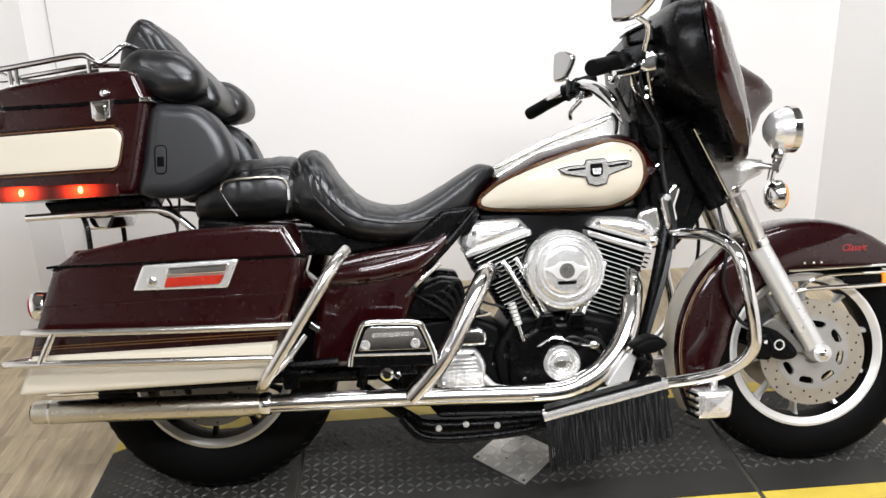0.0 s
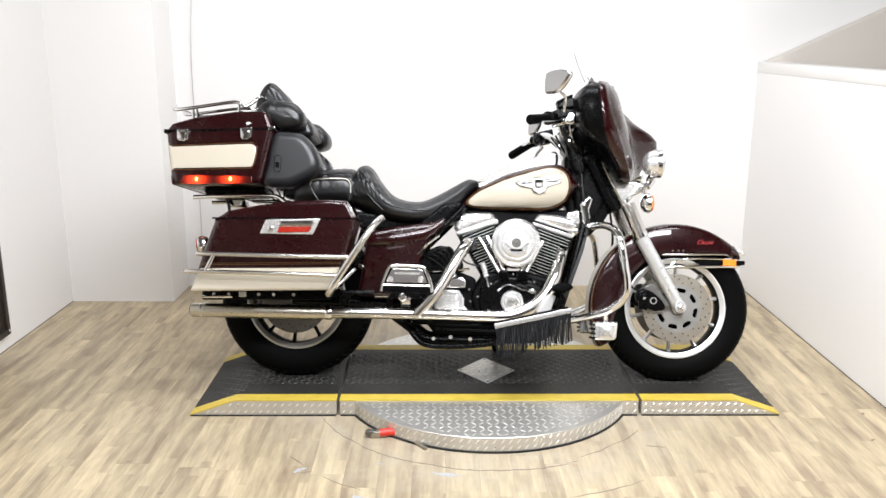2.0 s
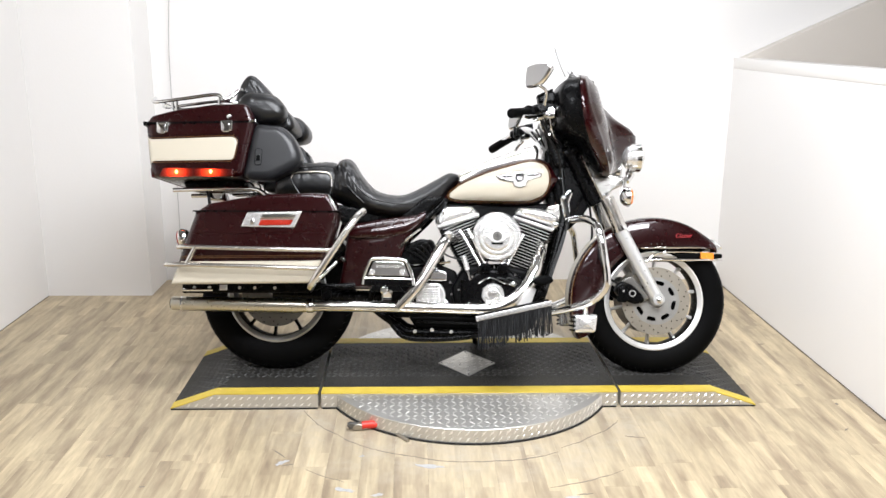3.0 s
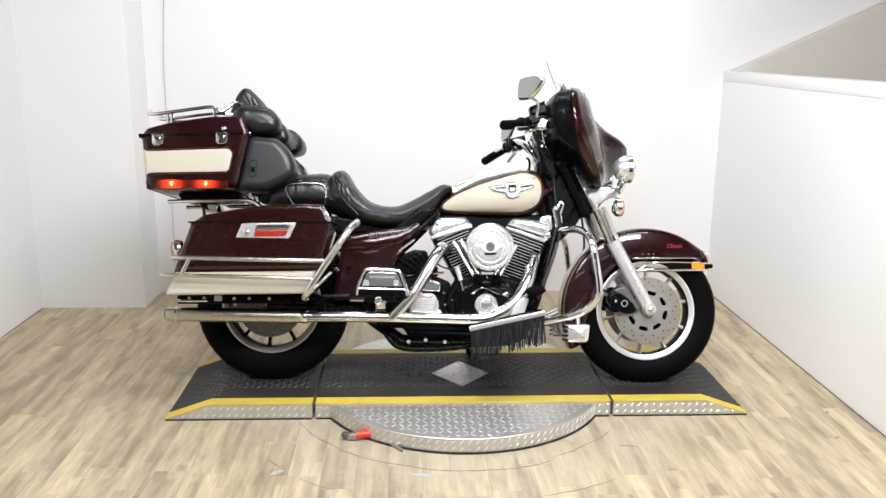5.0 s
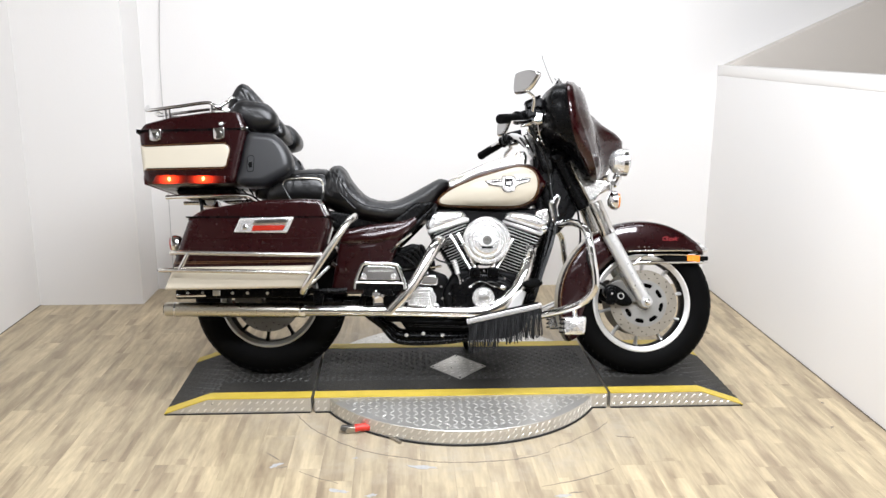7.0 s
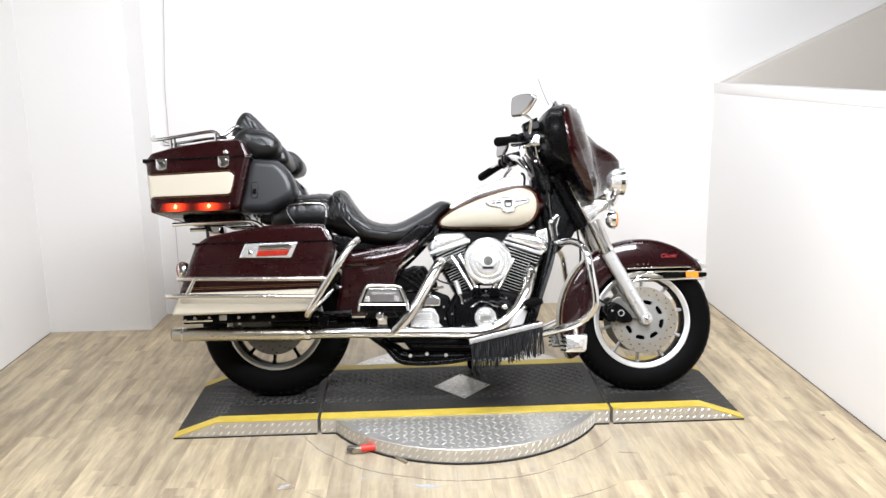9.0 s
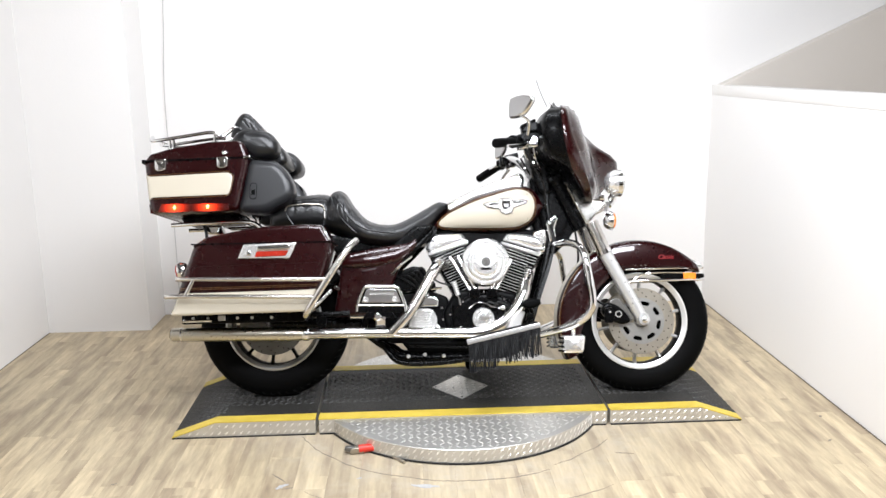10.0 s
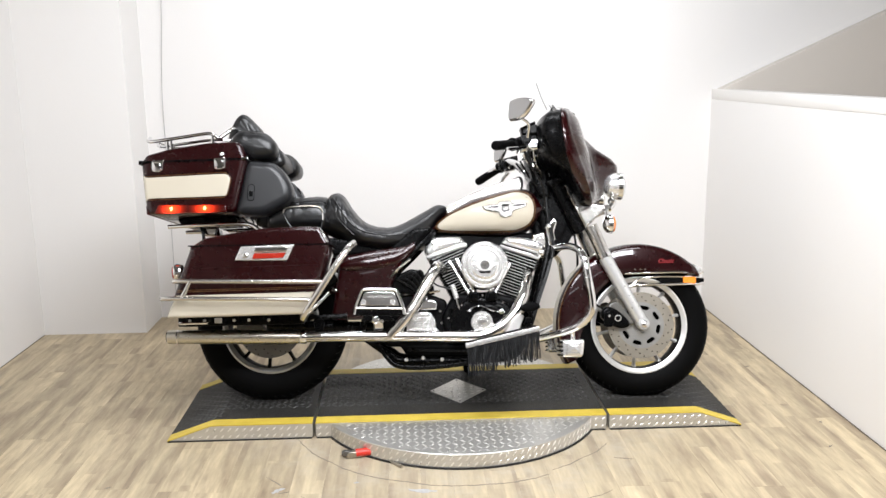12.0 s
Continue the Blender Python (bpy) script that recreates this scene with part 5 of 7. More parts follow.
        mp("pod_grille", slab(rounded([(-0.69, 0.87), (-0.70, 0.94), (-0.72, 0.95), (-0.71, 0.86)], 3), s * 0.14, s * 0.235, 0.01), BLACK, p)
    wing = rounded([(-0.945, 1.085), (-0.935, 1.125), (-0.895, 1.150), (-0.84, 1.148), (-0.790, 1.138), (-0.752, 1.098), (-0.748, 1.060), (-0.770, 1.036), (-0.825, 1.028), (-0.886, 1.046)], 4)
    back = mp("backrest", crumpled(slab(rounded([(-0.975, 1.140), (-0.955, 1.200), (-0.932, 1.236), (-0.905, 1.244), (-0.872, 1.222), (-0.845, 1.190), (-0.815, 1.158), (-0.77, 1.112), (-0.735, 1.066), (-0.730, 1.020), (-0.80, 1.005), (-0.88, 1.04), (-0.94, 1.09)], 4), -0.125, 0.125, 0.028, 6), 0.004, 20), LEATHER, bike, "black leather passenger backrest", 70)
    for s in (-1, 1):
        w = mp("arm_wing", crumpled(slab(wing if s < 0 else [(x + 0.045, z - 0.030) for x, z in wing], s * 0.105, s * (0.238 if s < 0 else 0.285), 0.045, 6), 0.003, 22), LEATHER, back, "padded leather side wing", 70)
        edge = [(x + (0.045 if s > 0 else 0), s * 0.205, z - (0.03 if s > 0 else 0)) for x, z in inset(wing, 0.020)]
        mp("seam", tube(edge[8:36], 0.002, 6, 1, straight=True), LEATHER, w)
    mp("backrest_stay", tube([(-0.92, -0.05, 1.05), (-0.86, -0.06, 1.02), (-0.85, -0.06, 0.98)], 0.008, 8), CHROME, back)
    # support frame under the case
    sup = mp("case_support", tube([(-1.225, -0.13, 0.752), (-1.10, -0.14, 0.756), (-0.93, -0.14, 0.760), (-0.86, -0.15, 0.752), (-0.80, -0.16, 0.705)], 0.009, 10), CHROME, bike, "chrome case support")
    mp("support_side", tube([(-1.225, 0.13, 0.752), (-1.10, 0.14, 0.756), (-0.93, 0.14, 0.760), (-0.86, 0.15, 0.752), (-0.80, 0.16, 0.705)], 0.009, 10), CHROME, sup)
    mp("support_plate", slab(cornered([(-1.18, 0.758), (-0.95, 0.765), (-0.93, 0.80), (-1.20, 0.79)], 0.01), -0.09, 0.09, 0.006, 2), BLACK, sup)
    mp("plate_lamp", slab(cornered([(-1.085, 0.715), (-1.03, 0.715), (-1.015, 0.752), (-1.095, 0.752)], 0.008), -0.10, 0.10, 0.008), CHROME, sup)
    for s in (-1, 1):
        mp("support_strut", tube([(-1.09, s * 0.12, 0.755), (-1.075, s * 0.13, 0.72), (-1.07, s * 0.13, 0.66)], 0.007, 8), BLACK, sup)
    for i in range(4):
        mp("wire", tube([(-0.94 + 0.03 * i, -0.10, 0.79), (-0.90 + 0.02 * i, -0.13, 0.755 + 0.006 * i), (-0.85, -0.13, 0.73 - 0.01 * i)], 0.0035, 6), HOSE, sup)


tour_case()


def saddlebag(s):
    k = -s
    y0, y1 = s * 0.225, s * 0.440
    body = mp("saddlebag", slab(cornered([(-0.494, 0.642), (-0.538, 0.500), (-0.574, 0.378), (-1.130, 0.374), (-1.085, 0.52), (-1.043, 0.641), (-1.00, 0.662), (-0.510, 0.664)], 0.012), y0, y1, 0.022, 5), MAROON, bike, "maroon hard saddlebag with cream lower band")
    lid = mp("lid", slab(cornered([(-1.050, 0.634), (-0.992, 0.673), (-0.87, 0.696), (-0.751, 0.712), (-0.60, 0.717), (-0.534, 0.714), (-0.492, 0.635)], 0.008), y0, s * 0.4412, 0.016, 6), MAROON, body, "maroon lid")
    mp("lid_seal", slab(cornered([(-1.052, 0.6415), (-0.490, 0.6430), (-0.490, 0.6470), (-1.052, 0.6450)], 0.001), y0, s * 0.4424, 0.003, 2), BLACK, body)
    mp("lid_trim", tube([(-0.536, s * 0.428, 0.708), (-0.520, s * 0.437, 0.685), (-0.502, s * 0.440, 0.652)], 0.004, 8), CHROME, body)
    band = cornered([(-1.134, 0.361), (-1.097, 0.452), (-0.556, 0.461), (-0.583, 0.371)], 0.010)
    mp("cream_band", slab(band, s * 0.40, s * 0.4455, 0.014, 6), CREAM, body, "cream painted lower band")
    for dz, mat in ((0.006, GOLD), (0.012, GOLD)):
        mp("pinstripe", tube([(-1.092, s * 0.4408, 0.457 + dz), (-0.553, s * 0.4408, 0.466 + dz)], 0.0011, 6, 1), mat, body)
    mp("crease_line", tube([(-1.06, s * 0.4405, 0.556), (-0.535, s * 0.4405, 0.566)], 0.002, 6, 1), MAROON, body)
    pl = mp("latch_plate", slab(cornered([(-0.866, 0.584), (-0.842, 0.640), (-0.632, 0.645), (-0.660, 0.582)], 0.005), s * 0.438, s * 0.448, 0.004, 3), SATIN, body, "chrome latch plate with red reflector")
    mp("reflector", slab(cornered([(-0.797, 0.589), (-0.790, 0.611), (-0.664, 0.613), (-0.676, 0.592)], 0.004), s * 0.446, s * 0.452, 0.002, 2), REDREF, pl, "red reflector")
    mp("latch_handle", slab(cornered([(-0.792, 0.615), (-0.785, 0.632), (-0.652, 0.636), (-0.660, 0.617)], 0.004), s * 0.446, s * 0.458, 0.004), CHROME, pl)
    mp("lock", lathe([(0.010, 0), (0.010, 0.008), (0.006, 0.010)], (-0.822, s * 0.447, 0.604), (0, s, 0), 16), CHROME, pl)
    # guard rails
    g = mp("bag_guard", tube([(-0.402, s * 0.40, 0.650), (-0.42, s * 0.445, 0.628), (-0.452, s * 0.472, 0.580), (-0.53, s * 0.478, 0.460), (-0.580, s * 0.472, 0.384), (-0.598, s * 0.44, 0.356)], 0.0140, 14), WORN, bike, "chrome saddlebag guard")
    mp("guard_rail", tube([(-1.05, s * 0.40, 0.500), (-1.088, s * 0.45, 0.503), (-1.07, s * 0.476, 0.505), (-0.80, s * 0.480, 0.500), (-0.510, s * 0.474, 0.496)], 0.0085, 10), WORN, g)
    mp("guard_rail", tube([(-1.08, s * 0.39, 0.436), (-1.132, s * 0.45, 0.437), (-1.11, s * 0.478, 0.438), (-0.80, s * 0.482, 0.432), (-0.555, s * 0.476, 0.426)], 0.0085, 10), WORN, g)
    mp("guard_post", tube([(-1.030, s * 0.479, 0.504), (-1.062, s * 0.481, 0.437)], 0.008, 10, 1), WORN, g)
    mp("guard_brace", tube([(-0.588, s * 0.455, 0.372), (-0.545, s * 0.42, 0.410), (-0.510, s * 0.36, 0.452)], 0.0085, 10), WORN, g)
    mp("rail_cap", ball((-0.505, s * 0.474, 0.496), 0.0105, seg=12), CHROME, g)
    mp("rail_cap", ball((-0.550, s * 0.476, 0.426), 0.0105, seg=12), CHROME, g)
    mp("brace_tip", tube([(-0.500, s * 0.30, 0.470), (-0.480, s * 0.31, 0.458)], 0.008, 10, 1), CHROME, g)
    # rear turn signal
    ts = mp("rear_turn_signal", lathe([(0.034, 0), (0.036, 0.012), (0.030, 0.03), (0.014, 0.040)], (-1.138, s * 0.31, 0.545), (1, 0, 0.1), 22), CHROME, bike, "chrome rear turn signal")
    mp("lens", lathe([(0.033, 0), (0.028, 0.007), (0.006, 0.010)], (-1.138, s * 0.31, 0.545), (-1, 0, -0.1), 20), REDREF, ts, "red turn signal lens")
    mp("stem", tube([(-1.11, s * 0.31, 0.545), (-1.06, s * 0.24, 0.55)], 0.010, 8, 2), BLACK, ts)


for s in (-1, 1):
    saddlebag(s)


def exhaust(s):
    y = s * 0.265
    m = mp("muffler", lathe([(0.0235, 0), (0.0275, 0.003), (0.0285, 0.02), (0.0285, 0.50), (0.026, 0.54), (0.024, 0.565)], (-1.180, y, 0.2835), (1, 0, -0.012), 28), WARMCHROME, bike, "long dulled chrome muffler")
    mp("muffler_bore", lathe([(0.021, 0), (0.021, 0.002)], (-1.181, y, 0.2835), (-1, 0, 0), 20), BLACK, m)
    mp("seam_band", lathe([(0.0292, 0), (0.0292, 0.006)], (-1.14, y, 0.283), (1, 0, -0.012), 28), CHROME, m)
    mp("clamp", lathe([(0.027, 0), (0.028, 0.002), (0.028, 0.022), (0.027, 0.024)], (-0.636, y, 0.2775), (1, 0, -0.012), 24), CHROME, m)
    hs = mp("head_pipe", tube([(-0.633, y, 0.2770), (-0.40, y, 0.2770), (-0.15, s * 0.264, 0.274), (0.02, s * 0.262, 0.270), (0.12, s * 0.256, 0.275), (0.20, s * 0.246, 0.312), (0.262, s * 0.230, 0.378), (0.296, s * 0.20, 0.455), (0.316, s * 0.15, 0.508), (0.322, s * 0.09, 0.540)], 0.0225, 18, 8), PIPE, bike, "chrome exhaust head pipe with heat shield")
    mp("shield_seam", tube([(-0.61, y + s * 0.021, 0.265), (-0.15, s * 0.285, 0.263), (0.03, s * 0.282, 0.259)], 0.003, 6), WORN, hs)
    mp("heat_shield", tube([(0.150, s * 0.258, 0.286), (0.20, s * 0.250, 0.314), (0.252, s * 0.236, 0.366), (0.286, s * 0.212, 0.430), (0.300, s * 0.180, 0.478)], 0.0275, 18, 8), PIPE, hs, "chrome front heat shield")
    mp("pipe_bracket", slab(cornered([(-0.58, 0.305), (-0.545, 0.305), (-0.54, 0.35), (-0.585, 0.35)], 0.005), s * 0.235, s * 0.25, 0.003, 2), BLACK, m)
    if s < 0:
        rp = mp("rear_pipe", tube([(-0.045, -0.10, 0.56), (-0.068, -0.17, 0.562), (-0.092, -0.222, 0.530), (-0.128, -0.248, 0.468), (-0.172, -0.262, 0.392), (-0.215, -0.268, 0.335), (-0.272, -0.268, 0.272)], 0.0245, 18, 8), PIPE, hs, "chrome rear exhaust pipe")
        mp("shield_clamp", lathe([(0.0262, -0.004), (0.0262, 0.004)], (-0.176, -0.263, 0.386), (-0.5, -0.2, -0.8), 20), WORN, rp)


for s in (-1, 1):
    exhaust(s)


def oriented(centre, tilt):
    """A frame whose z runs up a cylinder that leans by tilt degrees in the bike's plane."""
    return Matrix.Translation(centre) @ Matrix.Rotation(radians(tilt), 4, "Y")


def cylinder(name, base, tilt, length):
    rings = [[(x * k, y * 0.94, z) for x, y in cornered([(-0.056, -0.094), (0.056, -0.094), (0.056, 0.094), (-0.056, 0.094)], 0.02, 3)] for k, z in ((1.0, 0.0), (1.25, length * 0.75), (1.4, length))]
    bm = bmesh.new()
    ring_skin(bm, rings)
    core = mp(name, moved(bm, oriented(base, tilt)), CASE, bike, "black finned engine cylinder")
    n = 17
    for i in range(n):
        t = i / (n - 1)
        hx = 0.060 + 0.022 * t
        if i > n - 5:
            hx = 0.086
        hy = 0.098 + 0.012 * t
        z = 0.006 + t * (length - 0.012)
        ol = cornered([(-hx, -hy), (hx, -hy), (hx, hy), (-hx, hy)], 0.02, 3)
        bm = bmesh.new()
        for zz in (0,):
            ring_skin(bm, [[(x * 0.985, y * 0.985, z - 0.0024) for x, y in ol], [(x, y, z - 0.0014) for x, y in ol], [(x, y, z + 0.0014) for x, y in ol], [(x * 0.985, y * 0.985, z + 0.0024) for x, y in ol]])
        mp("fin", moved(bm, oriented(base, tilt)), CASE, core)
        ev = bmesh.new()
        ring_skin(ev, [[(-hx + 0.016, -hy - 0.0006, z - 0.0010), (hx - 0.016, -hy - 0.0006, z - 0.0010), (hx - 0.016, -hy - 0.0006, z + 0.0010), (-hx + 0.016, -hy - 0.0006, z + 0.0010)], [(-hx + 0.016, -hy + 0.001, z - 0.0010), (hx - 0.016, -hy + 0.001, z - 0.0010), (hx - 0.016, -hy + 0.001, z + 0.0010), (-hx + 0.016, -hy + 0.001, z + 0.0010)]])
        mp("fin_edge", moved(ev, oriented(base, tilt)), SILVER, core)
    return core


def engine():
    cylinder("rear_cylinder", (0.050, 0, 0.440), -22.5, 0.205)
    cylinder("front_cylinder", (0.226, 0, 0.420), 20.0, 0.215)
    rear = mp("rear_rocker_box", slab(cornered([(-0.128, 0.632), (-0.116, 0.668), (-0.100, 0.694), (0.030, 0.698), (0.058, 0.668), (0.052, 0.662), (-0.102, 0.606)], 0.010), -0.118, 0.118, 0.022, 5, dome=0.006), SATIN, bike, "chrome rocker box")
    mp("rocker_base", slab(cornered([(-0.118, 0.612), (-0.110, 0.600), (0.060, 0.652), (0.058, 0.668)], 0.004), -0.122, 0.122, 0.006, 2), SILVER, rear)
    front = mp("front_rocker_box", slab(cornered([(0.208, 0.668), (0.230, 0.694), (0.310, 0.690), (0.368, 0.676), (0.398, 0.650), (0.388, 0.628), (0.362, 0.618)], 0.010), -0.118, 0.118, 0.022, 5, dome=0.006), SATIN, bike, "chrome rocker box")
    mp("rocker_base", slab(cornered([(0.204, 0.660), (0.206, 0.644), (0.366, 0.590), (0.378, 0.604)], 0.004), -0.122, 0.122, 0.006, 2), SILVER, front)
    for x, z in ((-0.09, 0.664), (0.03, 0.680)):
        bolt((x, -0.117, z), 0.007, rear)
    for x, z in ((0.236, 0.676), (0.352, 0.65)):
        bolt((x, -0.117, z), 0.007, front)
    mp("rocker_cap", ball((0.382, -0.10, 0.622), 0.020, 1, 0.8, 1), CHROME, front)
    # air cleaner
    ac = mp("air_cleaner", lathe([(0.098, 0), (0.100, 0.006), (0.100, 0.056), (0.098, 0.063), (0.092, 0.068), (0.087, 0.068), (0.085, 0.063), (0.080, 0.0625), (0.078, 0.070), (0.074, 0.074), (0.068, 0.0745), (0.065, 0.069), (0.060, 0.0685), (0.058, 0.0755), (0.052, 0.0785), (0.020, 0.080), (0.003, 0.080)], (0.129, -0.150, 0.566), (0, -1, 0), 64), SATIN, bike, "round chrome air cleaner cover", 14)
    mp("backing_plate", lathe([(0.102, 0), (0.104, 0.004), (0.104, 0.016), (0.1, 0.02)], (0.129, -0.136, 0.566), (0, -1, 0), 48), BLACK, ac)
    emb = mp("cover_emblem", slab([(0.070, 0.572), (0.100, 0.578), (0.112, 0.588), (0.146, 0.588), (0.158, 0.578), (0.188, 0.572), (0.166, 0.560), (0.152, 0.546), (0.129, 0.540), (0.106, 0.546), (0.092, 0.560)], -0.2335, -0.2295, 0.001, 1), SILVER, ac)
    mp("emblem_ring", lathe([(0.019, 0), (0.019, 0.0025), (0.0165, 0.0025), (0.0165, 0.0006), (0.002, 0.0006)], (0.129, -0.2335, 0.566), (0, -1, 0), 28), DULLRIM, ac)
    lettering("emblem_number", "95", 0.025, Matrix.Translation((0.129, -0.2362, 0.566)) @ pose(0, 0, 0, 90, 0, 0), CHROME, ac)
    mp("emblem_bar", slab(cornered([(0.104, 0.540), (0.154, 0.540), (0.150, 0.532), (0.108, 0.532)], 0.002), -0.2325, -0.2295, 0.001, 1), BLACK, ac)
    # crankcase and cam cover
    case = mp("crankcase", slab(cornered([(-0.035, 0.245), (0.255, 0.245), (0.300, 0.33), (0.285, 0.425), (0.165, 0.455), (0.000, 0.450), (-0.060, 0.35)], 0.03), -0.15, 0.15, 0.02), CASE, bike, "black crankcase")
    cam_cover = mp("cam_cover", slab(rounded([(0.000, 0.262), (0.115, 0.255), (0.225, 0.275), (0.262, 0.345), (0.225, 0.405), (0.150, 0.432), (0.060, 0.428), (0.000, 0.37)], 4), -0.185, -0.14, 0.018), BLACK, case, "glossy black cam cover")
    for x, z in ((0.02, 0.29), (0.03, 0.40), (0.12, 0.44), (0.16, 0.432), (0.205, 0.408), (0.085, 0.436), (0.245, 0.32), (0.22, 0.28)):
        bolt((x, -0.186, z), 0.0055, case)
    tc = mp("timer_cover", lathe([(0.046, 0), (0.047, 0.004), (0.047, 0.013), (0.044, 0.017), (0.039, 0.017), (0.036, 0.0145), (0.033, 0.0165), (0.030, 0.0165), (0.027, 0.0145), (0.022, 0.017), (0.002, 0.018)], (0.115, -0.184, 0.327), (0, -1, 0), 40), SATIN, case, "round chrome timer cover", 14)
    mp("timer_emblem", slab([(0.090, 0.330), (0.106, 0.336), (0.124, 0.336), (0.140, 0.330), (0.126, 0.318), (0.104, 0.318)], -0.2045, -0.201, 0.001, 1), WORN, tc)
    for a, b in (((-0.020, -0.150, 0.590), (0.070, -0.180, 0.435)), ((0.012, -0.150, 0.598), (0.090, -0.178, 0.440)), ((0.242, -0.150, 0.575), (0.165, -0.180, 0.435)), ((0.205, -0.152, 0.565), (0.145, -0.180, 0.440))):
        a, b = Vector(a), Vector(b)
        pr = mp("pushrod_tube", tube([a, b], 0.0085, 14, 1), CHROME, case, "chrome pushrod tube")
        mp("tube_collar", tube([a.lerp(b, 0.52), a.lerp(b, 0.60)], 0.0115, 14, 1), CHROME, pr)
        mp("tube_foot", tube([a.lerp(b, 0.93), b], 0.013, 14, 1), BLACK, pr)
    mp("lifter_block", slab(cornered([(0.055, 0.415), (0.105, 0.415), (0.098, 0.455), (0.062, 0.455)], 0.006), -0.20, -0.15, 0.006), BLACK, case)
    mp("lifter_block", slab(cornered([(0.130, 0.415), (0.182, 0.415), (0.175, 0.455), (0.137, 0.455)], 0.006), -0.20, -0.15, 0.006), BLACK, case)
    sender = mp("oil_sender", tube([(-0.006, -0.17, 0.484), (0.010, -0.176, 0.428)], 0.0105, 14, 1), SILVER, case, "ribbed oil pressure sender")
    for k in range(5):
        q = Vector((-0.006, -0.17, 0.484)).lerp(Vector((0.010, -0.176, 0.428)), 0.12 + 0.17 * k)
        mp("sender_ring", lathe([(0.0105, -0.002), (0.0128, -0.001), (0.0128, 0.001), (0.0105, 0.002)], q, (0.27, -0.1, -0.95), 14), CHROME, sender)
    mp("sender_stem", tube([(0.010, -0.176, 0.428), (0.022, -0.178, 0.385)], 0.006, 10, 1), CHROME, sender)
    mp("oil_filter", tube([(0.010, -0.155, 0.385), (0.010, -0.155, 0.255)], 0.030, 20, 1), BLACK, case, "black cylindrical oil filter housing")
    for i in range(3):
        mp("oil_line", tube([(0.055 + 0.05 * i, -0.19, 0.372), (0.10 + 0.04 * i, -0.20, 0.395), (0.16 + 0.03 * i, -0.195, 0.375), (0.21 + 0.01 * i, -0.18, 0.365 - 0.02 * i)], 0.0042, 8), CHROME if i == 0 else HOSE, case)
    mp("line_fitting", ball((0.198, -0.195, 0.372), 0.014, 1.1, 0.7, 0.9, 12), CHROME, case)
    mp("intake", tube([(0.128, 0.0, 0.56), (0.128, -0.14, 0.56)], 0.035, 16, 1), CASE, case)
    mp("horn_cover", slab(cornered([(0.06, 0.60), (0.20, 0.60), (0.16, 0.69), (0.10, 0.69)], 0.02), 0.12, 0.18, 0.02), CHROME, case)
    # gearbox
    gb = mp("gearbox", slab(cornered([(-0.300, 0.225), (-0.030, 0.225), (-0.030, 0.42), (-0.12, 0.455), (-0.26, 0.44), (-0.31, 0.36)], 0.02), -0.13, 0.13, 0.015), CASE, bike, "black gearbox case")
    cover = mp("gearbox_cover", slab(cornered([(-0.206, 0.268), (-0.082, 0.272), (-0.078, 0.335), (-0.100, 0.372), (-0.165, 0.374), (-0.200, 0.340)], 0.014), -0.195, -0.12, 0.010), SATIN, gb, "ribbed aluminium clutch release cover")
    for x, z in ((-0.190, 0.286), (-0.094, 0.288), (-0.110, 0.360), (-0.172, 0.350)):
        mp("cover_screw", lathe([(0.007, 0), (0.007, 0.003), (0.004, 0.005)], (x, -0.194, z), (0, -1, 0), 12), CHROME, cover)
    for k in range(6):
        z = 0.298 + k * 0.0098
        mp("rib", slab(cornered([(-0.186, z), (-0.100, z), (-0.100, z + 0.004), (-0.186, z + 0.004)], 0.001), -0.1975, -0.190, 0.0015, 1), SATIN, cover)
    mp("gearbox_top", slab(cornered([(-0.150, 0.380), (-0.074, 0.380), (-0.072, 0.412), (-0.090, 0.426), (-0.140, 0.424)], 0.008), -0.185, -0.10, 0.008), CHROME, gb, "chrome top cover")
    mp("dipstick", lathe([(0.008, 0), (0.010, 0.006), (0.006, 0.016)], (-0.120, -0.16, 0.424), (0, 0, 1), 14), CHROME, gb)
    mp("release_arm", tube([(-0.085, -0.185, 0.300), (-0.060, -0.19, 0.275), (-0.030, -0.19, 0.268)], 0.009, 10), SILVER, gb)
    for x, z in ((-0.06, 0.375), (-0.055, 0.325), (-0.025, 0.345), (0.0, 0.30)):
        bolt((x, -0.152, z), 0.0065, gb)
    mp("solenoid", tube([(-0.15, -0.12, 0.462), (-0.085, -0.12, 0.466)], 0.020, 14, 1), BLACK, gb)
    mp("vacuum_hose", tube([(-0.16, -0.13, 0.50), (-0.11, -0.16, 0.53), (-0.08, -0.15, 0.49), (-0.02, -0.14, 0.47)], 0.0035, 8), HOSE, gb)
    mp("throttle_fitting", tube([(-0.105, -0.17, 0.455), (-0.06, -0.175, 0.460)], 0.005, 8, 1), CHROME, gb)


engine()


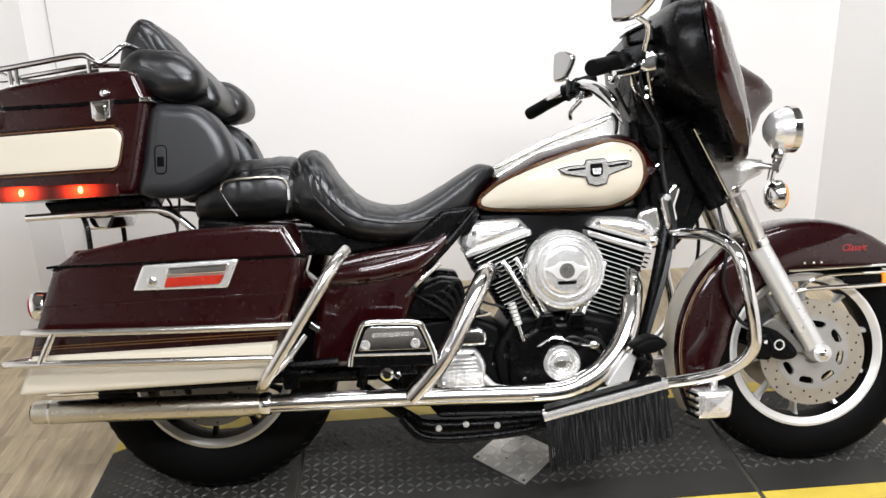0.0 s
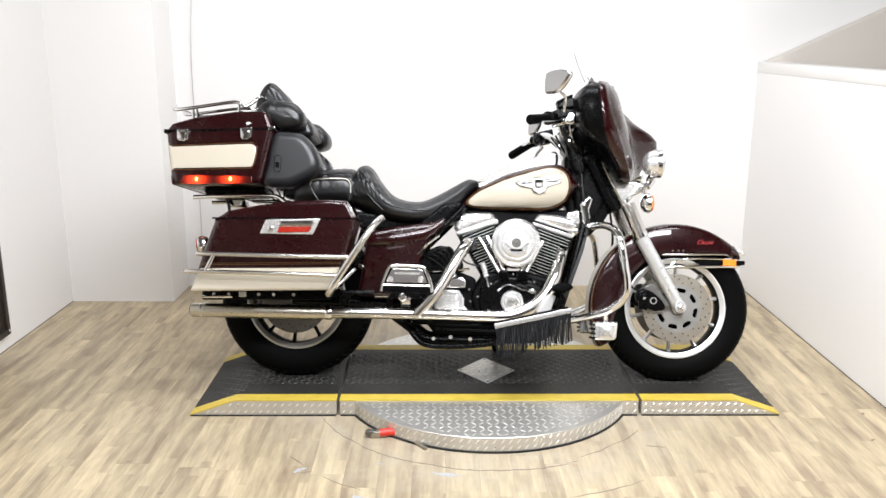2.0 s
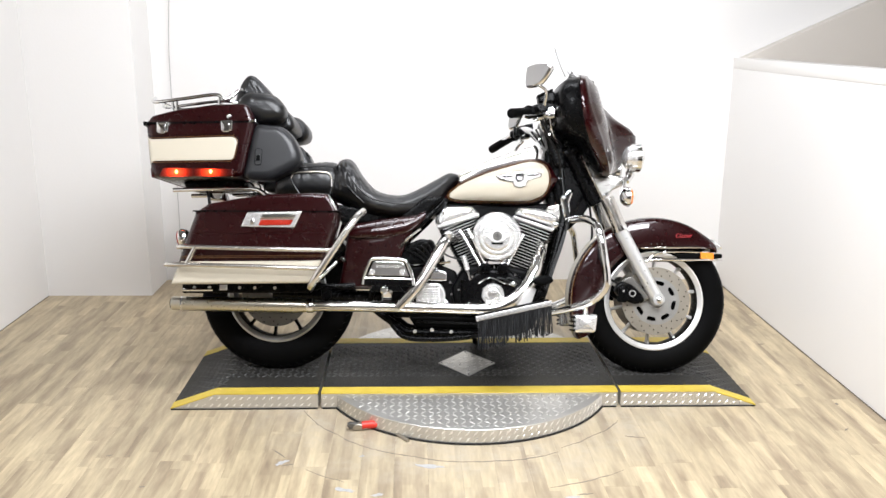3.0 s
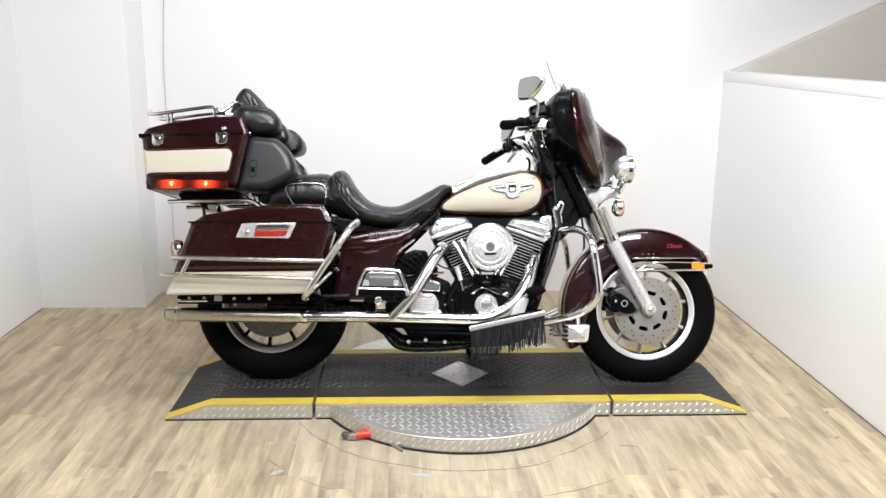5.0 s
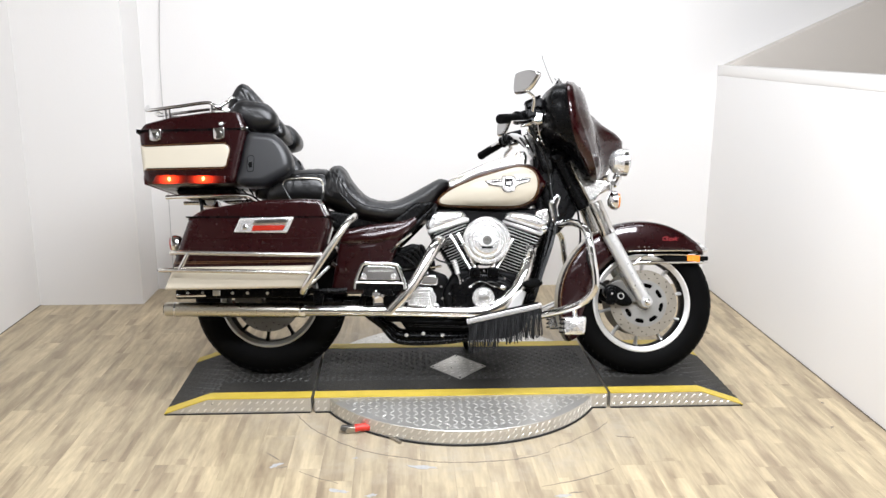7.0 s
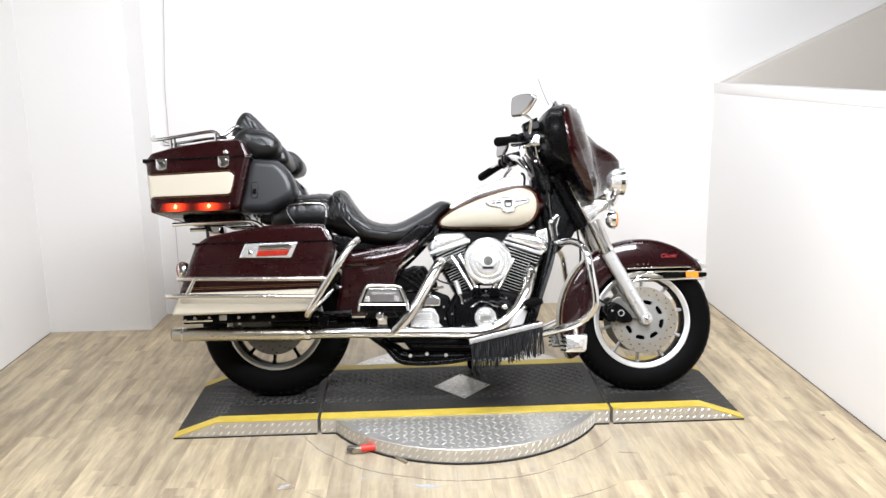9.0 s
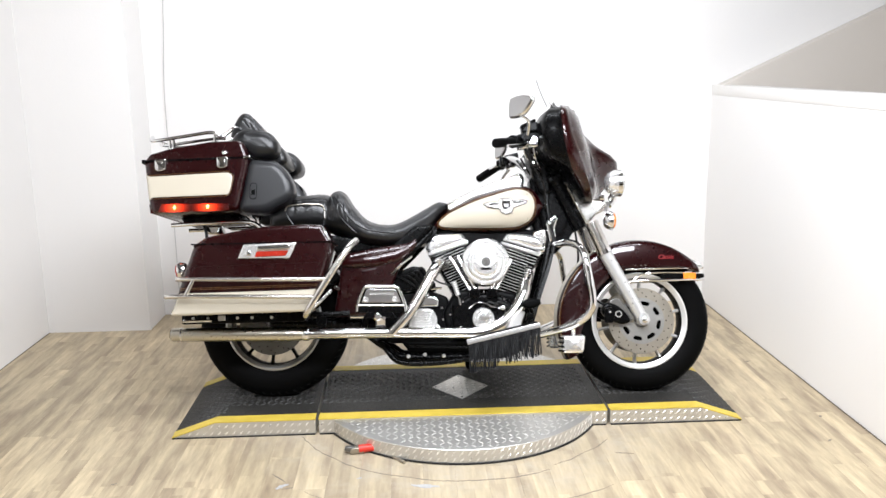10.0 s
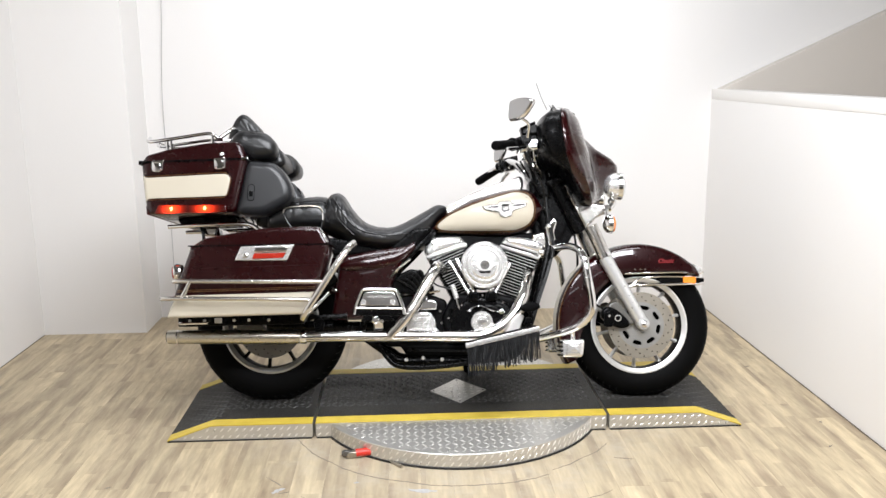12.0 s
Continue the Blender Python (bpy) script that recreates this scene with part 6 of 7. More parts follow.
def frame_tubes():
    fr = mp("frame", tube([(0.42, -0.07, 0.86), (0.425, -0.085, 0.70), (0.395, -0.11, 0.56), (0.350, -0.125, 0.40), (0.300, -0.13, 0.255), (0.255, -0.13, 0.188), (0.15, -0.13, 0.168), (-0.20, -0.135, 0.166), (-0.28, -0.14, 0.195), (-0.40, -0.14, 0.28)], 0.016, 12), BLACK, bike, "black steel frame tubes")
    mp("frame_tube", tube([(0.42, 0.07, 0.86), (0.425, 0.085, 0.70), (0.395, 0.11, 0.56), (0.350, 0.125, 0.40), (0.300, 0.13, 0.255), (0.255, 0.13, 0.188), (0.15, 0.13, 0.168), (-0.20, 0.135, 0.166), (-0.28, 0.14, 0.195), (-0.40, 0.14, 0.28)], 0.016, 12), BLACK, fr)
    mp("frame_tube", tube([(0.40, 0, 0.83), (0.2, 0, 0.735), (-0.05, 0, 0.71), (-0.40, 0, 0.66)], 0.02, 12), BLACK, fr)
    for s in (-1, 1):
        mp("frame_tube", tube([(-0.085, s * 0.10, 0.725), (-0.160, s * 0.14, 0.645), (-0.243, s * 0.155, 0.565), (-0.330, s * 0.155, 0.485), (-0.37, s * 0.15, 0.38), (-0.40, s * 0.14, 0.28)], 0.014, 12), BLACK, fr)
        mp("swingarm", tube([(-0.36, s * 0.10, 0.31), (-0.55, s * 0.115, 0.315), (-0.80, s * 0.125, 0.326)], 0.022, 12), BLACK, fr)
        mp("shock", tube([(-0.50, s * 0.16, 0.53), (-0.74, s * 0.165, 0.345)], 0.026, 14, 1), BLACK, fr)
        mp("bag_rail", tube([(-0.45, s * 0.20, 0.36), (-0.75, s * 0.22, 0.352), (-1.10, s * 0.24, 0.350)], 0.011, 8), BLACK, fr)
    gd = mp("bag_bracket", slab(cornered([(-1.13, 0.325), (-0.62, 0.330), (-0.60, 0.372), (-1.13, 0.368)], 0.008), -0.30, -0.24, 0.008), BLACK, fr)
    mp("bracket_clip", slab(cornered([(-0.98, 0.338), (-0.95, 0.338), (-0.95, 0.360), (-0.98, 0.360)], 0.002), -0.305, -0.298, 0.002, 1), SILVER, gd)
    mp("bracket_bar", tube([(-1.12, -0.32, 0.338), (-1.00, -0.325, 0.340)], 0.006, 8, 1), CHROME, gd)
    for x in (-1.08, -1.02, -0.90, -0.84, -0.76):
        bolt((x, -0.302, 0.349), 0.007, gd, SILVER)
    # rear fender
    def sec(a):
        return [(0.30, -0.10), (0.335, -0.105), (0.352, -0.085), (0.36, 0), (0.352, 0.085), (0.335, 0.105), (0.30, 0.10)]
    rf = mp("rear_fender", arc_sheet(REAR, sec, 25, 175, 40), MAROON, bike, "maroon rear fender")
    mp("tail_lamp", slab(cornered([(-1.16, 0.60), (-1.11, 0.60), (-1.10, 0.66), (-1.15, 0.66)], 0.01), -0.05, 0.05, 0.01), RED, rf, "red tail lamp")
    # side covers, oil tank
    for s in (-1, 1):
        sc = mp("side_cover", slab(cornered([(-0.484, 0.590), (-0.462, 0.612), (-0.36, 0.632), (-0.235, 0.648), (-0.190, 0.655), (-0.258, 0.500), (-0.318, 0.345), (-0.520, 0.342), (-0.505, 0.44)], 0.016), s * 0.13, s * 0.196, 0.018, 5, dome=0.006), MAROON, bike, "maroon side cover")
        bm = bmesh.new()
        rings = []
        for x, z, rise, y in ((-0.478, 0.566, 0.012, 0.190), (-0.45, 0.571, 0.022, 0.200), (-0.34, 0.582, 0.028, 0.198), (-0.25, 0.600, 0.030, 0.190), (-0.205, 0.625, 0.024, 0.178), (-0.165, 0.658, 0.014, 0.166))[:6 if s < 0 else 4]:
            rings.append([(x - 0.2 * rise * math.sin(a), s * (y + 0.016 * math.cos(a)), z + rise * math.sin(a)) for a in [2 * math.pi * k / 16 for k in range(16)]])
        ring_skin(bm, rings)
        mp("cover_ridge", bm, MAROON, sc, "", 70)
        mp("frame_shroud", slab(cornered([(-0.30, 0.60), (-0.19, 0.625), (-0.12, 0.70), (-0.09, 0.735), (-0.17, 0.73), (-0.26, 0.66)], 0.012), s * 0.09, s * 0.155, 0.012), BLACK, sc)
        mp("relay_box", slab(cornered([(-0.292, 0.455), (-0.165, 0.450), (-0.118, 0.500), (-0.130, 0.548), (-0.185, 0.556), (-0.235, 0.535)], 0.012), s * 0.08, s * 0.165, 0.010), BLACK, sc)
    mp("tank_tunnel", slab(cornered([(-0.08, 0.712), (0.37, 0.715), (0.40, 0.66), (0.34, 0.60), (0.20, 0.575), (0.06, 0.575), (-0.03, 0.62)], 0.015), -0.06, 0.06, 0.012), CASE, fr)
    mp("oil_pan", slab(cornered([(-0.20, 0.182), (0.18, 0.176), (0.22, 0.235), (-0.24, 0.235)], 0.012), -0.125, 0.125, 0.010), CASE, fr)
    mp("seat_frame", slab(cornered([(-0.80, 0.64), (-0.45, 0.62), (-0.10, 0.66), (-0.07, 0.72), (-0.4, 0.68), (-0.8, 0.735)], 0.01), -0.12, 0.12, 0.01), BLACK, fr)
    mp("oil_tank", slab(cornered([(-0.30, 0.44), (-0.14, 0.46), (-0.13, 0.515), (-0.22, 0.540), (-0.31, 0.545)], 0.02), -0.15, 0.12, 0.02), CASE, fr)
    for i in range(5):
        mp("wire", tube([(-0.26 + 0.02 * i, -0.16, 0.52 - 0.01 * i), (-0.22 + 0.018 * i, -0.185, 0.50 + 0.012 * i), (-0.175 + 0.012 * i, -0.17, 0.47 + 0.01 * i), (-0.15, -0.16, 0.44)], 0.0042, 6), HOSE, fr)
    mp("chrome_stay", tube([(-0.275, -0.19, 0.515), (-0.235, -0.205, 0.555), (-0.185, -0.19, 0.595)], 0.006, 8), WORN, fr)
    # side stand on the far side
    mp("side_stand", tube([(0.05, 0.16, 0.17), (0.06, 0.24, 0.10), (0.07, 0.315, 0.095)], 0.012, 10), BLACK, bike, "black side stand")
    # lower rails seen below the exhaust
    lr = mp("underframe", tube([(-0.30, -0.16, 0.20), (-0.24, -0.17, 0.148), (-0.10, -0.17, 0.142), (0.05, -0.17, 0.158), (0.14, -0.16, 0.19)], 0.012, 10), BLACK, fr)
    for x in (-0.205, -0.135, -0.055):
        bolt((x, -0.182, 0.18 - 0.1 * abs(x + 0.13)), 0.009, fr, SILVER)
    mp("brake_rod", tube([(-0.20, -0.20, 0.215), (0.14, -0.21, 0.205)], 0.005, 8, 1), BLACK, fr)
    # radiator-side fairing stay with polished plate
    for s in (-1, 1):
        mp("neck_cover", slab(cornered([(0.396, 0.734), (0.440, 0.776), (0.457, 0.757), (0.440, 0.712), (0.446, 0.676), (0.416, 0.648), (0.408, 0.690)], 0.008), s * 0.104, s * 0.126, 0.010), CHROME, fr, "chrome frame neck cover")
        mp("neck_tube", tube([(0.405, s * 0.112, 0.88), (0.412, s * 0.118, 0.78), (0.432, s * 0.12, 0.66), (0.425, s * 0.125, 0.60)], 0.009, 12), HOSE, fr)
        mp("neck_gusset", slab(cornered([(0.44, 0.60), (0.50, 0.66), (0.545, 0.735), (0.50, 0.80), (0.45, 0.76), (0.425, 0.66)], 0.01), s * 0.06, s * 0.10, 0.008), BLACK, fr)
    bolt((0.412, -0.135, 0.735), 0.011, fr, SATIN)
    bolt((0.398, -0.118, 0.815), 0.010, fr)
    mp("coil_cover", slab(cornered([(0.335, 0.64), (0.392, 0.60), (0.412, 0.66), (0.405, 0.72), (0.345, 0.705)], 0.015), -0.10, 0.10, 0.015), WORN, fr)
    for i in range(2):
        mp("down_wire", tube([(0.44, -0.10 + 0.01 * i, 0.66), (0.412 - 0.006 * i, -0.125, 0.55), (0.366 - 0.006 * i, -0.14, 0.42), (0.330, -0.145, 0.32)], 0.0045, 6), HOSE, fr)


frame_tubes()


def guards_and_boards():
    for s in (-1, 1):
        g = mp("engine_guard", tube([(0.418, s * 0.06, 0.640), (0.455, s * 0.17, 0.642), (0.492, s * 0.245, 0.636), (0.525, s * 0.315, 0.598), (0.542, s * 0.34, 0.500), (0.556, s * 0.335, 0.410), (0.554, s * 0.325, 0.365), (0.528, s * 0.30, 0.325), (0.480, s * 0.26, 0.292), (0.380, s * 0.18, 0.258), (0.310, s * 0.13, 0.245)], 0.0155, 16), CHROME, bike, "chrome engine guard bar")
        pg = mp("highway_peg", slab(cornered([(0.440, 0.176), (0.530, 0.176), (0.539, 0.252), (0.440, 0.250)], 0.014), s * 0.185, s * 0.245, 0.014, 4), SATIN, bike, "folded chrome highway peg")
        mp("peg_face", slab(cornered([(0.462, 0.190), (0.520, 0.190), (0.526, 0.240), (0.462, 0.238)], 0.012), s * 0.242, s * 0.251, 0.004, 3, dome=0.003), SATIN, pg)
        for i in range(4):
            z = 0.186 + i * 0.018
            mp("peg_rib", tube([(0.432, s * 0.192, z), (0.442, s * 0.250, z)], 0.004, 8, 1), RUBBER, pg)
        mp("peg_mount", tube([(0.49, s * 0.225, 0.25), (0.485, s * 0.255, 0.29)], 0.010, 10, 1), CHROME, pg)
        # rider footboard with fringe
        d = Vector((0.334 - 0.043, 0, 0.300 - 0.236))
        o = Vector((0.043, s * 0.315, 0.236))

        def place(x, y, z, o=o, d=d, s=s):
            q = d.normalized()
            up = Vector((-q.z, 0, q.x))
            return o + q * x + Vector((0, s * y, 0)) + up * z

        ol = cornered([(0, 0.0), (0.28, 0.0), (0.298, 0.012), (0.298, 0.04), (0.0, 0.05)], 0.010)
        bm = bmesh.new()
        ring_skin(bm, [[place(x, y, z) for x, y in ol] for z in (-0.006, 0.006)])
        fb = mp("footboard", bm, CHROME, bike, "chrome rider footboard with leather fringe")
        bm = bmesh.new()
        ring_skin(bm, [[place(x * 0.96 + 0.006, y * 0.9, z) for x, y in ol] for z in (0.006, 0.016)])
        mp("board_pad", bm, RUBBER, fb)
        bm = bmesh.new()
        ring_skin(bm, [[place(x, 0.042 + yy, z) for yy, z in ((0, -0.010), (0.008, -0.010), (0.010, 0.0), (0.008, 0.010), (0, 0.010))] for x in (-0.004, 0.10, 0.20, 0.300)])
        mp("board_edge", bm, SATIN, fb, "polished edge strip")
        rnd = random.Random(11)
        bm = bmesh.new()
        n = 86
        for i in range(n):
            t = (i + 0.5) / n
            top = place(0.296 * t, 0.046 + 0.004 * rnd.random(), -0.008)
            L = 0.098 + 0.020 * rnd.random() - (0.022 if t > 0.42 and t < 0.5 else 0)
            w = 0.0017
            sway, out = 0.004 * (rnd.random() - 0.5), 0.008 * rnd.random() * s
            rings = []
            for k in range(6):
                q = k / 5
                c = top + Vector((sway * q * q + 0.0012 * math.sin(q * 5 + i), out * q + L * q * math.tan(radians(LEAN)) * -0.9, -L * q))
                tw = 0.6 * math.sin(i * 1.7 + q * 2)
                a = Vector((math.cos(tw), math.sin(tw), 0)) * w
                b = Vector((-math.sin(tw), math.cos(tw), 0)) * 0.0008
                rings.append([c - a - b, c + a - b, c + a + b, c - a + b])
            ring_skin(bm, rings)
        tagged(mp("fringe", bm, FRINGE, fb, "black leather fringe"), kind="stuff")
        bm = bmesh.new()
        ring_skin(bm, [[place(x, 0.050 + yy, z - 0.008) for yy, z in ((-0.004, -0.018), (0.0, -0.018), (0.0, 0.004), (-0.004, 0.004))] for x in (0, 0.15, 0.296)])
        mp("fringe_band", bm, FRINGE, fb)
        # passenger footboard, folded up
        rim = cornered([(-0.418, 0.362), (-0.412, 0.392), (-0.386, 0.464), (-0.370, 0.475), (-0.247, 0.471), (-0.230, 0.456), (-0.207, 0.390), (-0.204, 0.359)], 0.010)
        pf = mp("passenger_board", slab(rim, s * 0.284, s * 0.298, 0.004, 3), BLACK, bike, "folded chrome passenger footboard")
        mp("board_frame", tube([(x, s * 0.298, z) for x, z in ((-0.412, 0.366), (-0.406, 0.400), (-0.384, 0.456), (-0.368, 0.468), (-0.31, 0.468), (-0.250, 0.464), (-0.234, 0.450), (-0.212, 0.392), (-0.208, 0.364))], 0.0075, 10, 4), CHROME, pf, "raised chrome rim")
        mp("board_face", slab(cornered([(-0.392, 0.402), (-0.371, 0.452), (-0.362, 0.458), (-0.256, 0.455), (-0.244, 0.446), (-0.226, 0.400)], 0.006), s * 0.297, s * 0.300, 0.001, 2), CHROME, pf, "mirror-polished plate")
        for x in (-0.374, -0.254):
            mp("board_screw", lathe([(0.012, 0), (0.012, 0.003), (0.009, 0.006), (0.006, 0.006), (0.005, 0.004), (0.001, 0.004)], (x, s * 0.299, 0.415), (0, s, 0), 18), SATIN, pf)
        for k in range(9):
            x = -0.358 + k * 0.0115
            mp("script_bar", slab([(x, 0.4335), (x + 0.0075, 0.4335), (x + 0.0105, 0.4425 + 0.002 * (k % 3 == 0)), (x + 0.003, 0.4425)], s * 0.2995, s * 0.3025, 0.0006, 1), SATIN, pf)
        mp("board_hinge_bar", tube([(-0.405, s * 0.298, 0.392), (-0.216, s * 0.298, 0.388)], 0.004, 8, 1), CHROME, pf)
        for x in (-0.402, -0.346, -0.272, -0.234):
            mp("board_slot", slab(cornered([(x, 0.366), (x + 0.026 - 0.008 * (x > -0.25), 0.366), (x + 0.026 - 0.008 * (x > -0.25), 0.384), (x, 0.384)], 0.002), s * 0.296, s * 0.2995, 0.001, 1), BLACK, pf)
        mp("board_hinge", slab(cornered([(-0.385, 0.338), (-0.25, 0.338), (-0.27, 0.366), (-0.37, 0.366)], 0.006), s * 0.24, s * 0.295, 0.006), BLACK, pf)
        mp("hinge_bolt", lathe([(0.016, 0), (0.016, 0.008), (0.010, 0.014)], (-0.325, s * 0.292, 0.342), (0, s, 0), 14), CHROME, pf)
        bolt((-0.300, s * 0.292, 0.338), 0.009, pf, CHROME, (0, s, 0))
    # brake pedal
    bp = mp("brake_pedal", slab(rounded([(0.262, 0.385), (0.300, 0.408), (0.335, 0.402), (0.345, 0.385), (0.318, 0.370), (0.285, 0.368)], 3), -0.34, -0.27, 0.012), RUBBER, bike, "black rubber brake pedal")
    mp("pedal_arm", tube([(0.30, -0.30, 0.375), (0.315, -0.285, 0.335), (0.285, -0.27, 0.285)], 0.008, 10), BLACK, bp)
    mp("pedal_plate", slab(cornered([(0.205, 0.285), (0.262, 0.292), (0.285, 0.352), (0.262, 0.362), (0.235, 0.330)], 0.006), -0.285, -0.265, 0.004), SILVER, bp)
    mp("pedal_bracket", slab(cornered([(0.285, 0.315), (0.318, 0.318), (0.315, 0.345), (0.292, 0.345)], 0.004), -0.30, -0.24, 0.004), BLACK, bp)


guards_and_boards()


# ---- loose things and wall details ----
def wall_board():
    """A dark framed board that leans flat on the side wall."""
    wood = material("dark_brown_board", (0.030, 0.022, 0.018), 0.5, 0, 5, 0.35, 0.2, 90, stretch=(1, 1, 6))
    th = tagged(new("framed_board"), "dark brown framed board fixed low on the white wall", "board")
    part("panel", box(X_LEFT + 0.001, X_LEFT + 0.016, -0.15, 0.495, 0.105, 0.715, 0.002), wood, th)
    for y0, y1, z0, z1 in ((-0.175, -0.145, 0.08, 0.74), (0.490, 0.518, 0.08, 0.74)):
        part("frame_bar", box(X_LEFT + 0.001, X_LEFT + 0.028, y0, y1, z0, z1, 0.003), wood, th)
    for z0, z1 in ((0.08, 0.108), (0.712, 0.74)):
        part("frame_bar", box(X_LEFT + 0.001, X_LEFT + 0.028, -0.144, 0.489, z0, z1, 0.003), wood, th)
    part("screw", lathe([(0.006, 0), (0.004, 0.003)], (X_LEFT + 0.028, 0.504, 0.10), (1, 0, 0), 10), SILVER, th)


wall_board()


def cable_on_wall():
    ob = part("hanging_cable", tube([(-1.535, Y_BACK - 0.012, 2.69), (-1.552, Y_BACK - 0.012, 2.2), (-1.575, Y_BACK - 0.012, 1.75), (-1.600, Y_BACK - 0.012, 1.40), (-1.605, Y_BACK - 0.012, 1.1), (-1.612, Y_BACK - 0.012, 0.02)], 0.0022, 6), material("grey_cable", (0.42, 0.41, 0.40), 0.5))
    tagged(ob, "thin grey cable hanging against the white wall", "cable")


cable_on_wall()


def clamp_tool():
    th = tagged(new("battery_clamp"), "red-handled metal clamp lying on the floor", "clamp")
    th.matrix_world = pose(-0.392, -0.430, 0, 0, 0, 4)
    part("jaw", slab(rounded([(-0.055, 0.004), (-0.05, 0.024), (-0.030, 0.028), (0.0, 0.022), (0.0, 0.006), (-0.03, 0.003)], 3), -0.012, 0.012, 0.004), STEEL, th, "tarnished metal jaw")
    part("jaw", slab(rounded([(-0.062, 0.010), (-0.076, 0.020), (-0.066, 0.032), (-0.03, 0.026), (-0.04, 0.012)], 3), -0.010, 0.010, 0.003), DULLRIM, th)
    part("grip", tube([(-0.02, 0, 0.018), (0.025, 0.002, 0.020), (0.072, 0.0, 0.017)], (0.016, 0.014), 14), REDHANDLE, th, "red plastic grip")
    part("lead", tube([(0.06, -0.004, 0.014), (0.085, -0.030, 0.008), (0.12, -0.075, 0.007), (0.150, -0.118, 0.007)], 0.0065, 8), STEEL, th, "grey lead end")


clamp_tool()


# ---- floor boards ----
def floor_boards():
    """Boards of one width in rows, with staggered ends; those past the half wall are joined."""
    rnd = random.Random(7)
    width, length, gap = 0.118, 0.92, 0.0002
    meshes = {}
    rest = bmesh.new()
    x = X_LEFT + 0.002
    while x < X_FAR - 0.01:
        w = min(width, X_FAR - x)
        if x < X_RIGHT < x + width:
            w = X_RIGHT - x
        y = Y_FRONT - rnd.random() * length
        while y < Y_BACK:
            a, b = max(y, Y_FRONT), min(y + length, Y_BACK)
            if b - a > 0.02:
                if x > X_RIGHT:
                    box(x + gap, x + w - gap, a + gap, b - gap, -0.006, 0.0, bm=rest)
                else:
                    key = (round(w, 3), round(b - a, 3))
                    if key not in meshes:
                        bm = box(gap, key[0] - gap, gap, key[1] - gap, -0.006, 0.0)
                        me = bpy.data.meshes.new("plank")
                        bm.to_mesh(me)
                        bm.free()
                        me.materials.append(PLANK)
                        meshes[key] = me
                    shared("plank", meshes[key], floor, Matrix.Translation((x, a, 0)))
            y += length
        x += w
        if abs(x - X_RIGHT) < 1e-6:
            x += 0.12
    tagged(part("board", rest, PLANK, floor), kind="stuff")


floor_boards()


def chip(x, y, lx, ly, turn, mat, label, lift=0.0006):
    """An uneven flat flake on a board."""
    rnd = random.Random(int(1000 * (x + 3)))
    ring = []
    for k in range(18):
        a = 2 * math.pi * k / 18
        q = 0.55 + 0.75 * rnd.random()
        ring.append(Matrix.Rotation(radians(turn), 3, "Z") @ Vector((lx * 0.8 * q * math.cos(a), ly * 0.7 * q * math.sin(a), 0)) + Vector((x, y, 0)))
    bm = bmesh.new()
    ring_skin(bm, [[p + Vector((0, 0, -0.0005)) for p in ring], [p + Vector((0, 0, lift)) for p in ring]])
    part("scuff", bm, mat, floor, label)


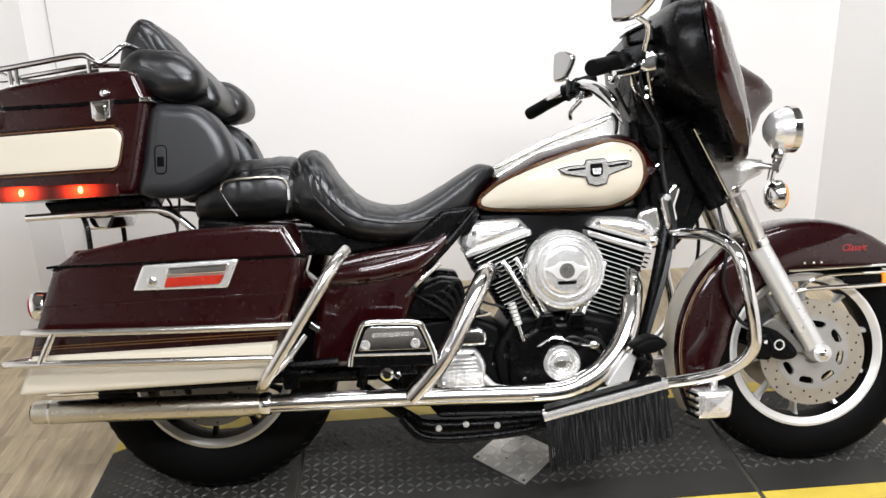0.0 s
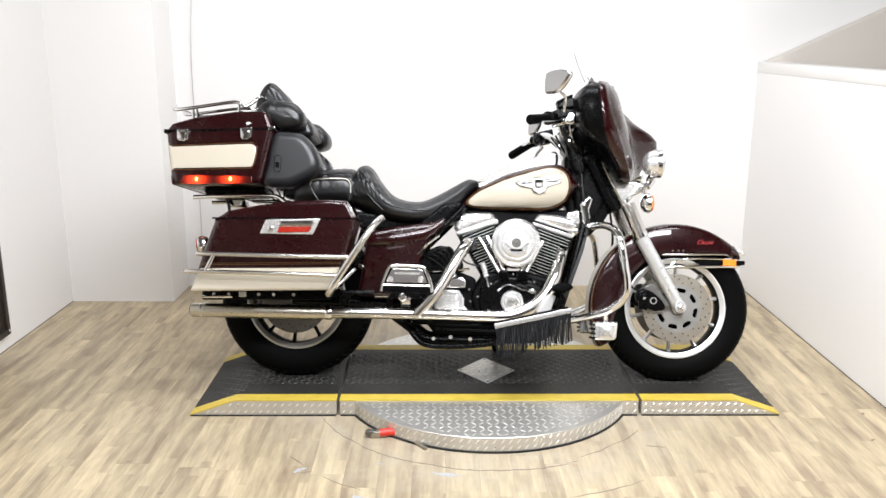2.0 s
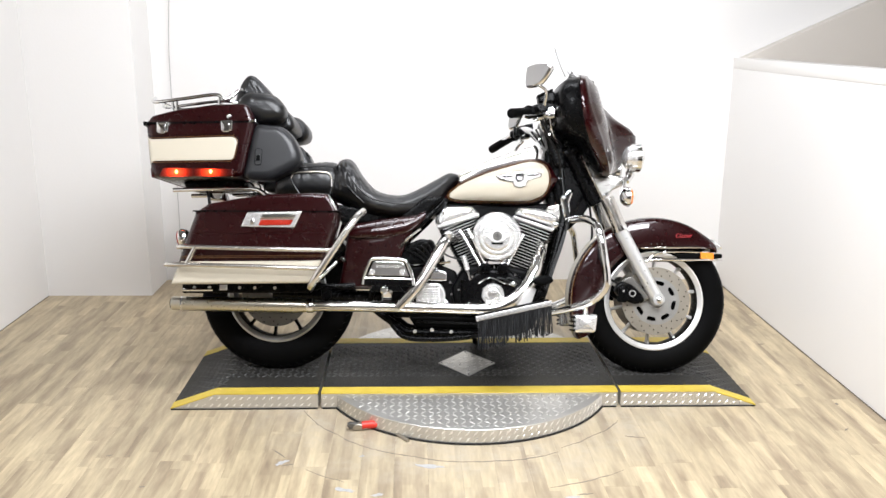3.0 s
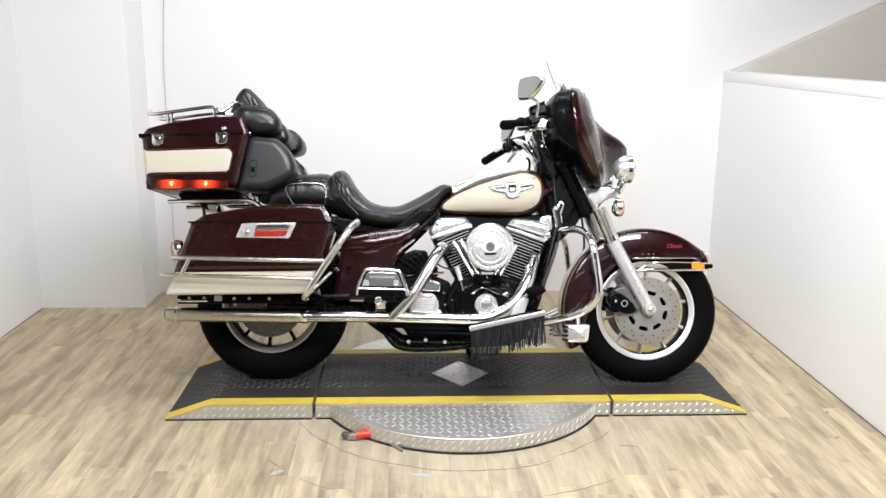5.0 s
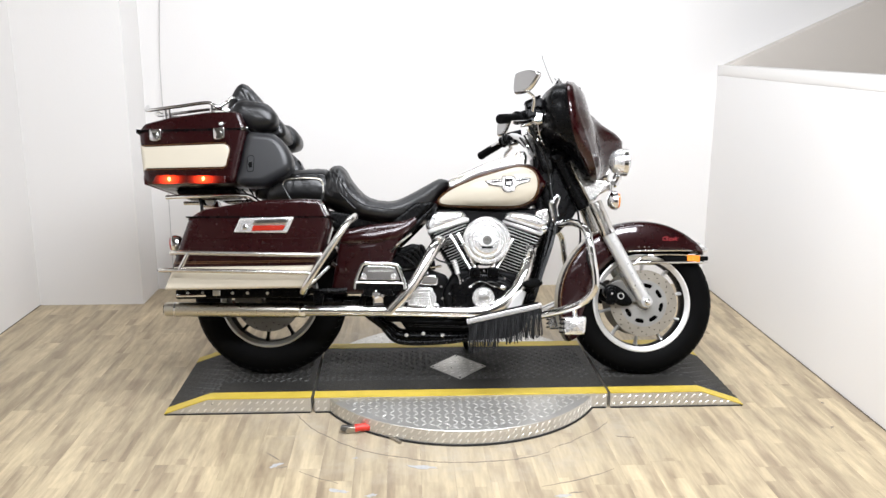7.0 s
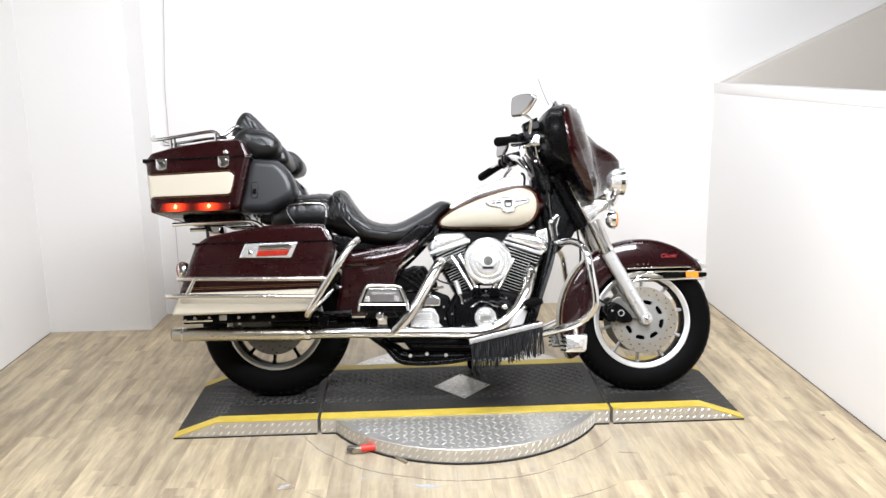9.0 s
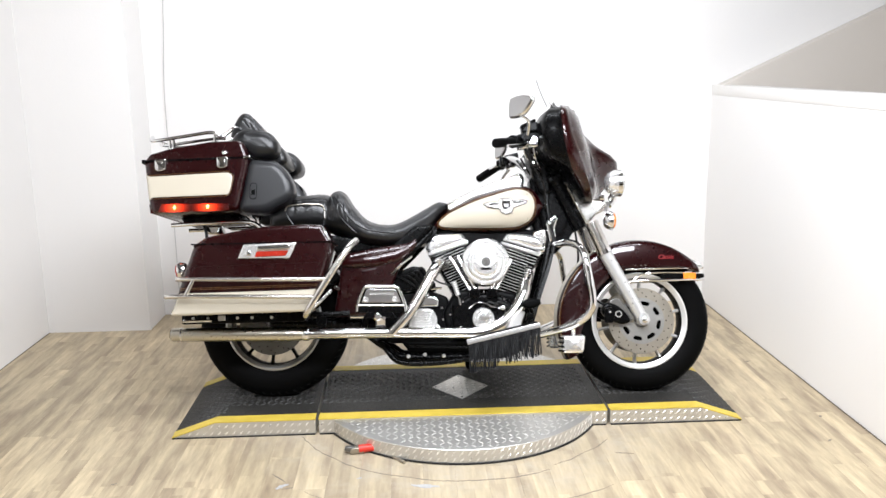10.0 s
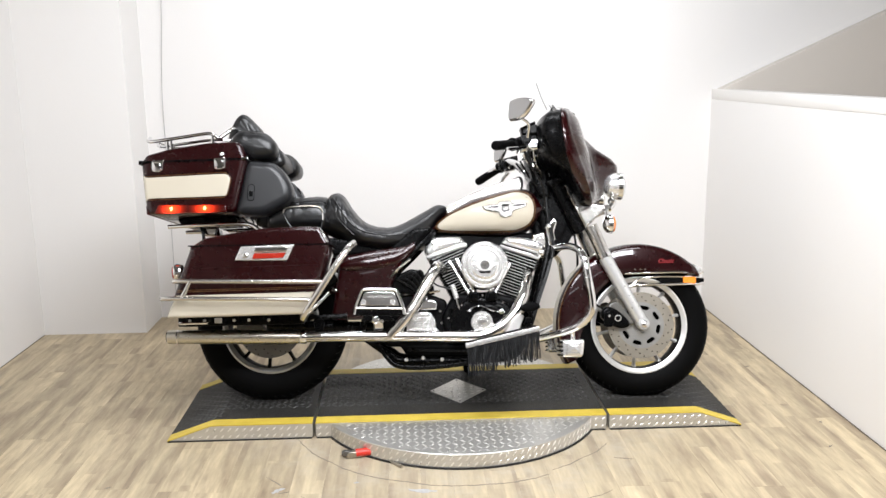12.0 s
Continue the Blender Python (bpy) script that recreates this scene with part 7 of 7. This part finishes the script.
def scuff_marks():
    """Pale chips where the turntable's casters wore the boards, and the worn-through line that they left."""
    pale = material("worn_floor_scuff", (0.41, 0.41, 0.415), 0.5, 0, 60, 0.35)
    dark = material("floor_scratch", (0.21, 0.18, 0.145), 0.6, 0, 40, 0.3)
    for x, y, lx, ly, turn in ((-0.68, -0.684, 0.034, 0.015, 42), (-0.446, -0.872, 0.052, 0.017, -18), (-0.335, -0.906, 0.024, 0.013, 10), (0.305, -0.935, 0.036, 0.012, 8), (-0.17, -0.716, 0.070, 0.018, -8), (-0.40, -0.640, 0.012, 0.008, 30)):
        chip(x, y, lx, ly, turn, pale, "pale worn chip in a board")
    for x, y, lx, ly, turn in ((1.497, 0.466, 0.018, 0.008, 10), (1.534, -0.230, 0.012, 0.010, 70), (1.46, -0.46, 0.016, 0.006, 40), (-0.70, -0.615, 0.050, 0.004, -48), (-0.655, -0.70, 0.028, 0.004, 20), (0.62, -0.51, 0.046, 0.004, -12), (0.35, -0.915, 0.034, 0.005, 6), (-1.30, -0.62, 0.014, 0.005, 30), (-1.12, -0.84, 0.012, 0.005, 10)):
        chip(x, y, lx, ly, turn, dark, "dark scratch on a board", 0.0008)
    rnd = random.Random(21)
    for a0, a1, r0, wide in ((-156, -66, 0.738, 0.0024), (-64, -36, 0.712, 0.0020), (-128, -118, 0.99, 0.0022), (-76, -58, 0.95, 0.0018)):
        inner, outer, r = [], [], r0
        count = int((a1 - a0) / 1.2)
        for k in range(count + 1):
            a = radians(a0 + (a1 - a0) * k / count)
            r = r0 + (r - r0) * 0.86 + 0.006 * (rnd.random() - 0.5)
            half = wide * (0.35 + 0.9 * rnd.random()) * min(1.0, 0.25 + 0.2 * min(k, count - k))
            inner.append((0.015 + (r - half) * math.cos(a), 0.05 + (r - half) * math.sin(a)))
            outer.append((0.015 + (r + half) * math.cos(a), 0.05 + (r + half) * math.sin(a)))
        bm = bmesh.new()
        ring_skin(bm, [[(ix, iy, -0.0005), (ox, oy, -0.0005), (ox, oy, 0.0007), (ix, iy, 0.0007)] for (ix, iy), (ox, oy) in zip(inner, outer)])
        part("worn_line", bm, dark, floor, "thin curved wear line in the boards")


scuff_marks()


def floor_gaps():
    """The dark joint between the boards and the walls."""
    for x0, x1, y0, y1 in ((X_RIGHT - 0.005, X_RIGHT - 0.0005, Y_FRONT, Y_BACK), (X_LEFT + 0.0005, X_LEFT + 0.003, Y_FRONT, 1.28)):
        structure("trim", box(x0, x1, y0, y1, 0.0004, 0.003), SUBFLOOR, "dark joint line at the foot of the wall", "trim")


floor_gaps()
